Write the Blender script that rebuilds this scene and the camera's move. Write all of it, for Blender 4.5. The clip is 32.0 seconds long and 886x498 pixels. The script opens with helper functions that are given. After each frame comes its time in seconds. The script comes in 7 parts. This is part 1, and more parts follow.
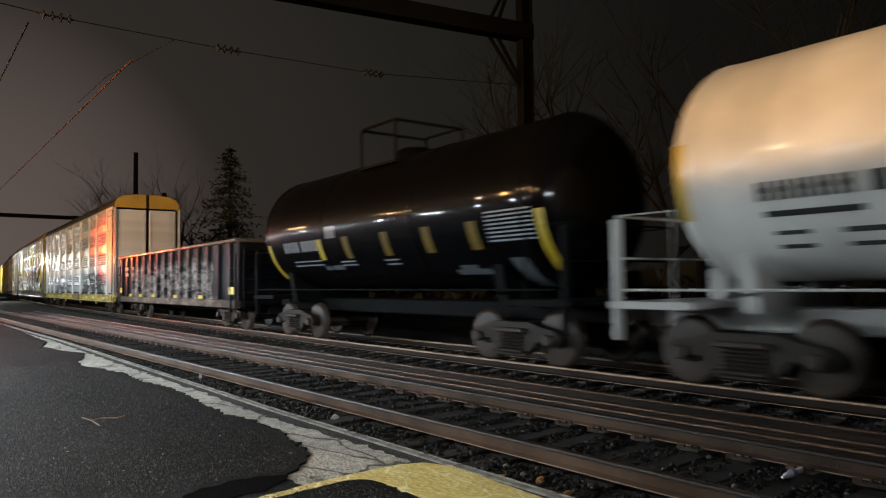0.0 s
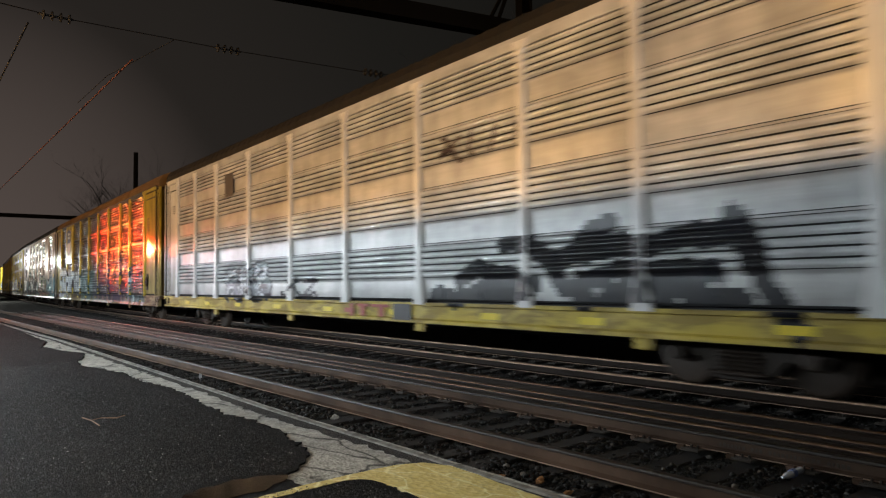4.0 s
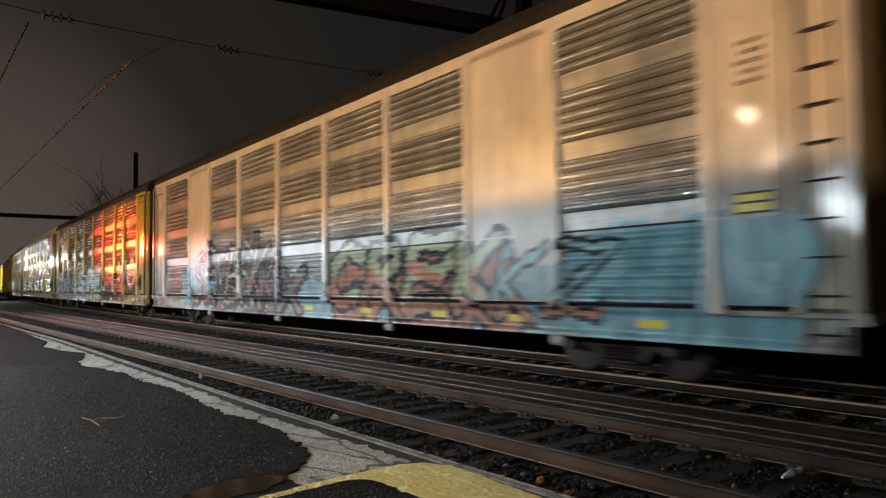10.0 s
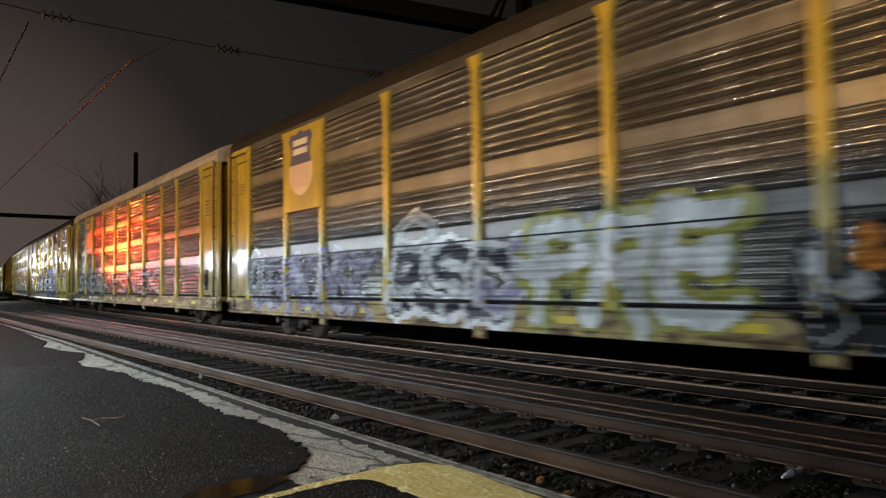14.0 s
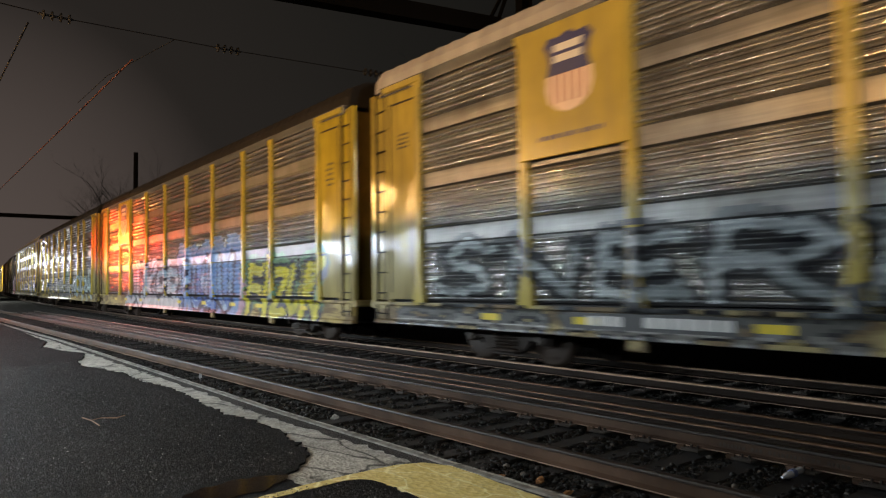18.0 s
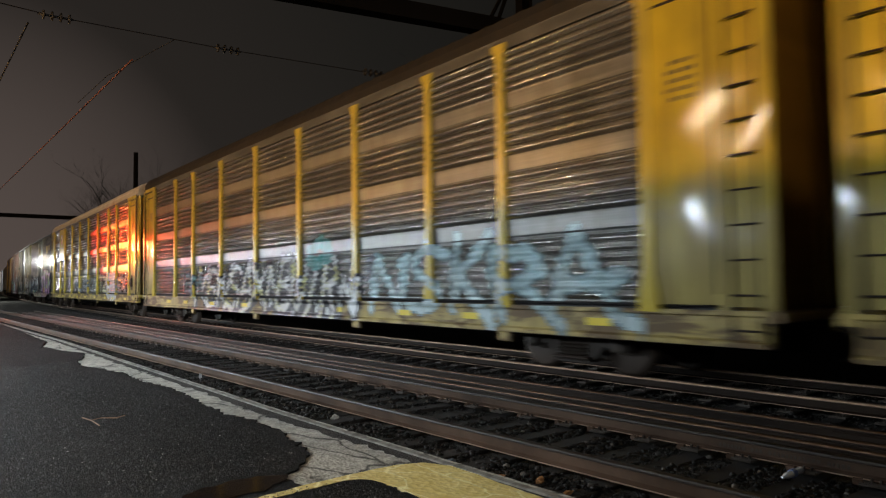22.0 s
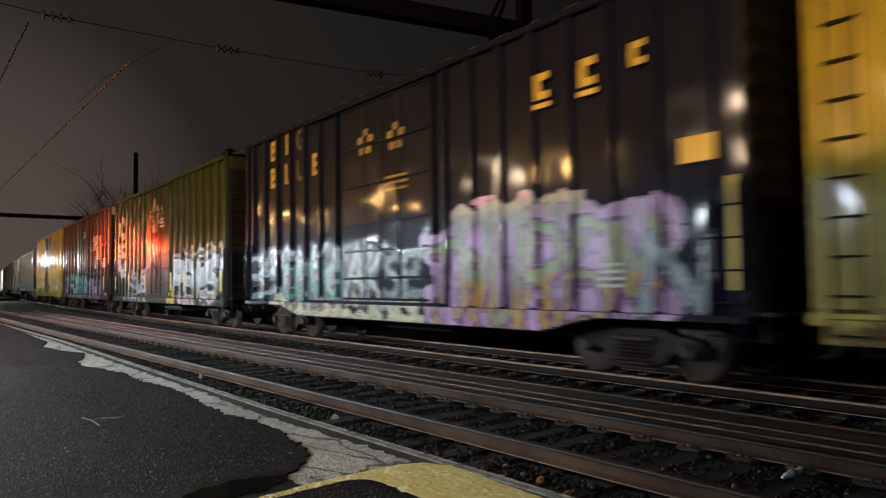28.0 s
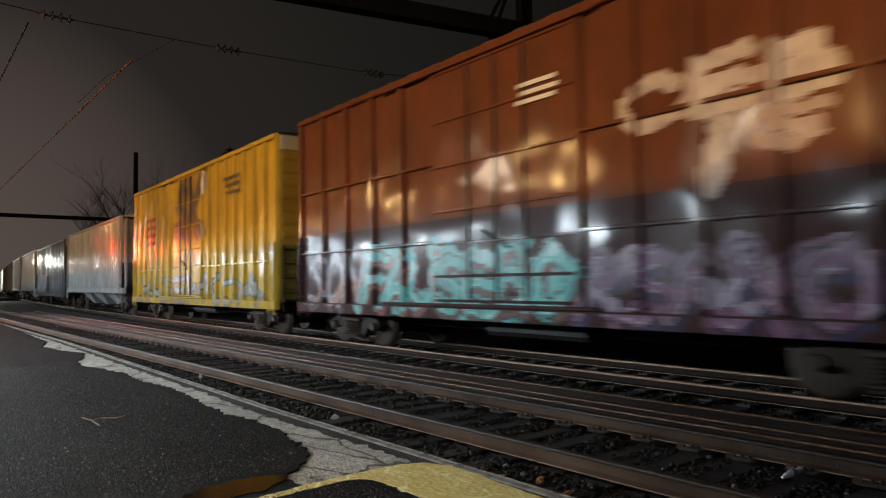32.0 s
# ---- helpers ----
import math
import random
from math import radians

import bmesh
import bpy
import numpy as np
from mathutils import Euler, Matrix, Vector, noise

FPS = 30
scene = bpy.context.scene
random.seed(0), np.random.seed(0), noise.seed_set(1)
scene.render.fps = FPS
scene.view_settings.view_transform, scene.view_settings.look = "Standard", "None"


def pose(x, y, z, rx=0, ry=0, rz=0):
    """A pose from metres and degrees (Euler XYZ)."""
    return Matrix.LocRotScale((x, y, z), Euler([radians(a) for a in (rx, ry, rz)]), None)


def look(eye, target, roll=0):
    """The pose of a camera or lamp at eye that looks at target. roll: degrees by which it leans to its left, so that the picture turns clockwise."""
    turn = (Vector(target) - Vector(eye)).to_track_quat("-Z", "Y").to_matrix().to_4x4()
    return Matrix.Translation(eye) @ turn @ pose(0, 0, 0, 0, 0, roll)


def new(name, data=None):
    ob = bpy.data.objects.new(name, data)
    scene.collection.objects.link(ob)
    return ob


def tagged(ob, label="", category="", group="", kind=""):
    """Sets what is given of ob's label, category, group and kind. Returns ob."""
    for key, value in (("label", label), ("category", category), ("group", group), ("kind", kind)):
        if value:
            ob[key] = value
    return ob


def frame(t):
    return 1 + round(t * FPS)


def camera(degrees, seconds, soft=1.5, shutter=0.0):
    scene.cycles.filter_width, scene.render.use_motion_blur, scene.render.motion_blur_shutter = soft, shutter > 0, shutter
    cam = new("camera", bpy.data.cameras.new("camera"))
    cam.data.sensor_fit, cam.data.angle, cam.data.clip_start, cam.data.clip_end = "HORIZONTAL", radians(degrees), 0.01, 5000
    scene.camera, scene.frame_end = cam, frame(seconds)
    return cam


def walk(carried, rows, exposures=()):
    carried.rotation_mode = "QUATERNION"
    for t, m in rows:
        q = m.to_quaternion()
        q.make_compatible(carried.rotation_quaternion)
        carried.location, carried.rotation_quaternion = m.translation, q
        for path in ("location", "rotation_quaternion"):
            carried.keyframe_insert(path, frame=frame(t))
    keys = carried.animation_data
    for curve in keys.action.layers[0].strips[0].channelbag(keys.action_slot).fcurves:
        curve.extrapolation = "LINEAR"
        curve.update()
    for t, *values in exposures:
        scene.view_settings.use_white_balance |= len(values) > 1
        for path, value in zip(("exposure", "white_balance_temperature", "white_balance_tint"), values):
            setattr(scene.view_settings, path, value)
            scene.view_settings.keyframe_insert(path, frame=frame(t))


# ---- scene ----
# ---- the camera: it stands still on the platform ----
cam = camera(64.6, 32.0, soft=1.25, shutter=0.65)
EYE = pose(0, 0, 1.4435, 92.71, 0.756, -38.85)
walk(cam, [(0, EYE), (32, EYE)], [(0, 0.40), (2.2, 0.40), (3, 0.22), (3.6, -0.02), (4.2, -0.10), (7, -0.34), (9, -0.08), (11, 0.0), (32, 0.0)])

# ---- night sky: dark, with a misty glow towards the far crossing ----
world = bpy.data.worlds.new("night_sky")
scene.world = world
world.use_nodes = True
wt = world.node_tree
wbg = wt.nodes["Background"]
wcoord = wt.nodes.new("ShaderNodeTexCoord")
wdot = wt.nodes.new("ShaderNodeVectorMath")
wdot.operation = "DOT_PRODUCT"
wdot.inputs[1].default_value = Vector((0.05, 1, 0.02)).normalized()
wramp = wt.nodes.new("ShaderNodeValToRGB")
wt.links.new(wcoord.outputs["Generated"], wdot.inputs[0])
wt.links.new(wdot.outputs["Value"], wramp.inputs[0])
wt.links.new(wramp.outputs[0], wbg.inputs[0])
while len(wramp.color_ramp.elements) < 5:
    wramp.color_ramp.elements.new(0.5)
for el, (at, c) in zip(wramp.color_ramp.elements, (
        (0.0, (0.0010, 0.0010, 0.0009)), (0.55, (0.0046, 0.0044, 0.0038)), (0.82, (0.0122, 0.0112, 0.0096)),
        (0.94, (0.020, 0.0168, 0.0145)), (1.0, (0.085, 0.066, 0.058)))):
    el.position, el.color = at, (*c, 1)
wbg.inputs[1].default_value = 1.0


# ---- lamps of the station and the crossing, with added fills, beside and behind the camera ----
def lamp(name, kind, at, power, colour, radius=0.15, aim=None, cone=None, blend=0.3, size=None):
    data = bpy.data.lights.new(name, kind)
    data.energy, data.color = power, colour
    ob = new(name, data)
    ob.matrix_world = look(at, aim) if aim else Matrix.Translation(at)
    if kind == "AREA":
        data.shape, data.size, data.size_y = "RECTANGLE", *size
    else:
        data.shadow_soft_size = radius
    if kind == "SPOT":
        data.spot_size, data.spot_blend = radians(cone), blend
    return ob


LED = (0.80, 0.92, 1.0)
SODIUM = (1.0, 0.56, 0.20)
WARM = (1.0, 0.74, 0.49)
# white lamps under the station's eaves
for i in range(14):
    lamp("eaves_light", "POINT", (-2.6, 3.0 + i * 4.6, 3.37), (150, 400, 850, 1150)[i] if i < 4 else 1150 if i < 8 else 800, LED, 0.12)
# fill spots added along the edge of the roof, to brighten the platform
for i in range(8):
    lamp("ground_fill", "SPOT", (-0.6, 4.7 + i * 5.0, 3.22), 270 if i == 0 else 205, (1.0, 0.76, 0.50), 0.12, (-0.2, 4.7 + i * 5.0, 0.0), 124, 0.6)
# sodium street lamps beyond the station's roof
for y, power in ((-9, 4600), (9, 5600), (27, 4800), (45, 3400), (63, 2400)):
    lamp("street_light", "POINT", (-12.0, y, 7.6), power, SODIUM, 0.22)
# warm white fill lamps added over the same roof, for the cars' upper half
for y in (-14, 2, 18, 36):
    lamp("warm_fill", "POINT", (-15.0, y, 8.6), 2700, WARM, 0.3)
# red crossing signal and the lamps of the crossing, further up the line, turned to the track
# first an added white fill from behind the camera, for the carrier's end doors
lamp("white_fill", "SPOT", (1.0, -24.0, 6.5), 9000, (0.90, 0.95, 1.0), 0.3, (9.6, 40, 5.0), 26, 0.6)
lamp("crossing_signal", "SPOT", (3.2, 60.0, 4.7), 14000, (1.0, 0.025, 0.005), 0.2, (9.6, 37.2, 3.5), 12, 0.8)
lamp("crossing_signal", "SPOT", (3.4, 57.0, 3.3), 6000, (1.0, 0.34, 0.03), 0.2, (9.6, 35.6, 2.8), 8, 0.8)
lamp("crossing_signal", "SPOT", (3.4, 57.0, 5.2), 2400, (1.0, 0.40, 0.06), 0.2, (9.6, 34.4, 4.8), 9, 0.8)
lamp("crossing_signal", "SPOT", (3.2, 60.0, 4.4), 3600, (1.0, 0.16, 0.07), 0.2, (5.5, 24, 0), 26, 0.8)
# lamp added to pale the farthest cars, in place of haze
lamp("far_white_light", "SPOT", (12.5, 150.0, 6.0), 12000, (0.95, 0.95, 0.85), 0.3, (21, 175, 2.5), 120, 0.5)
lamp("far_white_light", "SPOT", (8.0, 108.0, 5.0), 4500, (0.98, 1.0, 0.90), 0.7, (14.2, 88, 2.5), 110, 0.5)


# ---- materials ----
class Nodes:
    """A small wrapper to write node materials in few lines."""

    def __init__(self, name):
        self.m = bpy.data.materials.new(name)
        self.m.use_nodes = True
        self.t = self.m.node_tree
        self.b = self.t.nodes["Principled BSDF"]
        self.uv = self.t.nodes.new("ShaderNodeTexCoord")

    def put(self, socket, v):
        if isinstance(v, bpy.types.NodeSocket):
            self.t.links.new(v, socket)
        elif isinstance(v, (tuple, list)) and len(v) == 3 and socket.type == "RGBA":
            socket.default_value = (*v, 1)
        else:
            socket.default_value = v

    def math(self, op, a, b=0.0, clamp=False):
        n = self.t.nodes.new("ShaderNodeMath")
        n.operation, n.use_clamp = op, clamp
        self.put(n.inputs[0], a), self.put(n.inputs[1], b)
        return n.outputs[0]

    def mix(self, fac, a, b, blend="MIX"):
        n = self.t.nodes.new("ShaderNodeMix")
        n.data_type, n.blend_type = "RGBA", blend
        self.put(n.inputs[0], fac), self.put(n.inputs[6], a), self.put(n.inputs[7], b)
        return n.outputs[2]

    def scaled(self, vec, s):
        n = self.t.nodes.new("ShaderNodeMapping")
        self.put(n.inputs["Vector"], vec)
        n.inputs["Scale"].default_value = s
        return n.outputs[0]

    def noise(self, scale, detail=3.0, vec=None, rough=0.55, distort=0.0):
        n = self.t.nodes.new("ShaderNodeTexNoise")
        n.inputs["Scale"].default_value, n.inputs["Detail"].default_value = scale, detail
        n.inputs["Roughness"].default_value, n.inputs["Distortion"].default_value = rough, distort
        self.put(n.inputs["Vector"], self.uv.outputs["Object"] if vec is None else vec)
        return n.outputs[0]

    def voronoi(self, scale, vec, feature="F1", out=0):
        n = self.t.nodes.new("ShaderNodeTexVoronoi")
        n.feature = feature
        n.inputs["Scale"].default_value = scale
        self.put(n.inputs["Vector"], vec)
        return n.outputs[out]

    def ramp(self, fac, *stops):
        n = self.t.nodes.new("ShaderNodeValToRGB")
        e = n.color_ramp.elements
        while len(e) < len(stops):
            e.new(0.5)
        for el, (at, c) in zip(e, stops):
            el.position, el.color = at, ((*c, 1) if isinstance(c, (tuple, list)) else (c, c, c, 1))
        self.put(n.inputs[0], fac)
        return n.outputs[0]

    def split(self, vec):
        n = self.t.nodes.new("ShaderNodeSeparateXYZ")
        self.put(n.inputs[0], vec)
        return n.outputs

    def bump(self, height, strength=0.3, dist=0.01):
        n = self.t.nodes.new("ShaderNodeBump")
        n.inputs["Strength"].default_value, n.inputs["Distance"].default_value = strength, dist
        self.put(n.inputs["Height"], height)
        self.t.links.new(n.outputs[0], self.b.inputs["Normal"])

    def done(self, colour, rough=0.6, metal=0.0, spec=0.5):
        self.put(self.b.inputs["Base Color"], colour)
        self.put(self.b.inputs["Roughness"], rough)
        self.put(self.b.inputs["Metallic"], metal)
        self.put(self.b.inputs["Specular IOR Level"], spec)
        return self.m


def plain(name, c, rough=0.6, metal=0.0, vary=0.25, scale=6.0, bump=0.15, spec=0.5):
    """Paint, rust or stone in one colour with grain and blotches."""
    n = Nodes(name)
    big, fine = n.noise(scale * 0.25, 4), n.noise(scale * 6, 4)
    lo, hi = [x * (1 - vary) for x in c], [min(1, x * (1 + vary)) for x in c]
    col = n.mix(n.ramp(big, (0.3, 0.0), (0.7, 1.0)), tuple(lo), tuple(hi))
    col = n.mix(n.math("MULTIPLY", fine, 0.35), col, tuple(x * 0.55 for x in c))
    r = n.math("ADD", n.math("MULTIPLY", n.math("SUBTRACT", big, 0.5), 0.3), rough, True)
    n.bump(fine, bump, 0.004)
    return n.done(col, r, metal, spec)


def painted(name, c, rough=0.24, metal=0.0, dirt=0.5, lower=None, spec=0.5, tint=(0.05, 0.035, 0.022), dents=0.3, coat=0.28, sheen=0.13, chalk_or_lit=None):
    """Railcar paint by the car's own metres (u along, v up): faded and streaked with road dirt. lower: (height, colour)
    below the lamps' light edge, painted in.
    """
    n = Nodes(name)
    uv = n.uv.outputs["UV"]
    u, v, _ = n.split(uv)
    streak = n.noise(1.0, 5, n.scaled(uv, (3.0, 0.35, 1)), 0.6)
    patch = n.noise(0.9, 4, uv)
    fine = n.noise(38, 3, uv)
    col = n.mix(n.ramp(patch, (0.35, 0.0), (0.65, 1.0)), tuple(x * 0.82 for x in c), tuple(min(1, x * 1.08) for x in c))
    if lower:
        # edge between the two lamp lights put into the colour, darker below
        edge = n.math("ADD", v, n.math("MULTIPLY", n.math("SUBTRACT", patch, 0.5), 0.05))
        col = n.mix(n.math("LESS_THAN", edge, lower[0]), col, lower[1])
    if chalk_or_lit:
        # white lamp light painted as pale colour on the lower half, broken in blotches
        lit_height = n.math("ADD", v, n.math("MULTIPLY", n.math("SUBTRACT", n.noise(1.4, 5, uv, 0.65), 0.5), 2.6))
        col = n.mix(n.ramp(n.math("MULTIPLY", lit_height, 0.2), (0.42, 0.5), (0.56, 0.0)), col, chalk_or_lit)
    rough_v = n.math("ADD", n.math("MULTIPLY", n.math("SUBTRACT", streak, 0.5), 0.25), rough, True)
    grime = n.math("MULTIPLY", n.ramp(streak, (0.42, 0.0), (0.78, 1.0)), dirt, True)
    col = n.mix(grime, col, tint)
    col = n.mix(n.math("MULTIPLY", fine, 0.18), col, tint)
    dent = n.noise(2.6, 2, uv)
    n.bump(n.math("ADD", dent, n.math("MULTIPLY", fine, 0.012)), dents, 0.06)
    if metal < 0.3:
        # the clear coat carries the crisp lamp reflections, bent by shallow dents of the sheet
        n.put(n.b.inputs["Coat Weight"], coat)
        n.put(n.b.inputs["Coat Roughness"], sheen)
        soft = n.t.nodes.new("ShaderNodeBump")
        soft.inputs["Strength"].default_value, soft.inputs["Distance"].default_value = min(1.0, dents * 2.2), 0.05
        n.put(soft.inputs["Height"], n.noise(1.3, 0, uv))
        n.t.links.new(soft.outputs[0], n.b.inputs["Coat Normal"])
        rough_v, spec = n.math("ADD", rough_v, 0.22, True), spec * 0.06
    return n.done(col, rough_v, metal, spec)


def weathered_sill(name, c, dirt):
    """Sill paint bleached to beige in long patches, with rust breaking through and soot running down."""
    n = Nodes(name)
    uv = n.uv.outputs["UV"]
    bleach = n.noise(1.0, 4, n.scaled(uv, (0.55, 1.4, 1)), 0.6, 0.4)
    rust = n.noise(1.0, 6, n.scaled(uv, (1.1, 3.2, 1)), 0.65, 0.8)
    streak = n.noise(1.0, 4, n.scaled(uv, (5.0, 0.6, 1)), 0.6)
    col = n.mix(n.ramp(bleach, (0.42, 0.0), (0.66, 0.6)), tuple(x * 0.85 for x in c), tuple(0.4 * x + k for x, k in zip(c, (0.25, 0.205, 0.115))))
    col = n.mix(n.math("MULTIPLY", n.ramp(rust, (0.45, 0.0), (0.55, 1.0)), min(1.0, 0.45 + dirt)), col, (0.075, 0.036, 0.018))
    col = n.mix(n.math("MULTIPLY", n.ramp(streak, (0.48, 0.0), (0.72, 1.0)), 0.2 + dirt, True), col, (0.045, 0.035, 0.025))
    n.bump(n.math("ADD", rust, n.math("MULTIPLY", n.noise(40, 3, uv), 0.05)), 0.12, 0.03)
    return n.done(col, n.math("ADD", n.math("MULTIPLY", rust, 0.3), 0.38, True), 0.0, 0.25)


def zinc(name, c, metal, dirt, dull=0.0, rolled=0.55):
    """Old galvanised sheet: dull in itself, with long rolled streaks that break the lamps' reflections, and rust-brown soil."""
    n = Nodes(name)
    uv = n.uv.outputs["UV"]
    run = n.noise(1.0, 5, n.scaled(uv, (0.45, 11.0, 1)), 0.65)
    slow = n.noise(1.0, 3, n.scaled(uv, (0.22, 3.4, 1)), 0.5)
    patch = n.noise(0.7, 5, n.scaled(uv, (1, 1.6, 1)), 0.6)
    streak = n.noise(1.0, 5, n.scaled(uv, (3.0, 0.4, 1)), 0.6)
    col = n.mix(n.ramp(patch, (0.35, 0.0), (0.65, 1.0)), tuple(x * 0.62 for x in c), tuple(min(1, x * 1.1) for x in c))
    col = n.mix(n.math("MULTIPLY", n.ramp(run, (0.42, 1.0), (0.62, 0.0)), rolled), col, tuple(x * 0.30 for x in c))
    col = n.mix(n.math("MULTIPLY", n.ramp(streak, (0.42, 0.0), (0.78, 1.0)), dirt, True), col, (0.05, 0.035, 0.022))
    rough = n.math("ADD", n.math("MULTIPLY", run, 0.26), n.math("ADD", n.math("MULTIPLY", patch, 0.14), dull), True)
    n.bump(slow, 0.12, 0.03)
    return n.done(col, rough, metal, 0.35)


def ground_mat(name, lo, hi, scale, rough, bump, dist, spec=0.5, speck=None, wet=None, cracks=None, crack_colour=(0.02, 0.019, 0.017), soil=0.8):
    n = Nodes(name)
    a, b = n.noise(scale, 5), n.noise(0.5, 4)
    c = n.voronoi(scale * 2.2, n.uv.outputs["Object"])
    col = n.mix(n.ramp(a, (0.42, 0.0), (0.58, 1.0)), lo, hi)
    col = n.mix(n.math("MULTIPLY", n.ramp(b, (0.35, 0.0), (0.65, 1.0)), 0.45), col, tuple(x * 0.6 for x in lo))
    if speck:
        col = n.mix(n.math("LESS_THAN", c, 0.20), col, speck)
    if cracks:
        # long flakes along the edge, parted by dark cracks, and soil in the worn hollows
        long = n.scaled(n.uv.outputs["Object"], (1.0, 0.45, 1.0))
        bent = n.t.nodes.new("ShaderNodeVectorMath")
        bent.operation = "ADD"
        n.put(bent.inputs[0], long)
        wob = n.t.nodes.new("ShaderNodeTexNoise")
        wob.inputs["Scale"].default_value, wob.inputs["Detail"].default_value = 3.0, 6.0
        n.put(wob.inputs["Vector"], long)
        n.put(bent.inputs[1], n.mix(0.70, wob.outputs[1], (0.5, 0.5, 0.5)))
        line = n.voronoi(cracks, bent.outputs[0], "DISTANCE_TO_EDGE")
        col = n.mix(n.ramp(line, (0.006, 0.85), (0.035, 0.0)), col, crack_colour)
        fine_line = n.voronoi(cracks * 4.5, bent.outputs[0], "DISTANCE_TO_EDGE")
        worn = n.ramp(n.noise(1.6, 4), (0.45, 0.0), (0.6, 1.0))
        col = n.mix(n.math("MULTIPLY", worn, n.ramp(fine_line, (0.01, 0.35), (0.05, 0.0))), col, crack_colour)
        col = n.mix(n.ramp(n.noise(2.4, 8, None, 0.75), (0.56, 0.0), (0.66, soil)), col, (0.03, 0.029, 0.027))
    r = rough
    if wet:
        r = n.math("ADD", n.math("MULTIPLY", n.ramp(b, (0.4, 0.0), (0.62, 1.0)), wet), rough - wet * 0.5, True)
    n.bump(n.math("ADD", n.math("MULTIPLY", a, 0.5), c), bump, dist)
    return n.done(col, r, 0, spec)


ASPHALT = ground_mat("wet_asphalt", (0.0034, 0.0031, 0.0030), (0.0125, 0.0119, 0.0116), 48, 0.8, 1.0, 0.02, 0.12, (0.12, 0.115, 0.11), 0.05)
CONCRETE = ground_mat("worn_concrete", (0.37, 0.36, 0.32), (0.60, 0.59, 0.53), 14, 0.75, 0.8, 0.014, 0.3, None, None, 1.5)
KERB = ground_mat("pale_kerb_concrete", (0.17, 0.163, 0.148), (0.34, 0.33, 0.30), 6, 0.75, 0.7, 0.012, 0.2)
YELLOW_LINE = ground_mat("worn_yellow_road_paint", (0.78, 0.63, 0.21), (0.88, 0.74, 0.30), 9, 0.6, 0.8, 0.010, 0.4, None, None, 3.2, (0.96, 0.90, 0.52), 0.25)
EARTH = ground_mat("black_ballast_dirt", (0.016, 0.014, 0.012), (0.045, 0.038, 0.032), 22, 0.85, 1.0, 0.03)
FIELD = ground_mat("dark_verge", (0.018, 0.02, 0.012), (0.04, 0.04, 0.025), 3, 0.9, 0.8, 0.05)
WOOD = plain("weathered_tie_wood", (0.013, 0.0095, 0.0075), 0.8, 0, 0.4, 8, 0.6)
RAIL = plain("rusty_rail_steel", (0.088, 0.054, 0.036), 0.50, 0.0, 0.6, 5, 0.3, 0.10)
DARKRAIL = plain("oily_brown_rail_steel", (0.018, 0.0105, 0.0065), 0.48, 0.0, 0.5, 3, 0.3, 0.12)
PLATESTEEL = plain("rubbed_tie_plate_steel", (0.055, 0.043, 0.034), 0.40, 0.3, 0.4, 8, 0.3)
RAILHEAD = plain("worn_rail_head", (0.26, 0.165, 0.105), 0.40, 0.6, 0.3, 3, 0.05, 0.3)
# glint of the lamps put into the spare heads' colour
SPAREHEAD = plain("spare_rail_head_glint", (0.10, 0.050, 0.024), 0.36, 0.5, 0.5, 2, 0.05, 0.3)
RUSTHEAD = plain("rust_filmed_rail_head", (0.024, 0.0155, 0.0105), 0.46, 0.1, 0.5, 3, 0.1, 0.22)
# light caught by the foot's edge, put into its colour
RAILFOOT = plain("rail_foot_glint", (0.36, 0.25, 0.18), 0.42, 0.3, 0.4, 3, 0.1)
STEEL = plain("grimy_cast_steel", (0.026, 0.018, 0.013), 0.65, 0.0, 0.35, 4, 0.5, 0.2)
WHEEL = plain("brown_wheel_steel", (0.042, 0.028, 0.020), 0.55, 0.0, 0.3, 3, 0.4, 0.25)
DARK = plain("dark_underframe", (0.010, 0.009, 0.009), 0.7, 0.1, 0.35, 3, 0.4)
# black for slots, and for shade in rib creases and the unlit inside
SLOT_SHADE = plain("black_slot_and_shade", (0.008, 0.008, 0.008), 0.9)
GALV = plain("galvanised_steel", (0.42, 0.41, 0.39), 0.4, 0.6, 0.2, 3, 0.2)
GANTRY = plain("rusty_gantry_steel", (0.004, 0.0034, 0.003), 0.9, 0.0, 0.3, 4, 0.5, 0.05)
WIRE = plain("weathered_copper_wire", (0.012, 0.010, 0.009), 0.7, 0.0, spec=0.1)
# red signal light on the wire is put into its colour
LIT_COPPER = plain("red_lit_copper_wire", (0.15, 0.045, 0.03), 0.6, 0.0, spec=0.1)
PORCELAIN = plain("brown_porcelain", (0.012, 0.010, 0.009), 0.7)
BARK = plain("dark_bark", (0.010, 0.009, 0.008), 0.9, 0, 0.3, 6, 0.8)
NEEDLE = plain("dark_conifer_needles", (0.012, 0.016, 0.011), 0.8, 0, 0.35, 3, 0.3)
REFLECT = plain("yellow_reflective_tape", (0.74, 0.56, 0.015), 0.35, 0, 0.08, 6, 0.05)
WHITE_PAINT = plain("white_stencil_paint", (0.72, 0.70, 0.66), 0.5, 0, 0.12, 6, 0.1)
BLACK_PAINT = plain("black_stencil_paint", (0.02, 0.02, 0.02), 0.5, 0, 0.2, 6, 0.1)
RED_PAINT = plain("red_brown_stencil_paint", (0.34, 0.06, 0.035), 0.5, 0, 0.15, 6, 0.1)
YELLOW_PAINT = plain("yellow_stencil_paint", (0.72, 0.50, 0.06), 0.5, 0, 0.12, 6, 0.1)
NAVY_PAINT = plain("navy_enamel", (0.025, 0.03, 0.14), 0.4, 0, 0.15, 6, 0.1)
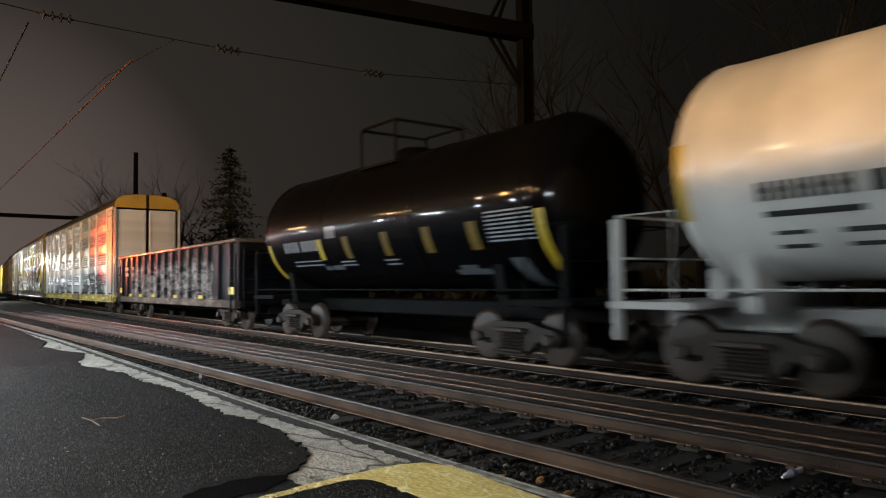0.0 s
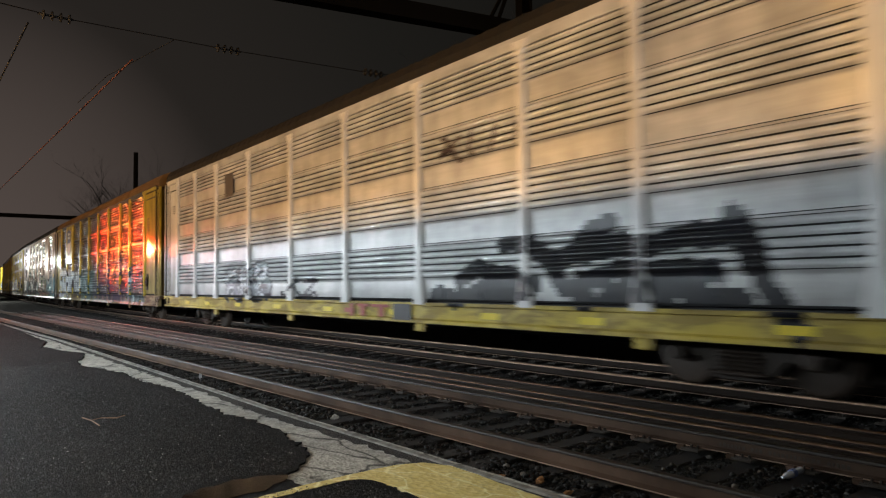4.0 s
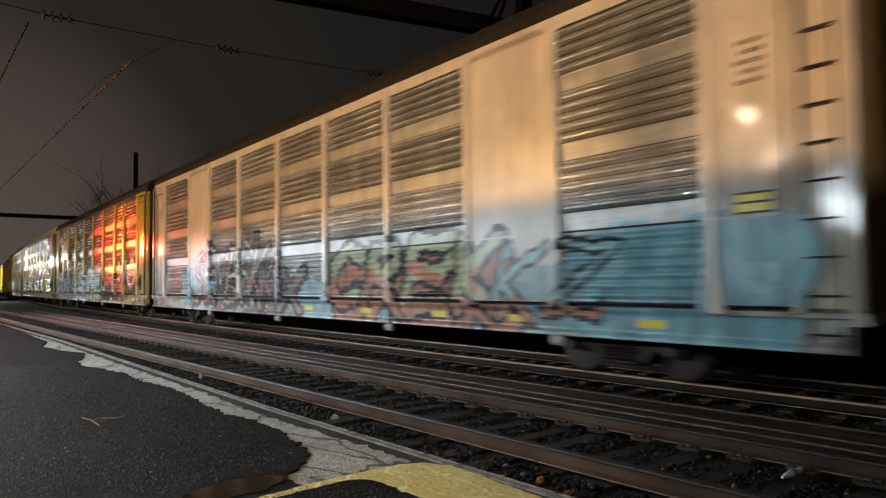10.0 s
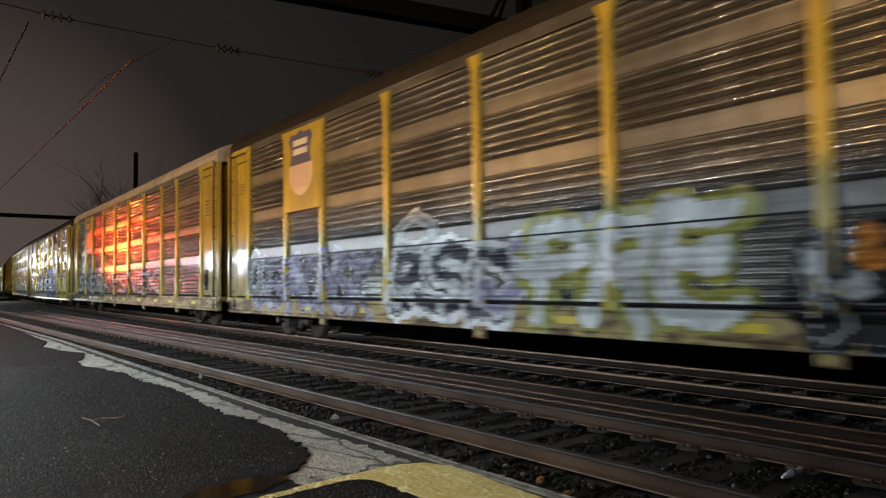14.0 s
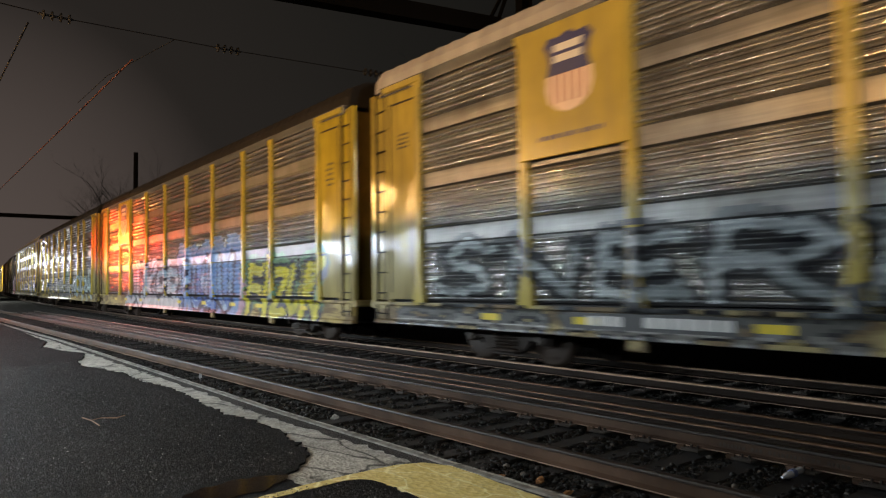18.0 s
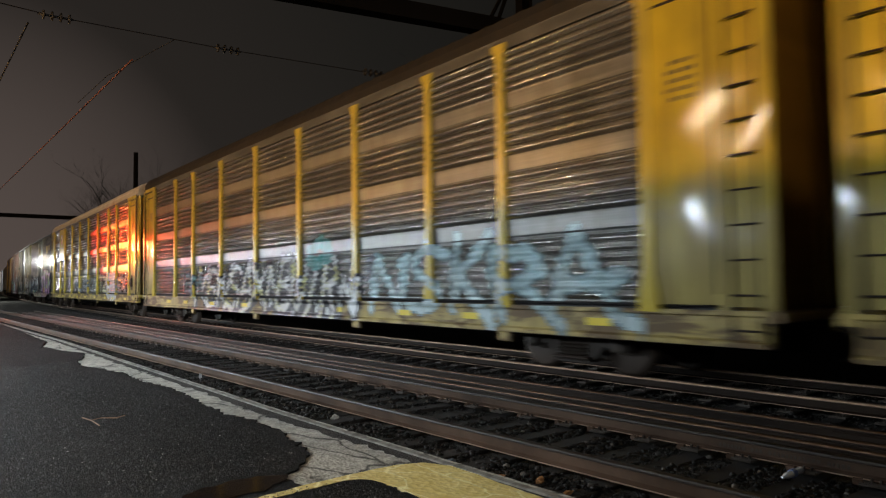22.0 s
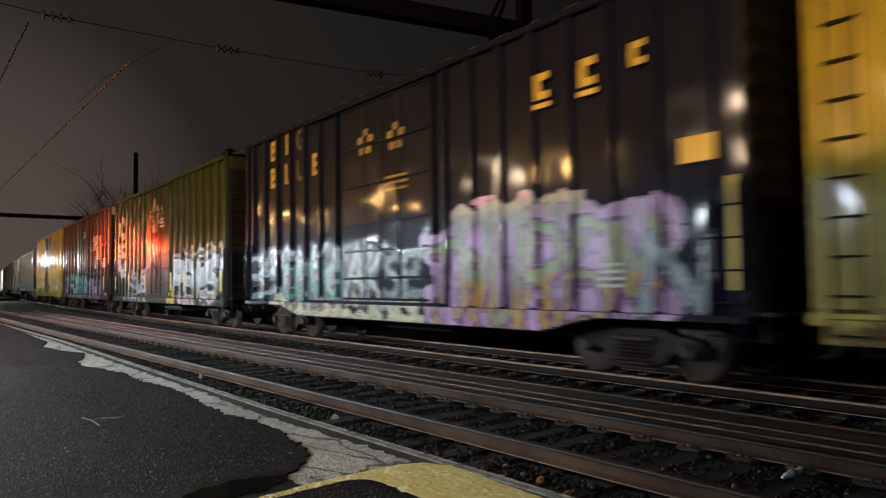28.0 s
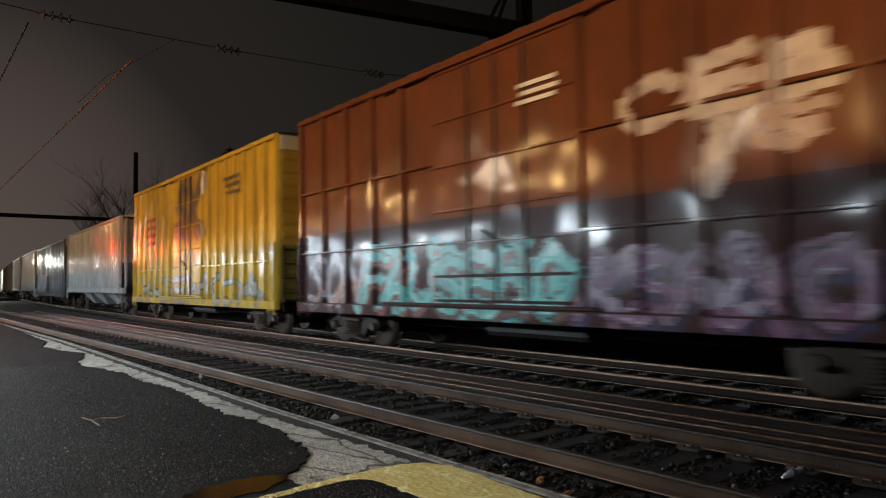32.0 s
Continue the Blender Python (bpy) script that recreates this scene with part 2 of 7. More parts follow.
BLUSH_PAINT = plain("faded_white_and_red_enamel", (0.78, 0.60, 0.50), 0.45, 0, 0.1, 6, 0.1)


# ---- mesh helpers ----
def mesh_from(name, verts, faces, mats, smooth=False, uv=None, slots=None):
    me = bpy.data.meshes.new(name)
    me.from_pydata([tuple(v) for v in verts], [], faces)
    for m in (mats if isinstance(mats, (list, tuple)) else [mats]):
        me.materials.append(m)
    if smooth:
        me.polygons.foreach_set("use_smooth", [True] * len(me.polygons))
    if slots:
        me.polygons.foreach_set("material_index", slots)
    if uv is not None:
        du, dv = uv
        layer = me.uv_layers.new(name="metres")
        co = np.empty(len(me.vertices) * 3)
        me.vertices.foreach_get("co", co)
        co = co.reshape(-1, 3)
        idx = np.empty(len(me.loops), dtype=np.int32)
        me.loops.foreach_get("vertex_index", idx)
        layer.data.foreach_set("uv", np.stack([co[idx, 1] + du, co[idx, 2] + dv], 1).ravel())
    me.update()
    return me


def child(name, me, parent, m=None, label=""):
    ob = new(name, me)
    ob.parent = parent
    if m is not None:
        ob.matrix_basis = m
    if label:
        tagged(ob, label)
    return ob


class Geo:
    """Collects verts and faces of one part."""

    def __init__(self):
        self.v, self.f, self.s = [], [], []

    def add(self, verts, faces, slot=0):
        k = len(self.v)
        self.v += [tuple(p) for p in verts]
        self.f += [tuple(i + k for i in f) for f in faces]
        self.s += [slot] * len(faces)
        return self

    def box(self, x0, x1, y0, y1, z0, z1, bev=0.0, slot=0):
        """A box with chamfered long edges (the two longest sides stay crisp at their ends)."""
        if bev <= 0:
            v = [(x, y, z) for x in (x0, x1) for y in (y0, y1) for z in (z0, z1)]
            return self.add(v, [(0, 1, 3, 2), (4, 6, 7, 5), (0, 4, 5, 1), (2, 3, 7, 6), (0, 2, 6, 4), (1, 5, 7, 3)], slot)
        d = (x1 - x0, y1 - y0, z1 - z0)
        ax = max(range(3), key=lambda i: d[i])
        o = [i for i in range(3) if i != ax]
        lo, hi = (x0, y0, z0), (x1, y1, z1)
        a0, a1, b0, b1 = lo[o[0]], hi[o[0]], lo[o[1]], hi[o[1]]
        bev = min(bev, (a1 - a0) * 0.45, (b1 - b0) * 0.45)
        ring = [(a0 + bev, b0), (a1 - bev, b0), (a1, b0 + bev), (a1, b1 - bev), (a1 - bev, b1), (a0 + bev, b1), (a0, b1 - bev), (a0, b0 + bev)]
        return self.prism(ring, ax, lo[ax], hi[ax], slot)

    def prism(self, ring, axis, t0, t1, slot=0):
        """Extrudes a ring (in the two other axes, in order) along an axis."""
        o = [i for i in range(3) if i != axis]
        n = len(ring)
        v = []
        for t in (t0, t1):
            for a, b in ring:
                p = [0, 0, 0]
                p[axis], p[o[0]], p[o[1]] = t, a, b
                v.append(p)
        f = [(i, (i + 1) % n, n + (i + 1) % n, n + i) for i in range(n)]
        f += [tuple(range(n))[::-1], tuple(range(n, 2 * n))]
        return self.add(v, f, slot)

    def tube(self, pts, r, n=6, slot=0):
        """A round bar along points; r: one radius or one per point."""
        pts = [Vector(p) for p in pts]
        rs = r if isinstance(r, (list, tuple)) else [r] * len(pts)
        v, f = [], []
        for i, p in enumerate(pts):
            d = (pts[min(i + 1, len(pts) - 1)] - pts[max(i - 1, 0)]).normalized()
            a = d.orthogonal().normalized() if abs(d.z) < 0.98 else Vector((1, 0, 0))
            if abs(d.z) < 0.98:
                a = d.cross(Vector((0, 0, 1))).normalized()
            b = d.cross(a).normalized()
            v += [p + (a * math.cos(q) + b * math.sin(q)) * rs[i] for q in [2 * math.pi * j / n for j in range(n)]]
        for i in range(len(pts) - 1):
            f += [(i * n + j, i * n + (j + 1) % n, (i + 1) * n + (j + 1) % n, (i + 1) * n + j) for j in range(n)]
        f += [tuple(range(n))[::-1], tuple(range(len(v) - n, len(v)))]
        return self.add(v, f, slot)

    def lathe(self, prof, axis=0, n=24, at=(0, 0, 0), slot=0):
        """Turns (t, r) about an axis."""
        o = [i for i in range(3) if i != axis]
        v, f = [], []
        for t, r in prof:
            for j in range(n):
                p = [0, 0, 0]
                p[axis] = t + at[axis]
                p[o[0]] = r * math.cos(2 * math.pi * j / n) + at[o[0]]
                p[o[1]] = r * math.sin(2 * math.pi * j / n) + at[o[1]]
                v.append(p)
        for i in range(len(prof) - 1):
            f += [(i * n + j, i * n + (j + 1) % n, (i + 1) * n + (j + 1) % n, (i + 1) * n + j) for j in range(n)]
        return self.add(v, f, slot)

    def done(self, name, mats, smooth=False, uv=None):
        me = mesh_from(name, self.v, self.f, mats, smooth, uv, self.s if isinstance(mats, (list, tuple)) and len(mats) > 1 else None)
        bm = bmesh.new()
        bm.from_mesh(me)
        bmesh.ops.recalc_face_normals(bm, faces=bm.faces)
        bm.to_mesh(me)
        bm.free()
        return me


# ---- the line: straight near track, gently curving train track (rail tops at z = 0) ----
XT, KURVE, YS, YE = 9.1943, 6.31e-4, -31.7, 118.0


def centre(s):
    e = max(0.0, min(s, YE) - YS)
    x = XT + KURVE * e * e / 2
    return x + KURVE * e * max(0.0, s - YE)


def heading(s):
    return KURVE * max(0.0, min(s, YE) - YS)


def on_line(s):
    return pose(centre(s), s, 0, 0, 0, -math.degrees(heading(s)))


def gone(t):
    """Metres that the train has rolled after t seconds."""
    return 8.95 * t + 0.009 * t * t

# ---- ground, platform ----
def sheet(name, x0, x1, y0, y1, z, mat, nx=1, ny=1, hills=0.0):
    v, f = [], []
    for j in range(ny + 1):
        for i in range(nx + 1):
            x, y = x0 + (x1 - x0) * i / nx, y0 + (y1 - y0) * j / ny
            v.append((x, y, z + hills * noise.noise((x * 0.8, y * 0.8, 3.0))))
    for j in range(ny):
        for i in range(nx):
            k = j * (nx + 1) + i
            f.append((k, k + 1, k + nx + 2, k + nx + 1))
    return new(name, mesh_from(name, v, f, mat, True))


tagged(sheet("ground", -900, 1500, -900, 2600, -0.42, FIELD), "dark verge and fields at night", "ground", kind="structure")
tagged(sheet("ballast_bed", 3.86, 30, -30, 130, -0.235, EARTH, 40, 200, 0.03), "black gritty ballast bed under the tracks", "ballast", kind="structure")

PZ = -0.10  # platform top


def slab(name, ring, z0, z1, mat, label, category):
    g = Geo()
    n = len(ring)
    g.add([(x, y, z0) for x, y in ring] + [(x, y, z1) for x, y in ring],
          [(i, (i + 1) % n, n + (i + 1) % n, n + i) for i in range(n)] + [tuple(range(n, 2 * n))])
    return tagged(new(name, g.done(name, mat)), label, category, kind="structure")


def frayed(y0, y1, step, base, jag, seed):
    """A broken edge running up the platform: x by y."""
    out = []
    y = y0
    while y < y1:
        tooth = abs(noise.noise((y * 4.3, seed, 2))) + 0.6 * abs(noise.noise((y * 11.0, seed, 6)))
        out.append((base(y) + jag * (0.6 * noise.noise((y * 1.7, seed, 0)) + 0.5 * noise.noise((y * 6.1, seed, 4)) + 0.4 * noise.noise((y * 19.0, seed, 9)) + 0.3 - tooth), y))
        y += step
    return out


rim = [(3.93 + 0.012 * noise.noise((y * 3.0, 1, 1)) + 0.008 * noise.noise((y * 14.0, 1, 2)) + max(0, min(y, 23) - 8) * 0.022, y) for y in np.arange(-12, 45, 0.2)]
slab("platform_base", [(-30, -12)] + rim + [(-30, 45)], -0.42, PZ - 0.016, CONCRETE, "worn grey concrete platform slab with a crumbling edge", "platform")


def asphalt_edge(y):
    knots = ((-12, 3.1), (4.0, 3.10), (4.76, 3.06), (4.90, 2.52), (5.25, 2.52), (5.42, 2.82), (5.85, 3.10), (6.1, 3.17), (6.45, 3.13), (6.7, 3.25), (7.4, 3.31), (7.85, 3.28), (8.1, 3.20), (8.6, 3.23),
             (9.2, 3.28), (10.1, 3.36), (11.0, 3.42), (12.1, 3.30), (13.5, 3.38), (14.8, 3.16), (15.4, 3.06), (16.2, 3.22), (16.8, 3.42), (18.2, 3.72), (19.2, 3.45), (21.0, 3.30), (22.6, 3.70), (45, 4.4))
    for (a, p), (b, q) in zip(knots, knots[1:]):
        if a <= y <= b:
            return p + (q - p) * (y - a) / (b - a)
    return 3.0


kerb = [(3.785 + max(0, min(y, 23) - 8) * 0.022 + 0.01 * noise.noise((y * 5.0, 8, 1)), y) for y in np.arange(-12, 45, 0.2)]
inner = [(3.665 - 0.05 * math.exp(-((y - 7.8) / 1.4) ** 2) + max(0, min(y, 23) - 8) * 0.022 + 0.07 * noise.noise((y * 2.3, 5, 1)) + 0.07 * noise.noise((y * 7.0, 5, 3)) + 0.04 * noise.noise((y * 21.0, 5, 7)), y) for y in np.arange(-12, 45, 0.1)]
slab("platform_kerb", [(x + 0.062 + 0.022 * noise.noise((y * 7, 3, 3)) + 0.015 * noise.noise((y * 23, 3, 5)), y) for x, y in kerb] + kerb[::-1], -0.42, PZ + 0.004, KERB, "thin pale concrete platform kerb", "kerb")
slab("gutter_dirt", [(x - 0.002, y) for x, y in kerb] + inner[::-1], PZ - 0.02, PZ - 0.011, EARTH, "black dirt packed along the kerb", "dirt")
slab("asphalt_surface", [(-30, -12)] + frayed(-12, 45, 0.03, lambda y: asphalt_edge(y) + (0.06 if y > 6.2 else 0.0), 0.09, 7.0) + [(-30, 45)], PZ - 0.015, PZ + 0.004, ASPHALT,
     "wet black asphalt paving with a frayed edge", "pavement")

# worn yellow edge line, with its crossing stripe and a bare black notch
ye = [(3.73, 4.0), (3.755, 4.25), (3.765, 4.60), (3.66, 4.84), (3.42, 4.94), (3.10, 4.94), (2.60, 4.92), (2.38, 4.88), (2.18, 4.86), (1.4, 4.84), (1.4, 4.76), (2.18, 4.77),
      (2.60, 4.80), (2.95, 4.82), (3.05, 4.70), (3.08, 4.48), (3.05, 4.11), (3.03, 3.0), (3.04, -4.0), (3.70, -4.0), (3.71, 3.0), (3.70, 3.53)]
ring = []
for (ax, ay), (bx, by) in zip(ye, ye[1:] + ye[:1]):
    n_ = max(1, int(math.hypot(bx - ax, by - ay) / 0.06))
    for i in range(n_):
        x, y = ax + (bx - ax) * i / n_, ay + (by - ay) * i / n_
        ring.append((x + 0.012 * noise.noise((x * 9, y * 9, 1)), y + 0.012 * noise.noise((x * 9, y * 9, 5))))
slab("yellow_edge_line", ring, PZ - 0.014, PZ + 0.008, YELLOW_LINE, "worn yellow painted platform edge line", "marking")

nb = Nodes("still_water")
nb.bump(nb.noise(7, 2), 0.04, 0.01)
WATER = nb.done((0.006, 0.006, 0.007), 0.12, 0, 0.06)
pud = [(2.16 + 0.42 * math.cos(a) * (1 + 0.25 * noise.noise((math.cos(a), math.sin(a), 2))) , 5.20 + 0.20 * math.sin(a) * (1 + 0.5 * noise.noise((math.cos(a) * 2, math.sin(a) * 2, 6)))) for a in np.linspace(0, 2 * math.pi, 48, endpoint=False)]
tagged(new("puddle", mesh_from("puddle", [(x, y, PZ + 0.010) for x, y in pud], [tuple(range(48))], WATER)), "shallow rain puddle lying on the asphalt", "puddle")

# twigs and scraps
g = Geo()
g.tube([(1.90, 9.15, PZ + 0.010), (1.93, 8.85, PZ + 0.02), (1.94, 8.5, PZ + 0.010)], 0.006, 5).tube([(1.92, 8.85, PZ + 0.015), (2.05, 8.92, PZ + 0.02), (2.2, 8.84, PZ + 0.012), (2.32, 8.95, PZ + 0.012)], 0.005, 5)
tagged(new("twig", g.done("twig", plain("dry_twig", (0.30, 0.17, 0.10), 0.8))), "small dry forked twig lying on asphalt", "twig")


def crumpled(name, at, size, mat, label, category, seed):
    bm = bmesh.new()
    bmesh.ops.create_icosphere(bm, subdivisions=3, radius=0.5)
    for v in bm.verts:
        k = 1 + 0.5 * noise.noise(v.co * 3.1 + Vector((seed, 0, 0))) + 0.25 * noise.noise(v.co * 8 + Vector((0, seed, 0)))
        v.co = Vector((v.co.x * size[0] * k, v.co.y * size[1] * k, (v.co.z + 0.45) * size[2] * k))
    me = bpy.data.meshes.new(name)
    bm.to_mesh(me)
    bm.free()
    me.materials.append(mat)
    ob = new(name, me)
    ob.location = at
    return tagged(ob, label, category)


FOIL = plain("crumpled_white_plastic", (0.62, 0.62, 0.66), 0.25, 0.1, 0.3, 20, 0.5)
prof = [(0.0, 0.0), (0.005, 0.030), (0.02, 0.034), (0.05, 0.030), (0.08, 0.034), (0.11, 0.028), (0.15, 0.033), (0.19, 0.034), (0.215, 0.026), (0.235, 0.014), (0.262, 0.013), (0.264, 0.0)]
g = Geo().lathe(prof, 0, 18)
g.v = [(x, y * (1 + 0.3 * noise.noise((x * 22, y * 30, 1))), z * (0.78 + 0.35 * noise.noise((x * 25, z * 30, 5)))) for x, y, z in g.v]
bottle = tagged(new("plastic_bottle"), "crushed clear plastic bottle lying on the ballast", "bottle")
bottle.matrix_world = pose(5.95, 2.715, -0.135, 0, 6, 172)
child("bottle_body", g.done("bottle_body", FOIL, True), bottle)
child("bottle_label", Geo().lathe([(0.10, 0.030), (0.10, 0.035), (0.145, 0.036), (0.145, 0.030)], 0, 18).done("bottle_label", plain("blue_bottle_label", (0.16, 0.20, 0.42), 0.5)), bottle)
crumpled("pale_stone", (4.36, 7.55, -0.215), (0.10, 0.07, 0.06), CONCRETE, "pale stone lying beside the rail", "stone", 8)
crumpled("paper_scrap", (4.46, 12.39, -0.2), (0.05, 0.07, 0.09), FOIL, "white paper scrap against the rail", "litter", 5)
crumpled("paper_scrap", (4.02, 13.76, -0.21), (0.09, 0.07, 0.04), FOIL, "small white paper scrap on the platform edge", "litter", 6)
crumpled("slate_stone", (4.06, 5.05, -0.23), (0.24, 0.12, 0.06), plain("blue_grey_slate", (0.10, 0.12, 0.15), 0.6), "flat blue-grey stone in the ballast", "stone", 2)
for i, (x, y) in enumerate(((4.25, 4.05), (4.31, 4.1), (4.12, 4.35), (4.2, 3.7), (4.02, 3.45), (4.28, 3.3))):
    crumpled("dead_leaf", (x, y, -0.215), (0.09, 0.05, 0.035), plain("dry_orange_leaf", (0.36, 0.17, 0.06), 0.8), "dry orange-brown leaf in the ballast", "leaf", 11 + i)


# ---- tracks ----
HEAD = [(-0.0345, -0.017), (-0.031, -0.008), (-0.024, -0.0025), (0, 0), (0.026, -0.002), (0.035, -0.012), (0.035, -0.030), (0.010, -0.040),
        (0.009, -0.116), (0.066, -0.133), (0.066, -0.145), (-0.066, -0.145), (-0.068, -0.134), (-0.009, -0.116), (-0.010, -0.040), (-0.036, -0.030)]
HEAD_FACES = (0, 1, 2, 3, 4, 15)  # head faces: worn bright by wheels, on spares a lamp glint put into colour
FOOT = 11  # the outer edge of the foot, coloured pale for the light it catches


def rail(name, path, parent, label, top, web):
    """Sweeps the rail section along (x, y, z, turn) stations."""
    n, v, f, s = len(HEAD), [], [], []
    for x, y, z, a in path:
        for px, pz in HEAD:
            v.append((x + px * math.cos(a), y - px * math.sin(a), z + pz))
    for i in range(len(path) - 1):
        for j in range(n):
            f.append((i * n + j, i * n + (j + 1) % n, (i + 1) * n + (j + 1) % n, (i + 1) * n + j))
            s.append(1 if j in HEAD_FACES else 2 if j == FOOT else 0)
    f += [tuple(range(n)), tuple(range(len(v) - n, len(v)))[::-1]]
    s += [0, 0]
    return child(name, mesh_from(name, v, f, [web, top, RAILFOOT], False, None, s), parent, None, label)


near_track = tagged(new("near_track"), "rusty platform track on weathered wooden ties", "railway track", kind="structure")
main_track = tagged(new("main_track"), "main line track under the freight train", "railway track", kind="structure")
RX = 4.60  # platform-side rail of the near track
for x in (RX, RX + 1.505):
    rail("rail", [(x + max(0, y - 20) * 0.004, y, 0, 0) for y in np.arange(-14, 100, 2.0)], near_track, "rusty steel rail", RUSTHEAD, RAIL)
for d in (-0.7525, 0.7525):
    rail("rail", [(centre(s) + d * math.cos(heading(s)), s - d * math.sin(heading(s)), 0, heading(s)) for s in np.arange(-40, 420, 3.0)], main_track, "worn bright-topped steel rail", RAILHEAD, DARKRAIL)


def tie_mesh(seed):
    rnd = random.Random(seed)
    bm = bmesh.new()
    bmesh.ops.create_cube(bm, size=1)
    bmesh.ops.subdivide_edges(bm, edges=[e for e in bm.edges if abs((e.verts[0].co - e.verts[1].co).x) > 0.5], cuts=7)
    for v in bm.verts:
        v.co = Vector((v.co.x * 2.6, v.co.y * (0.225 + 0.02 * noise.noise((v.co.x * 9, seed, 0))), v.co.z * 0.18 + 0.010 * noise.noise((v.co.x * 14, v.co.y * 5, seed))))
    bmesh.ops.bevel(bm, geom=[e for e in bm.edges if len(e.link_faces) == 2 and e.calc_face_angle(0) > 0.8], offset=0.012, segments=1, affect="EDGES")
    me = bpy.data.meshes.new("tie")
    bm.to_mesh(me)
    bm.free()
    me.materials.append(WOOD)
    return me


TIES = [tie_mesh(i) for i in range(5)]
g = Geo().box(-0.18, 0.15, -0.17, 0.17, 0, 0.016, 0.004)
for k in (-0.16, -0.125):
    g.box(k - 0.010, k + 0.010, -0.17, 0.17, 0.014, 0.022)
for sx in (-0.085, 0.085):
    for sy in (-0.06, 0.06):
        g.box(sx - 0.012, sx + 0.012, sy - 0.012, sy + 0.012, 0.012, 0.045)
g.v = [(x, y * 0.55, z) for x, y, z in g.v]
PLATE = g.done("tie_plate", PLATESTEEL)
rnd = random.Random(8)
y = 3.52
while y > 2.40:
    w = rnd.choice((0.016, 0.022, 0.022, 0.026))
    if rnd.random() < 0.82:
        child("rolled_mark", Geo().box(RX + 1.505 - 0.0125, RX + 1.505 - 0.008, y - w, y, -0.100, -0.070).done("rolled_mark", PLATESTEEL), near_track)
    y -= w + 0.016
TIE_AT = []  # where the ties of the near track lie
CLIP = Geo().box(-0.025, 0.025, -0.035, 0.035, 0, 0.05, 0.012).done("rail_anchor", RAIL)
rnd = random.Random(4)
for i in range(110):
    y = -3.0 + i * 0.52 + rnd.uniform(-0.04, 0.04)
    TIE_AT.append(y)
    tie = child("tie", TIES[i % 5], near_track, pose(RX + 0.7525 + rnd.uniform(-0.05, 0.05), y, -0.292 + rnd.uniform(-0.02, 0.008), 0, 0, rnd.uniform(-2, 2)))
    if y < 34:
        child("tie_plate", PLATE, tie, tie.matrix_basis.inverted() @ pose(RX + 1.505, y, -0.164))
        child("rail_anchor", CLIP, tie, tie.matrix_basis.inverted() @ pose(RX + 1.505 - 0.12, y + 0.12, -0.176, 0, 0, rnd.uniform(-15, 15)))
for i in range(120):
    s = -4.0 + i * 0.54 + rnd.uniform(-0.03, 0.03)
    tie = child("tie", TIES[(i * 3) % 5], main_track, on_line(s) @ pose(rnd.uniform(-0.04, 0.04), 0, -0.290 + rnd.uniform(-0.01, 0.008), 0, 0, rnd.uniform(-1.5, 1.5)))
    if s < 40:
        for x in (-0.7525, 0.7525):
            child("tie_plate", PLATE, tie, pose(x, 0, 0.092))

# spare rails laid down between the two tracks
for x, z, lab in ((7.28, 0.0, "rusty spare rail lying upright between the tracks"), (6.96, -0.05, "rusty spare rail standing between two others"),
                         (6.62, -0.05, "brown spare rail lying beside the near track")):
    v, f = [], []
    ys = np.arange(-14, 52, 2.0)
    for y in ys:
        xx = x + 0.012 * math.sin(y * 0.21 + x) + max(0, y - 14) * 0.010
        for px, pz in HEAD:
            v.append((xx + px, y, z + pz))
    n = len(HEAD)
    for i in range(len(ys) - 1):
        f += [(i * n + j, i * n + (j + 1) % n, (i + 1) * n + (j + 1) % n, (i + 1) * n + j) for j in range(n)]
    f += [tuple(range(n)), tuple(range(len(v) - n, len(v)))[::-1]]
    spare = tagged(new("spare_rail", mesh_from("spare_rail", v, f, [DARKRAIL, SPAREHEAD], False, None, [1 if j in HEAD_FACES[:3] else 0 for _ in range(len(ys) - 1) for j in range(n)] + [0, 0])), lab, "rail", "spare rails between the tracks")
    for y in (2.6, 14.4, 26.2):
        child("joint_bar", Geo().box(x - 0.034, x - 0.013, y - 0.4, y + 0.4, z - 0.125, z - 0.05, 0.008).done("joint_bar", DARKRAIL), spare)


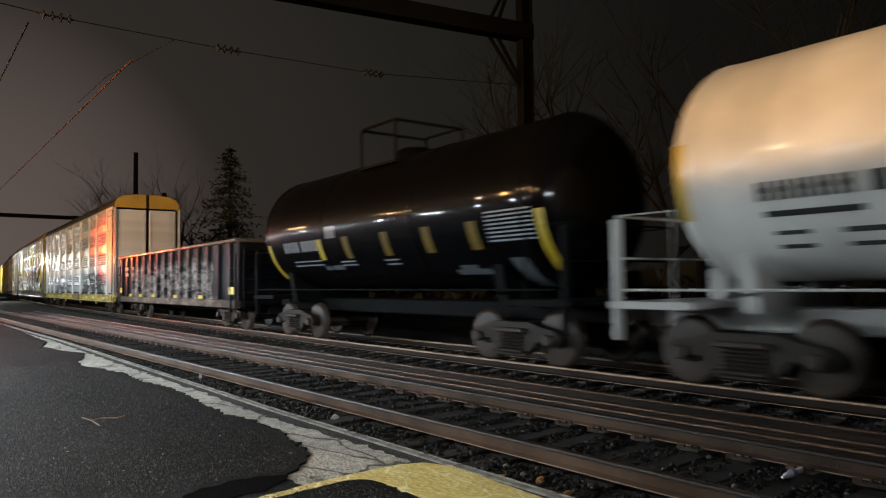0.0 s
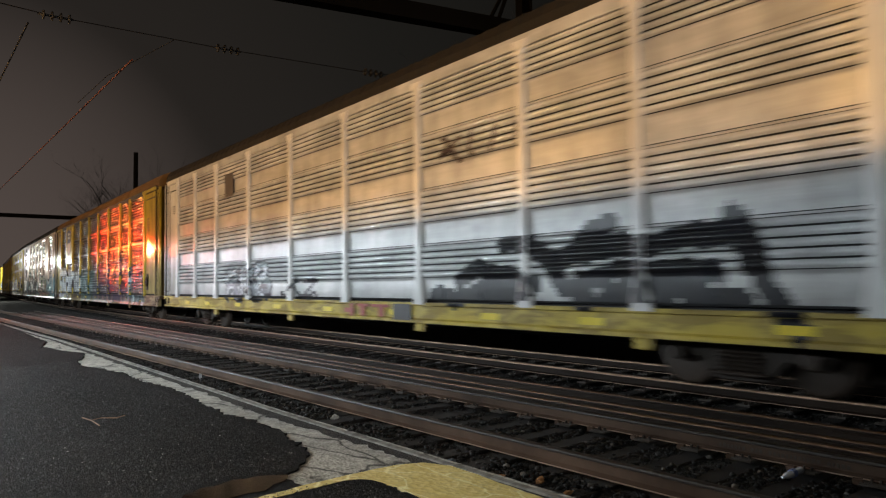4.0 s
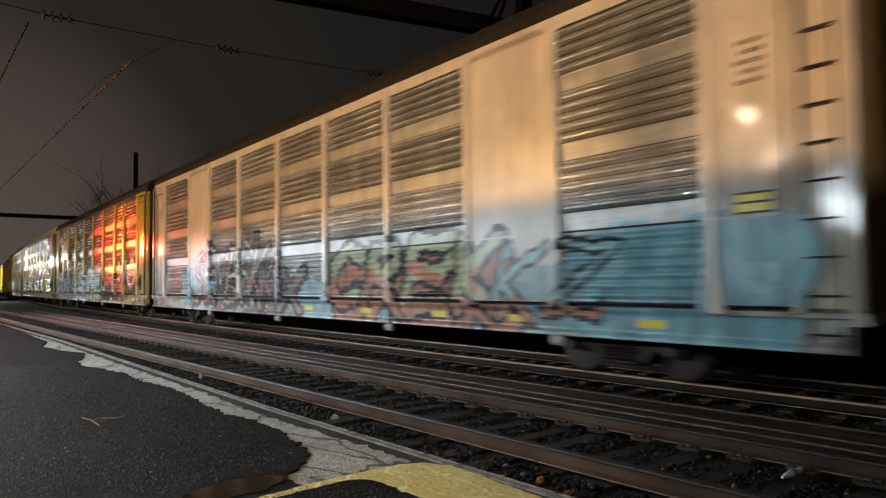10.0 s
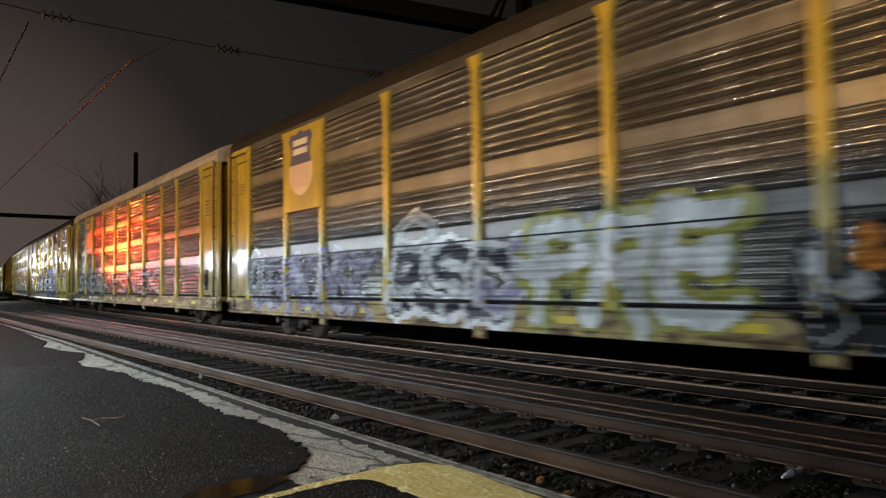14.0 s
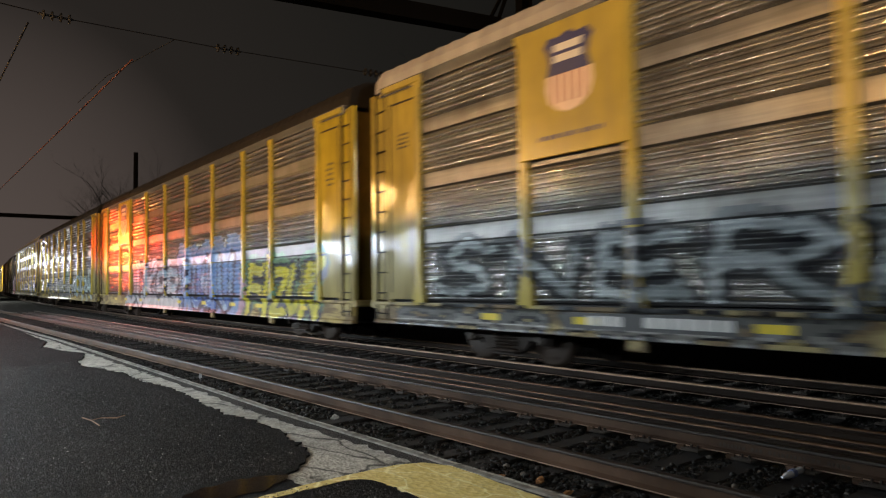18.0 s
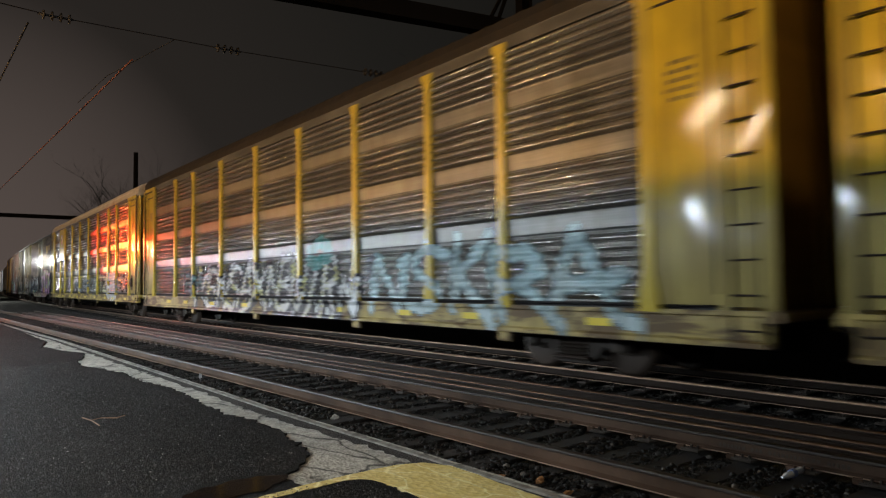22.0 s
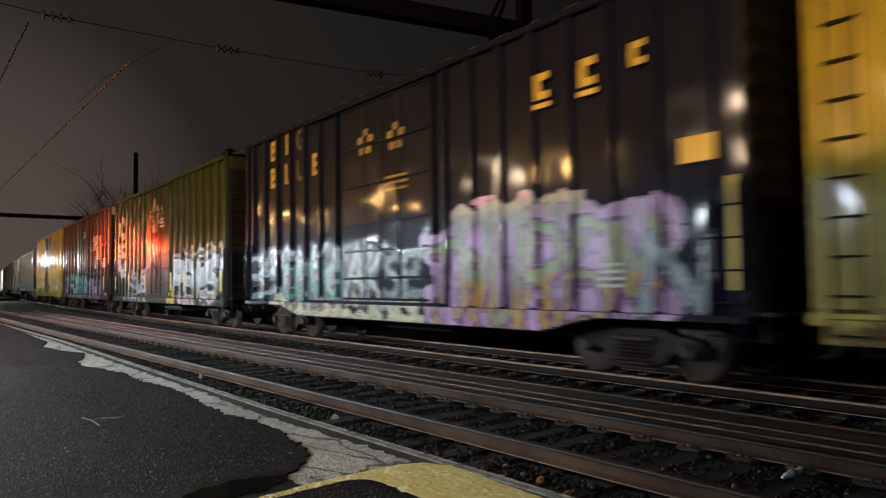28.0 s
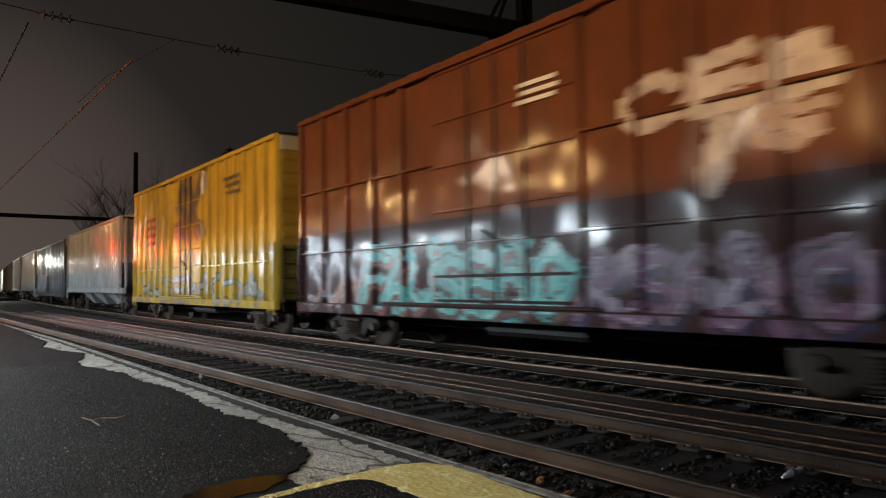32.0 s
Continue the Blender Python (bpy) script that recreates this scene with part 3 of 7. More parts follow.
# ---- ballast stones ----
def stones():
    n = Nodes("dark_ballast_stone")
    geo = n.t.nodes.new("ShaderNodeNewGeometry")
    col = n.ramp(geo.outputs["Random Per Island"], (0.0, (0.004, 0.004, 0.0038)), (0.8, (0.014, 0.0125, 0.011)), (0.97, (0.045, 0.040, 0.036)), (1.0, (0.16, 0.14, 0.12)))
    n.bump(n.noise(60, 3), 0.5, 0.004)
    mat = n.done(col, 0.5, 0, 0.16)
    rs = np.random.RandomState(5)
    bm = bmesh.new()
    bmesh.ops.create_icosphere(bm, subdivisions=1, radius=0.5)
    base = np.array([v.co[:] for v in bm.verts])
    face = np.array([[v.index for v in f.verts] for f in bm.faces])
    bm.free()
    places = []
    for x0, x1, y0, y1, per in ((3.90, RX - 0.06, 1.5, 16, 800), (3.92, RX - 0.06, 16, 34, 300), (RX + 0.07, RX + 1.44, 0.8, 12, 900), (RX + 0.07, RX + 1.44, 12, 34, 380),
                                (RX + 1.58, 8.6, 0.5, 12, 260), (RX + 1.58, 8.9, 12, 34, 110), (8.2, 12.5, 1, 26, 200)):
        k = int((x1 - x0) * (y1 - y0) * per)
        places.append(np.stack([rs.uniform(x0, x1, k), rs.uniform(y0, y1, k)], 1))
    p = np.concatenate(places)
    p = p[rs.rand(len(p)) < 0.5 + 0.9 * np.array([noise.noise((a * 1.5, b * 1.5, 0)) for a, b in p])]
    # the ties of the near track lie bare, with few stones on them
    gap = np.min(np.abs(p[:, 1:2] - np.array(TIE_AT)[None]), 1)
    p = p[(p[:, 0] > RX + 1.6) | (p[:, 0] < RX) | (gap > 0.125 + 0.03 * rs.randn(len(p))) | (rs.rand(len(p)) < 0.05)]
    k = len(p)
    size = 0.014 + 0.05 * rs.rand(k) ** 2.2
    v = base[None] * (1 + rs.uniform(-0.42, 0.42, (k, len(base), 1)))
    v = v * rs.uniform(0.7, 1.3, (k, 1, 3)) * np.array([1.15, 1.15, 0.65]) * size[:, None, None]
    a = rs.uniform(0, 6.28, k)
    ca, sa = np.cos(a)[:, None], np.sin(a)[:, None]
    v = np.stack([v[..., 0] * ca - v[..., 1] * sa, v[..., 0] * sa + v[..., 1] * ca, v[..., 2]], -1)
    v += np.stack([p[:, 0], p[:, 1], -0.205 + rs.uniform(-0.012, 0.022, k)], 1)[:, None, :]
    f = face[None] + (np.arange(k) * len(base))[:, None, None]
    me = bpy.data.meshes.new("ballast_stones")
    me.vertices.add(k * len(base))
    me.vertices.foreach_set("co", v.ravel())
    nf = k * len(face)
    me.loops.add(nf * 3)
    me.loops.foreach_set("vertex_index", f.ravel().astype(np.int32))
    me.polygons.add(nf)
    me.polygons.foreach_set("loop_start", np.arange(0, nf * 3, 3, dtype=np.int32))
    me.materials.append(mat)
    me.update(calc_edges=True)
    me.validate()
    tagged(new("ballast_stones", me), "loose dark crushed-stone ballast", "ballast", kind="stuff")


stones()


def grit():
    """Pale and dark chips that stand out of the worn asphalt."""
    n = Nodes("asphalt_chip")
    geo = n.t.nodes.new("ShaderNodeNewGeometry")
    col = n.ramp(geo.outputs["Random Per Island"], (0.0, (0.002, 0.002, 0.002)), (0.45, (0.012, 0.012, 0.012)), (0.9, (0.04, 0.04, 0.042)), (0.985, (0.065, 0.065, 0.068)), (1.0, (0.25, 0.24, 0.23)))
    mat = n.done(col, 0.5, 0, 0.3)
    rs = np.random.RandomState(12)
    k = 42000
    y = 4.0 + 12.0 * rs.rand(k) ** 1.6
    x = -1.2 + (np.array([asphalt_edge(float(q)) for q in y]) + 1.1) * rs.rand(k)
    keep = ((x - 2.16) / 0.60) ** 2 + ((y - 5.20) / 0.30) ** 2 > 1
    x, y = x[keep], y[keep]
    k = len(x)
    base = np.array([(1, 0, 0), (0, 1, 0), (-1, 0, 0), (0, -1, 0), (0, 0, 0.8)], float)
    face = np.array([(0, 1, 4), (1, 2, 4), (2, 3, 4), (3, 0, 4)])
    size = rs.uniform(0.005, 0.014, k)
    v = base[None] * rs.uniform(0.5, 1.4, (k, 5, 1)) * size[:, None, None] + np.stack([x, y, np.full(k, PZ + 0.0035)], 1)[:, None]
    f = face[None] + (np.arange(k) * 5)[:, None, None]
    me = bpy.data.meshes.new("asphalt_grit")
    me.from_pydata(v.reshape(-1, 3).tolist(), [], f.reshape(-1, 3).tolist())
    me.materials.append(mat)
    tagged(new("asphalt_grit", me), "pale and dark stone chips in the worn asphalt", "grit", kind="stuff")


grit()

# ---- unseen station added behind the camera: eaves that part the light of the lamps ----
tagged(new("unseen_station_roof", Geo().box(-7.0, -1.06, -26, 75, 3.62, 4.95).box(-1.05, -1.0, -26, 75, 3.284, 4.95).done("unseen_station_roof", plain("dark_roof", (0.05, 0.045, 0.04), 0.8))), "unseen roof added behind the camera to part the lamps' light", "roof", kind="structure")
# unseen wall, near black so that the cars reflect little of it
tagged(new("unseen_station_wall", Geo().box(-6.6, -4.2, -25.5, 74.5, -0.11, 3.285).done("unseen_station_wall", plain("dark_unseen_wall", (0.020, 0.017, 0.015), 0.9))), "unseen dark wall added under the roof behind the lamps", "wall", kind="structure")

# ---- overhead line ----
gantry = tagged(new("catenary_gantry"), "rusty riveted steel catenary gantry spanning the tracks", "gantry")
A, B = Vector((-3.5, 17.7, 8.62)), Vector((14.6, 13.95, 8.62))
ax = (B - A).normalized()
turn_z = math.degrees(math.atan2(ax.y, ax.x))
Lb = (B - A).length
g = Geo()
for z0 in (-0.22, 0.20):
    g.box(0, Lb, -0.20, 0.20, z0 - 0.02, z0 + 0.02, 0.0)
g.box(0, Lb, -0.2, -0.17, -0.2, 0.18).box(0, Lb, 0.17, 0.2, -0.2, 0.18)
for i in range(int(Lb / 0.9)):
    g.box(i * 0.9 - 0.03, i * 0.9 + 0.03, -0.12, 0.12, -0.2, 0.18)
frame_pose = Matrix.Translation(A) @ pose(0, 0, 0, 0, 0, turn_z)
child("beam", g.done("beam", GANTRY), gantry, frame_pose)
g = Geo()
for sx in (-0.16, 0.16):
    g.box(sx - 0.015, sx + 0.015, -0.17, 0.17, -0.4, 14.0)
g.box(-0.16, 0.16, -0.012, 0.012, -0.4, 14.0)
post = g.done("post", GANTRY)
child("post", post, gantry, pose(14.42, 14.0, 0, 0, 0, turn_z))
child("post", post, gantry, pose(-3.4, 17.6, 0, 0, 0, turn_z))
for p, q in (((13.3, 14.28, 8.35), (14.35, 14.05, 6.9)), ((13.55, 14.2, 8.35), (14.4, 14.02, 7.0)), ((13.3, 14.28, 8.8), (14.4, 14.02, 10.9)), ((13.55, 14.2, 8.8), (14.45, 14.0, 11.2))):
    child("brace", Geo().tube([p, q], 0.055, 6).done("brace", GANTRY), gantry)

far_gantry = tagged(new("catenary_gantry"), "distant rusty catenary gantry in the mist", "gantry")
child("beam", Geo().box(-6, 23, 73.7, 74.1, 7.85, 8.2).done("beam", GANTRY), far_gantry)
child("post", Geo().box(22.6, 23.0, 73.75, 74.05, -0.4, 11).done("post", GANTRY), far_gantry)
child("post", Geo().box(-6, -5.6, 73.75, 74.05, -0.4, 11).done("post", GANTRY), far_gantry)
pole = tagged(new("line_pole"), "slender steel line pole beyond the tracks", "pole")
child("shaft", Geo().tube([(15.7, 58.0, -0.4), (15.7, 58.0, 12.0)], [0.22, 0.17], 10).done("shaft", GANTRY), pole)


def insulator(at, along):
    g = Geo()
    prof = [(-0.42, 0.02)]
    for i in range(4):
        t = -0.33 + i * 0.2
        prof += [(t, 0.03), (t + 0.02, 0.11), (t + 0.06, 0.125), (t + 0.07, 0.05), (t + 0.1, 0.03)]
    prof += [(0.42, 0.02)]
    g.lathe(prof, 0, 14)
    me = g.done("insulator", PORCELAIN, True)
    ob = new("insulator", me)
    q = Vector(along).normalized().to_track_quat("X", "Z").to_matrix().to_4x4()
    ob.matrix_world = Matrix.Translation(at) @ q
    return tagged(ob, "brown ribbed porcelain insulator string on a span wire", "insulator", "span wire insulators")


span = [Vector((-3.4, 20.4, 8.9)), Vector((3.49, 20.3, 8.5)), Vector((8.03, 20.14, 8.5)), Vector((12.84, 19.57, 8.5)), Vector((19.5, 18.4, 8.9))]
tagged(new("span_wire", Geo().tube(span, 0.014, 5).done("span_wire", WIRE)), "thin cross-span wire over the tracks", "wire")
tagged(new("span_wire", Geo().tube([(6.5, 20.2, 8.5), (5.6, 24, 8.2), (5.55, 28, 8.15)], 0.010, 5).done("span_wire", WIRE)), "thin slack pull-off wire", "wire")
for p in (span[1], span[2], span[3]):
    insulator(p, (1, -0.05, 0))
for x, z, lab in ((5.67, 8.1, "copper messenger wire above the near track, coloured as lit red"), (3.0, 8.6, "thin dark feeder wire")):
    tagged(new("overhead_wire", Geo().tube([(x + (y - 20) * 0.0175, y, z) for y in np.arange(21.5, 110, 5)], 0.024, 6).done("overhead_wire", LIT_COPPER if x > 4 else WIRE)), lab, "wire")


# ---- trees beyond the line ----
def bare_tree(at, height, seed, label):
    rnd = random.Random(seed)
    root = tagged(new("bare_tree"), label, "tree")
    root.location = at
    trunk, limbs = Geo(), Geo()

    def grow(p, d, length, r, depth, g):
        pts, rs = [p], [r]
        n = 4 if depth < 3 else 3
        for i in range(n):
            d = (d + Vector((rnd.uniform(-0.22, 0.22), rnd.uniform(-0.22, 0.22), rnd.uniform(-0.03, 0.14)))).normalized()
            p = p + d * length / n
            pts.append(p)
            rs.append(r * (1 - 0.55 * (i + 1) / n))
        g.tube(pts, rs, 6 if depth == 0 else 4 if depth < 3 else 3)
        if depth < 4:
            for _ in range((6, 4, 4, 4)[depth]):
                i = rnd.randint(1 if depth else 2, n)
                a = rnd.uniform(0, 6.28)
                side = Vector((math.cos(a), math.sin(a), rnd.uniform(0.1, 0.9))).normalized()
                grow(pts[i], (d * 0.55 + side * 0.8).normalized(), length * rnd.uniform(0.45, 0.68), rs[i] * 0.62, depth + 1, limbs)

    grow(Vector((0, 0, 0)), Vector((0, 0, 1)), height * 0.62, height * 0.016, 0, trunk)
    child("trunk", trunk.done("trunk", BARK, True), root)
    child("crown", limbs.done("crown", BARK, True), root)
    return root


rnd = random.Random(21)
for i, (x, y, h) in enumerate(((19.5, 17.5, 11.5), (24, 16, 13), (21, 13, 10), (28, 22, 14), (25, 10.5, 13), (31, 14, 15), (27, 6.5, 12), (34, 10, 15), (36, 18, 15), (30, 28, 13), (26, 2, 12))):
    bare_tree((x, y, -0.4), h, 40 + i, "leafless dark tree behind the railway at night")
for i, (x, y, h) in enumerate(((24, 105, 16), (30, 112, 19), (36, 108, 18), (41, 116, 17), (27, 118, 19), (33, 100, 17))):
    bare_tree((x, y, -0.4), h, 70 + i, "distant leafless tree in the mist")


def conifer(at, height, width, seed):
    rnd = random.Random(seed)
    root = tagged(new("conifer"), "tall dark ragged spruce behind the railway", "tree")
    root.location = at
    child("trunk", Geo().tube([(0, 0, 0), (0.05, 0, height * 0.5), (0, 0, height)], [0.26, 0.15, 0.02], 8).done("trunk", BARK), root)
    boughs = Geo()
    z = 1.2
    while z < height - 0.3:
        k = 1 - z / height
        for _ in range(7):
            a = rnd.uniform(0, 6.28)
            reach = width * 0.5 * (k ** 0.85) * rnd.uniform(0.45, 1.12) + 0.15
            tip = Vector((math.cos(a) * reach, math.sin(a) * reach, z - reach * rnd.uniform(0.05, 0.35)))
            for j in range(9):
                c = Vector((0, 0, z)).lerp(tip, (j + 1) / 9)
                sz = 0.10 + 0.17 * k
                for _ in range(3):
                    d1 = Vector((rnd.uniform(-1, 1), rnd.uniform(-1, 1), rnd.uniform(-0.6, 0.3))).normalized() * sz * rnd.uniform(0.8, 1.9)
                    d2 = Vector((rnd.uniform(-1, 1), rnd.uniform(-1, 1), rnd.uniform(-0.5, 0.5))).normalized() * sz * 0.5
                    boughs.add([c, c + d1 + d2, c + d1 - d2, c + d1 * 1.2], [(0, 1, 3), (0, 3, 2)])
        z += 0.24 + 0.12 * k
    child("crown", mesh_from("crown", boughs.v, boughs.f, NEEDLE), root)


conifer((18.1, 45, -0.4), 11.2, 9.0, 3)
conifer((22.5, 47, -0.4), 7.0, 5.5, 4)

# ---- low dark wood behind the trees that closes the view ----
g = Geo()
rnd = random.Random(9)
for i in range(2600):
    x, y = rnd.uniform(22, 60), rnd.uniform(-30, 90)
    x = max(x, 20 + y * 0.15)
    c = Vector((x, y, abs(rnd.gauss(0, 0.8))))
    d1 = Vector((rnd.uniform(-1, 1), rnd.uniform(-1, 1), rnd.uniform(0, 1.4)))
    d2 = Vector((rnd.uniform(-1, 1), rnd.uniform(-1, 1), rnd.uniform(-0.2, 0.4))) * 0.6
    g.add([c, c + d1 + d2, c + d1 - d2], [(0, 1, 2)])
tagged(new("undergrowth", mesh_from("undergrowth", g.v, g.f, NEEDLE)), "dark scrubby undergrowth beyond the tracks", "undergrowth", kind="stuff")

# ---- the freight train: parts shared by all cars ----
WHEELS = []  # wheelset, its car's first place, its offset


def bogie_meshes():
    g = Geo()
    prof = [(-0.075, 0.16), (-0.075, 0.40), (-0.06, 0.457), (0.02, 0.462), (0.035, 0.49), (0.06, 0.49), (0.065, 0.40), (0.02, 0.36), (0.0, 0.20), (0.06, 0.16), (0.06, 0.09)]
    for sgn in (-1, 1):
        g.lathe([(sgn * (0.7625 - t * 1.0), r) for t, r in prof], 0, 28)
        g.lathe([(sgn * 0.84, 0.0), (sgn * 0.84, 0.16), (sgn * 0.80, 0.18)], 0, 16)
    g.lathe([(-1.02, 0.0), (-1.02, 0.075), (-0.7, 0.085), (0.7, 0.085), (1.02, 0.075), (1.02, 0.0)], 0, 12)
    wheelset = g.done("wheelset", WHEEL, True)
    f = Geo()
    x0, x1 = -0.09, 0.09
    top = [(-1.12, 0.50), (-0.98, 0.62), (-0.72, 0.66), (-0.45, 0.74), (0.45, 0.74), (0.72, 0.66), (0.98, 0.62), (1.12, 0.50), (1.05, 0.36), (0.80, 0.40), (0.62, 0.44),
           (0.42, 0.22), (0.30, 0.16), (-0.30, 0.16), (-0.42, 0.22), (-0.62, 0.44), (-0.80, 0.40), (-1.05, 0.36)]
    n = len(top)
    f.prism([(y, z) for y, z in top], 0, x0, x1)
    frame_me = f.done("side_frame", STEEL)
    s = Geo()
    for y in (-0.2, 0, 0.2):
        s.tube([(0.08 * math.cos(a), y + 0.08 * math.sin(a), 0.27 + a * 0.0085) for a in np.linspace(0, 37, 44)], 0.018, 5)
    s.box(-0.12, 0.12, -0.34, 0.34, 0.56, 0.64, 0.02).box(-0.13, 0.13, -0.34, 0.34, 0.22, 0.27, 0.02)
    spring = s.done("spring_nest", WHEEL)
    c = Geo().lathe([(-0.07, 0.0), (-0.07, 0.085), (-0.05, 0.10), (0.06, 0.10), (0.06, 0.0)], 0, 14)
    cap = c.done("bearing_cap", WHEEL)
    b = Geo().box(-1.0, 1.0, -0.2, 0.2, 0.42, 0.72, 0.04).box(-0.7, 0.7, -0.82, -0.74, 0.3, 0.44, 0.02).box(-0.7, 0.7, 0.74, 0.82, 0.3, 0.44, 0.02)
    bol = b.done("bogie", STEEL)
    return wheelset, frame_me, spring, cap, bol


WHEELSET, SIDE_FRAME, SPRING, CAP, BOLSTER = bogie_meshes()
g = Geo().box(-0.11, 0.11, 0, 0.55, 0.78, 0.98, 0.03).box(-0.17, 0.17, 0.45, 0.72, 0.72, 1.02, 0.05).box(-0.03, 0.03, 0.5, 0.56, 0.45, 0.72, 0.01)
g.tube([(-0.35, 0.1, 0.7), (-0.35, 0.35, 0.5), (-0.28, 0.6, 0.42)], 0.025, 6)
COUPLER = g.done("coupler", STEEL)


def bogies(car, s0, half, inset):
    for y in (-half + inset, half - inset):
        b = child("bogie", BOLSTER, car, pose(0, y, 0))
        for x in (-0.98, 0.98):
            child("side_frame", SIDE_FRAME, b, pose(x, 0, 0))
            child("spring_nest", SPRING, b, pose(x * 1.08, 0, 0))
            for d in (-0.89, 0.89):
                child("bearing_cap", CAP, b, pose(x * 1.1, d, 0.457))
        for d in (-0.89, 0.89):
            w = child("wheelset", WHEELSET, b, pose(0, d, 0.457))
            WHEELS.append((w, s0 + y + d, d))


def couplers(car, half):
    child("coupler", COUPLER, car, pose(0, half - 0.25, 0))
    child("coupler", COUPLER, car, pose(0, -half + 0.25, 0, 0, 0, 180))


def ladder(car, x, y, z0, z1, width, mat, steps=0.42):
    g = Geo()
    sx = 0.03 if x > 0 else -0.03
    for d in (-width / 2, width / 2):
        g.box(x - 0.02, x + 0.02, y + d - 0.02, y + d + 0.02, z0, z1, 0.006)
    z = z0 + 0.12
    while z < z1 - 0.05:
        g.tube([(x + sx, y - width / 2, z), (x + sx, y + width / 2, z)], 0.014, 6)
        z += steps
    child("ladder", g.done("ladder", mat), car)


def end_ladder(car, y, x, z0, z1, mat):
    g = Geo()
    for d in (-0.2, 0.2):
        g.box(x + d - 0.018, x + d + 0.018, y - 0.02, y + 0.02, z0, z1, 0.006)
    z = z0 + 0.1
    while z < z1:
        g.tube([(x - 0.2, y, z), (x + 0.2, y, z)], 0.013, 6)
        z += 0.4
    child("ladder", g.done("ladder", mat), car)


def bar_marks(car, x, items, mat, name="stencil"):
    """Unreadable writing and marks: plain raised bars of paint. items: (y0, y1, z0, z1)."""
    for y0, y1, z0, z1 in items:
        child(name, Geo().box(x - 0.006, x, min(y0, y1), max(y0, y1), z0, z1).done(name, mat), car)


def text_bars(rnd, y0, y1, z0, z1, rows, gap=0.35):
    """Rows of small bars that stand for lines of small writing."""
    out = []
    hrow = (z1 - z0) / rows
    for r in range(rows):
        y = y0
        end = y1 - rnd.uniform(0, 0.35) * (y1 - y0)
        while y < end:
            w = rnd.uniform(0.05, 0.16) * (0.5 if gap > 0.4 else 1)
            out.append((y, min(y + w, end), z1 - (r + 0.62) * hrow, z1 - (r + 0.14) * hrow))
            y += w + 0.05
    return out


def start_car(name, label, front, rear, group="cars of the freight train"):
    s0 = (front + rear) / 2
    car = tagged(new(name), label, "railcar", group)
    return car, s0, (rear - front) / 2


# ---- sprayed lettering: fat strokes with an outline, that follow the sheet below ----
STROKES = {
    "S": [[(0.9, 0.85), (0.5, 1.0), (0.15, 0.8), (0.3, 0.55), (0.75, 0.42), (0.85, 0.18), (0.5, 0.0), (0.08, 0.12)]],
    "E": [[(0.85, 0.95), (0.2, 1.0), (0.15, 0.5), (0.2, 0.02), (0.9, 0.05)], [(0.15, 0.52), (0.7, 0.5)]],
    "R": [[(0.15, 0.0), (0.2, 1.0), (0.7, 0.95), (0.85, 0.7), (0.6, 0.5), (0.2, 0.48)], [(0.5, 0.48), (0.95, -0.12)]],
    "M": [[(0.08, 0.0), (0.15, 1.0), (0.5, 0.35), (0.85, 1.0), (0.95, 0.0)]],
    "C": [[(0.9, 0.8), (0.5, 1.0), (0.12, 0.7), (0.12, 0.25), (0.5, 0.0), (0.92, 0.15)]],
    "K": [[(0.15, 0.0), (0.18, 1.0)], [(0.85, 1.0), (0.22, 0.48), (0.95, -0.08)]],
    "N": [[(0.12, 0.0), (0.15, 1.0), (0.8, 0.05), (0.88, 1.0)]],
    "A": [[(0.05, 0.0), (0.5, 1.0), (0.95, 0.0)], [(0.25, 0.38), (0.75, 0.36)]],
    "Y": [[(0.1, 1.0), (0.5, 0.5), (0.9, 1.0)], [(0.5, 0.5), (0.45, -0.1)]],
    "B": [[(0.15, 0.0), (0.15, 1.0), (0.7, 0.95), (0.72, 0.6), (0.2, 0.52), (0.85, 0.4), (0.8, 0.05), (0.15, 0.0)]],
    "U": [[(0.1, 1.0), (0.15, 0.2), (0.5, 0.0), (0.85, 0.2), (0.9, 1.0)]],
    "T": [[(0.05, 0.95), (0.95, 1.0)], [(0.5, 0.95), (0.48, 0.0)]],
    "O": [[(0.5, 1.0), (0.12, 0.7), (0.15, 0.25), (0.5, 0.0), (0.86, 0.25), (0.88, 0.7), (0.5, 1.0)]],
    "P": [[(0.18, -0.05), (0.18, 1.0), (0.75, 0.95), (0.85, 0.65), (0.2, 0.5)]],
    "F": [[(0.18, -0.05), (0.2, 1.0), (0.9, 0.95)], [(0.2, 0.52), (0.75, 0.5)]],
    "L": [[(0.2, 1.0), (0.18, 0.05), (0.9, 0.05)]],
    "I": [[(0.5, 1.0), (0.5, 0.0)]],
    "W": [[(0.05, 1.0), (0.25, 0.0), (0.5, 0.7), (0.75, 0.0), (0.95, 1.0)]],
    "Z": [[(0.1, 1.0), (0.9, 0.95), (0.1, 0.05), (0.95, 0.05)]],
    "J": [[(0.75, 1.0), (0.8, 0.25), (0.45, 0.0), (0.1, 0.2)]],
    "V": [[(0.08, 1.0), (0.45, 0.0), (0.92, 1.0)]],
    "D": [[(0.15, 0.0), (0.15, 1.0), (0.7, 0.9), (0.9, 0.5), (0.7, 0.08), (0.15, 0.0)]],
    "G": [[(0.9, 0.82), (0.5, 1.0), (0.12, 0.7), (0.12, 0.25), (0.5, 0.0), (0.88, 0.15), (0.88, 0.48), (0.55, 0.48)]],
    "X": [[(0.1, 1.0), (0.92, -0.05)], [(0.9, 1.0), (0.08, 0.0)]],
}


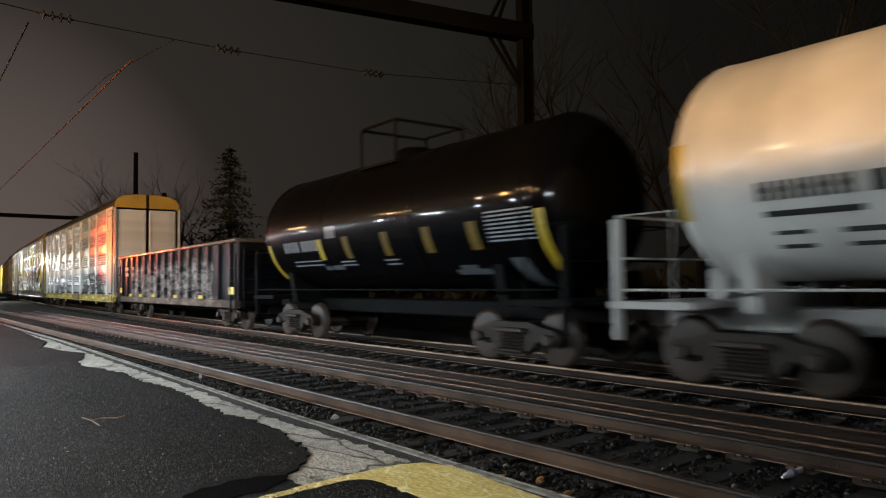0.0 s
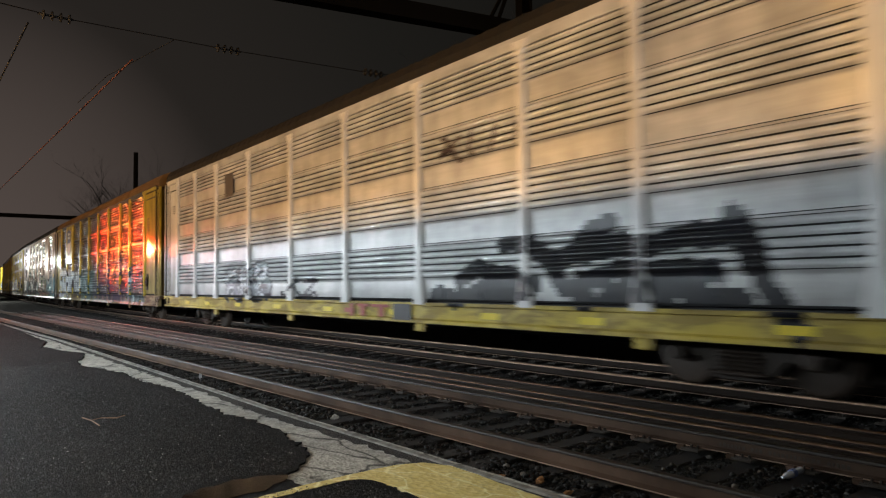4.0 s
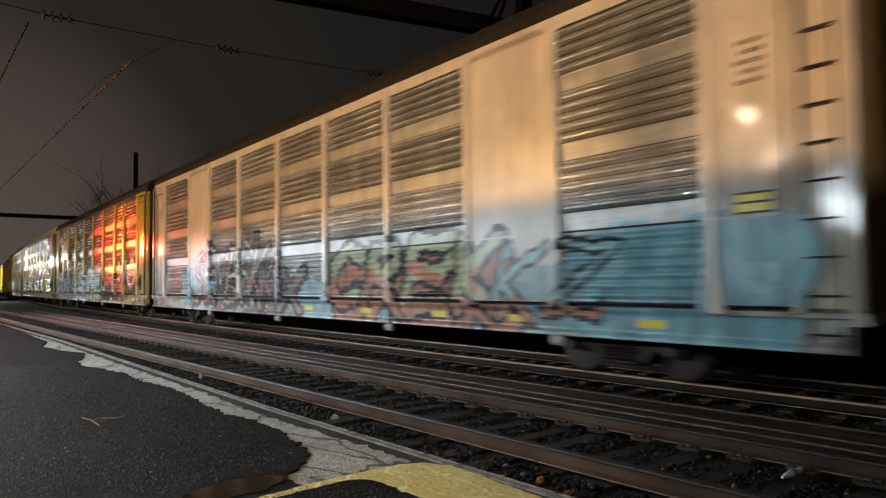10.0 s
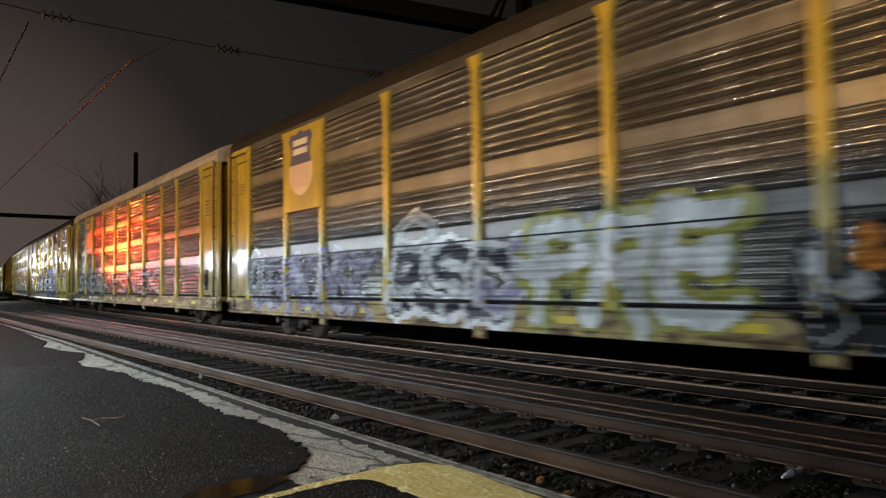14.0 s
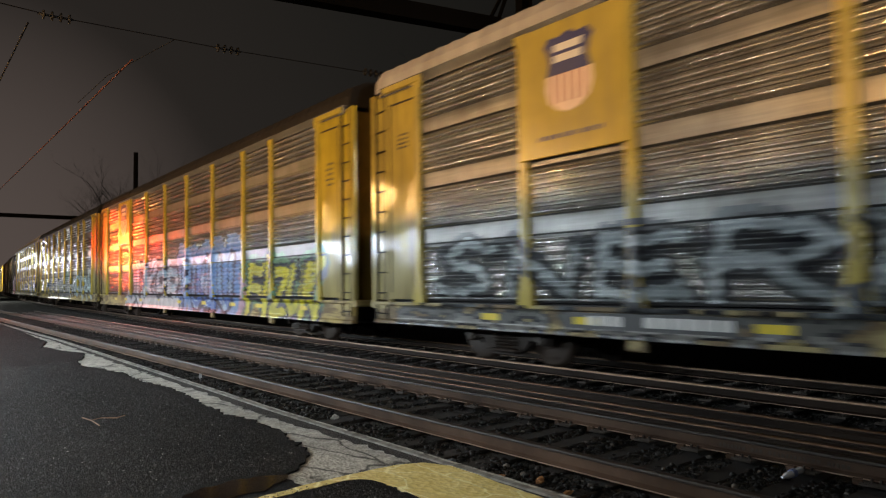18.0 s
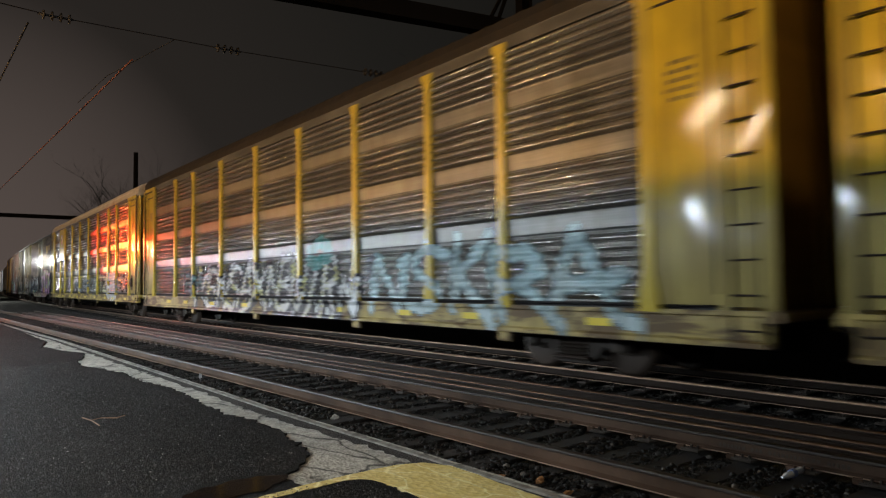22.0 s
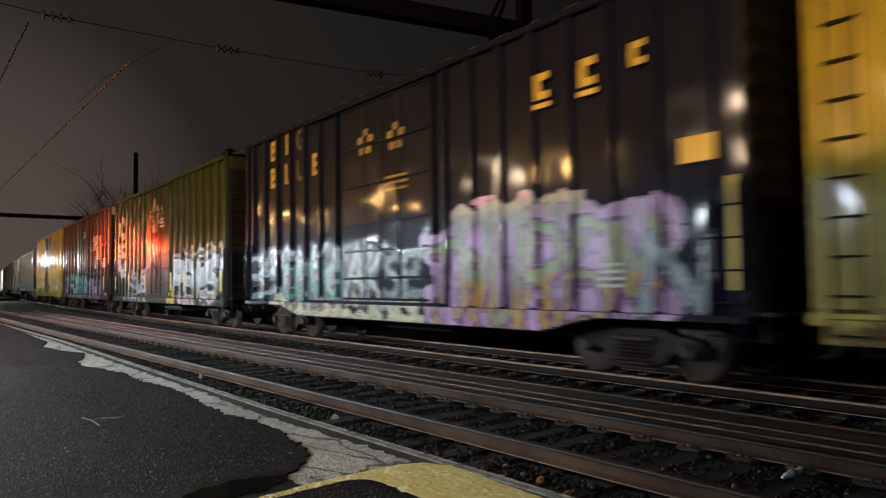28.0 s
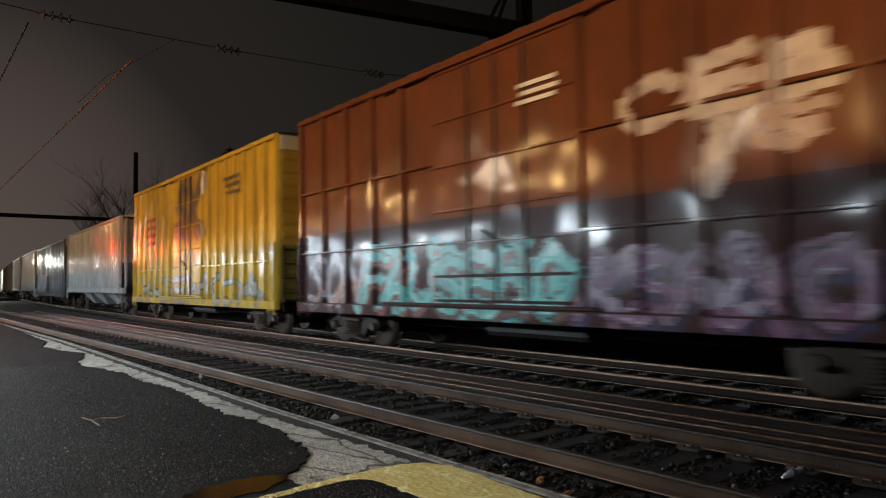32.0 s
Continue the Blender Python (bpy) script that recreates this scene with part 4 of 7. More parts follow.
def sprayed(name, c):
    """Spray paint in uneven layers over steel: thin spots, dark overspray and paler flares."""
    n = Nodes(name)
    uv = n.uv.outputs["Object"]
    col = n.mix(n.math("MULTIPLY", n.noise(2.5, 4), 0.35), c, tuple(x * 0.5 for x in c))
    col = n.mix(n.ramp(n.noise(2.1, 3, n.scaled(uv, (1, 1, 0.8)), 0.6, 0.8), (0.48, 0.0), (0.62, 0.5)), col, tuple(x * 0.4 for x in c))
    col = n.mix(n.ramp(n.noise(2.9, 2, n.scaled(uv, (1, 1.2, 0.7)), 0.5, 0.5), (0.58, 0.0), (0.68, 0.5)), col, tuple(min(0.85, x * 0.7 + 0.2) if sum(c) > 0.25 else x * 1.7 for x in c))
    run = n.noise(1.0, 4, n.scaled(uv, (1, 4.0, 0.5)), 0.65)
    col = n.mix(n.math("MULTIPLY", n.ramp(run, (0.50, 0.0), (0.75, 1.0)), 0.5), col, (0.05, 0.04, 0.03))
    n.bump(n.noise(1.9, 2), 0.25, 0.03)
    return n.done(col, n.math("ADD", n.math("MULTIPLY", run, 0.3), 0.16, True), 0.0, 0.32)


SPRAY = {}


def spray_colour(c):
    if c not in SPRAY:
        SPRAY[c] = sprayed("spray_paint", c)
    return SPRAY[c]


def side_runs(side, z0, z1):
    """Rows (height, depth) that run up the bare side of a car, without its posts."""
    if side["carrier"]:
        low = side["low"]
        runs = [[(low, 1.604), (low + 0.06, 1.604), (low + 0.09, 1.569)] + [(z, 1.569) for z in np.arange(low + 0.13, 0.97, 0.045)] + [(0.985, 1.569), (1.0, 1.604), (1.058, 1.604)], [(1.058, 1.635), (1.095, 1.635), (1.129, 1.635)]]
        for a, b, form in zip(side["tiers"], side["tiers"][1:], side["forms"]):
            rows = [(a + t * (b - a), 1.533 + d) for d, t in form]
            fine = []
            for (za, da), (zb, db) in zip(rows, rows[1:]):
                k = max(1, int((zb - za) / 0.045))
                fine += [(za + (zb - za) * i / k, da + (db - da) * i / k) for i in range(k)]
            runs.append(fine + rows[-1:])
    else:
        runs = [[(z, 1.564) for z in np.arange(side["low"], 0.981, 0.04)], [(z, 1.438) for z in np.arange(0.985, side["top"], 0.035)]]
    return [[r for r in run if z0 <= r[0] <= z1] for run in runs]


def proud(side, y, z, x):
    """Depth of what stands before the bare side at y, z: posts, doors, flat panels."""
    if z < 1.0:
        return x
    if side["carrier"]:
        if y < side["ends"][0] or y > side["ends"][1]:
            return 1.579 if abs(y) < side["half"] - 0.62 else 1.590
        w = 0.085 if z > 1.55 else 0.085 + (1.55 - z) * 0.18
        if any(abs(y - e) < w for e in side["posts"]):
            return 1.635
        return 1.604 if any(a < y < b for a, b in side["flat"]) else x
    if side["door"][0] < y < side["door"][1]:
        return 1.534
    return 1.529 if any(abs(y - e) < 0.078 for e in side["posts"]) else x


def stroke_distance(u, z, line):
    """Distance of many points from a bent line."""
    best = np.full(u.shape, 9.0)
    for (ax, ay), (bx, by) in zip(line, line[1:]):
        dx, dy = bx - ax, by - ay
        k = np.clip(((u - ax) * dx + (z - ay) * dy) / (dx * dx + dy * dy + 1e-9), 0, 1)
        best = np.minimum(best, np.hypot(u - ax - k * dx, z - ay - k * dy))
    return best


def strokes(quads, slots):
    """Parts the painted cells into strokes that hang together; flecks of a few cells are left out."""
    root = {}

    def find(q):
        while root[q] != q:
            root[q] = root[root[q]]
            q = root[q]
        return q
    for quad in quads.tolist():
        for q in quad:
            root.setdefault(q, q)
        for q in quad[1:]:
            root[find(q)] = find(quad[0])
    heaps = {}
    for i, quad in enumerate(quads.tolist()):
        heaps.setdefault(find(quad[0]), []).append(i)
    return [(quads[rows], [slots[i] for i in rows]) for rows in heaps.values() if len(rows) > 5]


def spray(car, y0, y1, z0, z1, word, fill, outline, second=None, shine=None, block=None, cloud=None, weight=0.2, edge=0.06, seed=1, slant=0.25, spread=1.2, fade=0.4, puff=0.22, kick=0.5, drop=(0.07, 0.09)):
    """A sprayed piece from y0 (at the reader's left) to y1 that follows every rib and post: letters with a fill that changes
    towards the foot, an outline, a block shadow and a cloud round all. word: letters, or lists of strokes in the unit square."""
    side = SIDES[car.name]
    side["coats"] = coat = side.setdefault("coats", 0) + 1
    rnd = random.Random(seed)
    sgn = 1 if y1 > y0 else -1
    w, h = abs(y1 - y0) / len(word), z1 - z0
    letters = []
    for i, ch in enumerate(word):
        cx, lift, tall, tilt = w * (i + 0.5), rnd.uniform(-0.05, 0.05) * h, rnd.uniform(0.88, 1.05), rnd.uniform(-0.2, 0.2)
        wide = w * spread * rnd.uniform(0.9, 1.15)
        lines = []
        for st in (STROKES[ch] if isinstance(ch, str) else ch):
            pts = [(cx + wide * (px - 0.5) * 0.86 + (slant + tilt) * h * 0.5 * (py - 0.5), z0 + lift + h * (0.08 + 0.84 * py * tall)) for px, py in st]
            if isinstance(ch, str) and rnd.random() < kick:
                (ax, ay), (bx, by) = pts[-2], pts[-1]
                pts.append((bx + (bx - ax) * 0.3 + rnd.uniform(-0.3, 0.3) * w, by + rnd.uniform(-0.2, 0.16) * h))
            lines.append(pts)
        letters.append((cx, lines, 0.62 * weight * min(w, h) * rnd.uniform(0.85, 1.15)))
    pad = puff + 0.3
    cols = np.arange(min(y0, y1) - pad, max(y0, y1) + pad, 0.045)
    cols = cols[abs(cols) < side["half"] - 0.12]
    paint = [spray_colour(c) for c in (fill, second or fill, shine or fill, outline, block or outline, cloud or outline)]
    edge *= 1.15
    ph = [rnd.uniform(0, 6.28) for _ in range(6)]
    for run in side_runs(side, z0 - puff - 0.1, z1 + puff + 0.12):
        if len(run) < 2:
            continue
        zs = np.array([r[0] for r in run])
        cy, cz = np.meshgrid((cols[1:] + cols[:-1]) / 2, (zs[1:] + zs[:-1]) / 2, indexing="ij")
        rough_u = 0.03 * np.sin(cz * 9 + ph[0] + np.sin(cy * 5)) + 0.02 * np.sin(cz * 23 + cy * 7 + ph[1])
        rough_z = 0.03 * np.sin(cy * 6 + ph[2]) + 0.02 * np.sin(cy * 17 + cz * 5 + ph[3])
        u, z = sgn * (cy - y0) + rough_u, cz + rough_z
        kind, owner = np.full(cy.shape, -1), np.zeros(cy.shape, int)
        dist = [(np.min([stroke_distance(u, z, ln) for ln in lines], 0), r) for _, lines, r in letters]
        blot = np.sin(u * 3.1 + ph[4] + 1.3 * np.sin(z * 4)) + np.sin(z * 6 + ph[5] + np.sin(u * 5.0))
        for i, ((cx, lines, r), (d, _)) in enumerate(zip(letters, dist)):
            if block:
                back = np.min([stroke_distance(u - drop[0] * k, z + drop[1] * k, ln) for ln in lines for k in (0.4, 0.7, 1.0)], 0)
                hit = back < r + edge
                kind[hit], owner[hit] = 3, i + 1
                hit = back < r + edge * 0.2
                kind[hit] = 4
            r = r * (1 + 0.22 * np.sin(u * 4 + ph[1] + z * 5))
            hit = d < r + edge
            kind[hit], owner[hit] = 3, i + 1
            hit = d < r
            level = (cz - z0) / h + 0.16 * blot
            kind[hit & (level >= fade)], kind[hit & (level < fade)] = 0, 1
            if shine:
                kind[hit & (blot > 1.15)] = 2
                kind[hit & (d > r * 0.55) & (d < r * 0.8) & (u < cx)] = 2
        k = len(zs)
        for part_i in range(len(word) + 1):
            if part_i == 0:
                if not cloud:
                    continue
                ii, jj = np.nonzero(np.min([d - r for d, r in dist], 0) + 0.07 * blot < puff)
                slots = [5] * len(ii)
            else:
                ii, jj = np.nonzero((kind >= 0) & (owner == part_i))
                slots = kind[ii, jj].tolist()
            if side.get("belly") and zs[0] < 0.97:
                # the sill rises over the bogies, and the paint ends with it
                a, b, low = side["belly"]
                rise = np.clip(np.maximum(cy[ii, jj] - b, a - cy[ii, jj]) / 1.1, 0, 1) * (side["bow"] - low)
                on = cz[ii, jj] > low + rise + 0.01
                slots = [q for q, ok in zip(slots, on) if ok]
                ii, jj = ii[on], jj[on]
            if side["carrier"] and zs[0] > 1.05 and zs[-1] < 1.13:
                # only the feet of the posts reach across the dark gap over the sill
                foot = np.array([min(abs(cy[a, b] - e) for e in side["posts"]) < 0.15 for a, b in zip(ii, jj)], bool)
                slots = [q for q, ok in zip(slots, foot) if ok]
                ii, jj = ii[foot], jj[foot]
            if not len(ii):
                continue
            quads = np.stack([ii * k + jj, (ii + 1) * k + jj, (ii + 1) * k + jj + 1, ii * k + jj + 1], 1)
            for quad, tones in strokes(quads, slots):
                used, back = np.unique(quad, return_inverse=True)
                verts = [(-proud(side, cols[q // k], zs[q % k], run[q % k][1]) - 0.0015 * coat - (0.0007 if part_i else 0), cols[q // k], zs[q % k]) for q in used]
                name = "sprayed_letter" if part_i else "spray_cloud"
                child(name, mesh_from(name, verts, back.reshape(-1, 4).tolist(), paint, True, None, tones), car)


CARS = []  # car, its place along the line at the start
SIDES = {}  # the side of each car that faces the platform: what stands proud of it


# ---- enclosed auto carriers ----
def tier_profile(start, count, pitch, deep, slot, sharp=0.55):
    """Depth and height of one sheet (0 to 1): a smooth band, a group of rounded ribs, a smooth rest, and a slot at the top where there is one."""
    out = [(0.012 + 0.003 * math.sin(math.pi * k / 6), start * k / 6) for k in range(7)]
    for i in range(count):
        out += [(deep * (0.5 - 0.5 * math.cos(2 * math.pi * k / 10)) ** sharp, start + pitch * (i + k / 10)) for k in range(1, 11)]
    return out + [(0.012, min(0.985, start + pitch * count + 0.02)), (0.012, 1.0 - slot)]


BANDED = tier_profile(0.25, 5, 0.144, 0.060, 0.012)
SLOTTED = tier_profile(0.25, 5, 0.138, 0.062, 0.05, 0.75)
EVEN = tier_profile(0.38, 5, 0.116, 0.062, 0.012, 0.36)
GRIMY = tier_profile(0.10, 7, 0.118, 0.060, 0.05, 0.75)
FOOTED = tier_profile(0.03, 7, 0.128, 0.050, 0.03, 0.65)  # the lowest sheet is ribbed all the way down


def tier_mesh(y0, y1, z0, z1, mats, out, form):
    """One ribbed steel sheet between two posts, creases between its ribs coloured black: slots on the white sheet,
    shade on zinc; out: the side that the ribs face.
    """
    n = len(form)
    v = [(out * (1.53 + d), y, z0 + t * (z1 - z0)) for y in (y0, y1) for d, t in form]
    f = [(i, i + 1, n + i + 1, n + i) if out > 0 else (i, n + i, n + i + 1, i + 1) for i in range(n - 1)]
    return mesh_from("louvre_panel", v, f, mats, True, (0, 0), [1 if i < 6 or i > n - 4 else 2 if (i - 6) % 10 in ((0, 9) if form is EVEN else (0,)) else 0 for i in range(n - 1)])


def post_mesh(mat, top=5.42, wide=0.15):
    g = Geo()
    w = wide / 2
    ring = [(-w, 1.55), (-w * 2.0, 1.20), (-w * 2.2, 1.02), (w * 2.2, 1.02), (w * 2.0, 1.20), (w, 1.55), (w, top - 0.25), (w * 2.1, top - 0.05), (w * 2.1, top), (-w * 2.1, top), (-w * 2.1, top - 0.05), (-w, top - 0.25)]
    g.prism(ring, 0, -0.075, 0.0)
    return g.done("post", mat, False, (0, 0))


SHIELD = [(0, -0.62), (0.22, -0.56), (0.42, -0.42), (0.50, -0.20), (0.47, 0.02), (0.40, 0.22), (0.44, 0.42), (0.52, 0.52), (0.40, 0.66), (0.22, 0.62), (0, 0.70),
          (-0.22, 0.62), (-0.40, 0.66), (-0.52, 0.52), (-0.44, 0.42), (-0.40, 0.22), (-0.47, 0.02), (-0.50, -0.20), (-0.42, -0.42), (-0.22, -0.56)]


def shield(car, y, z, scale, striped):
    x = -1.655
    ring = [(y + a * scale, z + b * scale) for a, b in SHIELD]
    child("emblem", Geo().prism(ring, 0, x - 0.010, x).done("emblem", BLUSH_PAINT), car, None, "plain shield emblem, pale below and navy above")
    upper = [(y + a * scale * 1.01, z + b * scale * 1.01) for a, b in SHIELD if b > 0.0]
    child("emblem_band", Geo().prism(upper, 0, x - 0.016, x - 0.008).done("emblem_band", NAVY_PAINT), car)
    g = Geo()
    for k, dz in enumerate((0.46, 0.28)):
        g.box(x - 0.022, x - 0.014, y - 0.30 * scale, y + 0.30 * scale, z + (dz - 0.06) * scale, z + (dz + 0.06) * scale)
    child("emblem_bar", g.done("emblem_bar", WHITE_PAINT), car)
    if striped:
        bar_marks(car, x, text_bars(random.Random(3), y - 0.62, y + 0.75, z - 1.08 * scale, z - 0.92 * scale, 1, 0.5), NAVY_PAINT, "lettering")
        g = Geo()
        for k in range(5):
            a = (-0.32 + k * 0.16) * scale
            g.box(x - 0.014, x - 0.008, y + a - 0.018, y + a + 0.018, z - 0.45 * scale, z + 0.1 * scale)
        child("emblem_stripe", g.done("emblem_stripe", RED_PAINT), car)


TAPE = Geo().box(-0.012, 0, -0.22, 0.22, -0.055, 0.055).done("reflector", REFLECT)


def auto_carrier(front, rear, label, posts, ends, panel, band, sill, roof, door, cap=None, shield_at=None, end_width=1.05, flat=(), bays=None, marks=(), eave=5.42, dots=True, eave_mat=None, sheet_form=BANDED, low=0.62, brake=True, foot=FOOTED):
    car, s0, half = start_car("auto_carrier", label, front, rear)
    CARS.append((car, s0))
    rnd = random.Random(int(front * 10))
    lad = 0.60
    inner0, inner1 = -half + lad + end_width, half - lad - end_width
    weights = bays or [2.85, 2.05, 2.75, 2.8, 2.8, 2.8, 2.75, 2.05, 2.85]
    k = (inner1 - inner0) / sum(weights)
    edges = [inner0]
    for w in weights:
        edges.append(edges[-1] + w * k)
    # floor, sills and centre sill
    child("deck", Geo().box(-1.45, 1.45, -half + 0.3, half - 0.3, 0.98, 1.08, 0.01).done("deck", DARK), car)
    child("centre_sill", Geo().box(-0.35, 0.35, -half + 0.5, half - 0.5, 0.45, 0.98, 0.03).done("centre_sill", DARK), car)
    for out in (-1, 1):
        g = Geo()
        ring = [(out * 1.46, low + 0.02), (out * 1.60, low), (out * 1.60, low + 0.06), (out * 1.565, low + 0.09), (out * 1.565, 0.98), (out * 1.60, 1.00), (out * 1.60, 1.055), (out * 1.46, 1.055)]
        g.prism(ring, 1, -half + 0.05, half - 0.05)
        child("side_sill", g.done("side_sill", sill, False, (0, 0)), car)
    bracket = Geo().box(-1.60, -1.54, -0.14, 0.14, low - 0.16, low, 0.02).done("tie_down_bracket", sill, False, (0, 0))
    for e in edges[1:-1:2]:
        child("tie_down_bracket", bracket, car, pose(0, e, 0))
    # posts, ribbed sheets, painted end panels
    pm = post_mesh(posts, eave)
    tiers = [1.13, 2.19, 3.26, 4.33, eave - 0.06]
    SIDES[car.name] = dict(carrier=True, posts=edges, low=low, forms=[foot] + [sheet_form] * 3, tiers=tiers, flat=[(edges[i], edges[i + 1]) for i in flat], ends=(inner0, inner1), half=half)
    for out in (-1, 1):
        for i, e in enumerate(edges):
            child("post", pm, car, pose(-1.555, e, 0) if out < 0 else pose(1.555, e, 0, 0, 0, 180))
        for i, (a, b) in enumerate(zip(edges, edges[1:])):
            for lo, hi, form in zip(tiers, tiers[1:], SIDES[car.name]["forms"]):
                if out < 0 and (i in flat):
                    continue
                child("louvre_panel", tier_mesh(a + 0.04, b - 0.04, lo, hi, [panel, band, SLOT_SHADE], out, form), car)
        for a, b in ((-half + lad, inner0), (inner1, half - lad)):
            g = Geo().box(out * 1.52, out * 1.575, a, b, 1.12, eave, 0.012)
            child("end_panel", g.done("end_panel", ends, False, (0, 0)), car)
            child("eave_hood", Geo().box(*sorted((out * 1.50, out * 1.645)), a - 0.12, b + 0.14, eave - 0.07, eave + 0.06, 0.015).done("eave_hood", posts, False, (0, 0)), car)
            edge = a + 0.06 if a < 0 else b - 0.06
            child("door_seam", Geo().box(*sorted((out * 1.57, out * 1.580)), edge - 0.03, edge + 0.03, 1.25, eave - 0.30).done("door_seam", STEEL), car)
            child("door_seam", Geo().box(*sorted((out * 1.57, out * 1.580)), a + 0.12, b - 0.12, eave - 0.36, eave - 0.32).done("door_seam", STEEL), car)
        for i in flat:
            if out < 0:
                g = Geo().box(-1.60, -1.53, edges[i] - 0.02, edges[i + 1] + 0.02, 1.12, eave, 0.012)
                child("flat_panel", g.done("flat_panel", posts, False, (0, 0)), car)
        # black backing added for the unlit inside that shows through the gaps
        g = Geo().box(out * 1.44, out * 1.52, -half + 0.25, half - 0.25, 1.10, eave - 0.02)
        child("dark_backing", g.done("dark_backing", SLOT_SHADE), car)
        g = Geo().box(out * 1.50, out * 1.60, -half + 0.3, half - 0.3, eave - 0.07, eave + 0.05, 0.015)
        child("eave_rail", g.done("eave_rail", eave_mat or panel, False, (0, 0)), car)
        for y in (-half + lad / 2, half - lad / 2):
            ladder(car, out * 1.57, y, 0.70, eave, lad * 0.62, STEEL)
            g = Geo().box(*sorted((out * 1.525, out * 1.545)), y - lad / 2, y + lad / 2, 1.1, eave)
            child("corner_panel", g.done("corner_panel", ends, False, (0, 0)), car)
            for d in (-0.5, 0.5):
                g = Geo().box(out * 1.50, out * 1.585, y + d * lad * 0.92 - 0.035, y + d * lad * 0.92 + 0.035, 1.05, eave, 0.01)
                child("corner_post", g.done("corner_post", ends, False, (0, 0)), car)
    # arched, ribbed roof
    v, f = [], []
    prof = [(-1.58, eave + 0.03), (-1.56, eave + 0.28), (-1.42, eave + 0.50), (-1.1, eave + 0.64), (-0.55, eave + 0.71), (0, eave + 0.73), (0.55, eave + 0.71), (1.1, eave + 0.64), (1.42, eave + 0.50), (1.56, eave + 0.28), (1.58, eave + 0.03)]
    ys = [-half + 0.12]
    while ys[-1] < half - 0.5:
        y = ys[-1]
        ys += [y + 0.36, y + 0.38, y + 0.44, y + 0.46]
    ys.append(half - 0.12)
    for j, y in enumerate(ys):
        lift = 0.014 if j % 4 in (2, 3) else 0.0
        v += [(x * (1 + lift * 0.4), y, z + lift) for x, z in prof]
    n = len(prof)
    for j in range(len(ys) - 1):
        f += [(j * n + i, j * n + i + 1, (j + 1) * n + i + 1, (j + 1) * n + i) for i in range(n - 1)]
    f += [tuple(range(n))[::-1], tuple(range(len(v) - n, len(v)))]
    child("roof", mesh_from("roof", v, f, roof, False, (0, 0)), car)
    # end doors, curved at the outer edge
    for sgn in (-1, 1):
        for side in (-1, 1):
            ring = [(side * 0.075, sgn * (half - 0.10)), (side * 1.05, sgn * (half - 0.10)), (side * 1.32, sgn * (half - 0.16)), (side * 1.47, sgn * (half - 0.34)), (side * 1.47, sgn * (half - 0.42)), (side * 0.075, sgn * (half - 0.20))]
            g = Geo()
            g.prism(ring, 2, 1.05, eave - 0.06)
            g.tube([(side * 0.16, sgn * (half - 0.08), 1.1), (side * 0.16, sgn * (half - 0.08), eave - 0.2)], 0.025, 6)
            child("end_door", g.done("end_door", door, False, (0, 0)), car)
        if cap:
            for half_roof in (prof[:5] + [(-0.08, eave + 0.725), (-0.08, eave + 0.03)], prof[6:] + [(0.08, eave + 0.03), (0.08, eave + 0.725)]):
                ring = [(x * 0.985, z + 0.004) for x, z in half_roof]
                child("end_cap", Geo().prism(ring, 1, sgn * (half - 0.30), sgn * (half - 0.085)).done("end_cap", cap), car)
        child("end_step", Geo().box(-1.58, 1.58, sgn * half - 0.12, sgn * half + 0.12, 0.92, 1.06, 0.03).done("end_step", sill, False, (0, 0)), car)
    bogies(car, s0, half, 3.5)
    couplers(car, half + 0.25)
    if brake:
        g = Geo().lathe([(-1.66, 0.0), (-1.66, 0.15), (-1.64, 0.19), (-1.60, 0.19), (-1.58, 0.10), (-1.55, 0.10)], 0, 20, (0, inner0 - 0.5, 1.62))
        child("brake_wheel", g.done("brake_wheel", STEEL, True), car)
        child("brake_bracket", Geo().box(-1.60, -1.565, inner0 - 0.62, inner0 - 0.38, 1.28, 1.95, 0.01).done("brake_bracket", STEEL), car)
    # yellow reflectors along the sill
    if dots:
        for e in edges[:-1]:
            child("reflector", TAPE, car, pose(-1.565, e + 0.9, 0.85))
    if shield_at is not None:
        i, z, sc, striped, low = shield_at
        a, b = edges[i], edges[i + 1]
        g = Geo().box(-1.655, -1.60, a - 0.02, b + 0.02, low, eave - 0.02, 0.012)
        child("emblem_panel", g.done("emblem_panel", posts, False, (0, 0)), car)
        shield(car, (a + b) / 2, z, sc, striped)
    # small stencilled writing on the end panels and the sill
    ink = BLACK_PAINT
    bar_marks(car, -1.578, text_bars(rnd, inner1 + 0.35, inner1 + 0.75, 4.1, 4.45, 4, 0.5), ink)
    bar_marks(car, -1.578, text_bars(rnd, inner0 - 0.75, inner0 - 0.3, 3.7, 4.3, 5, 0.5), ink)
    for kind, items in marks:
        bar_marks(car, -1.60 if kind is not WHITE_PAINT else -1.603, items(edges) if callable(items) else items, kind)
    return car


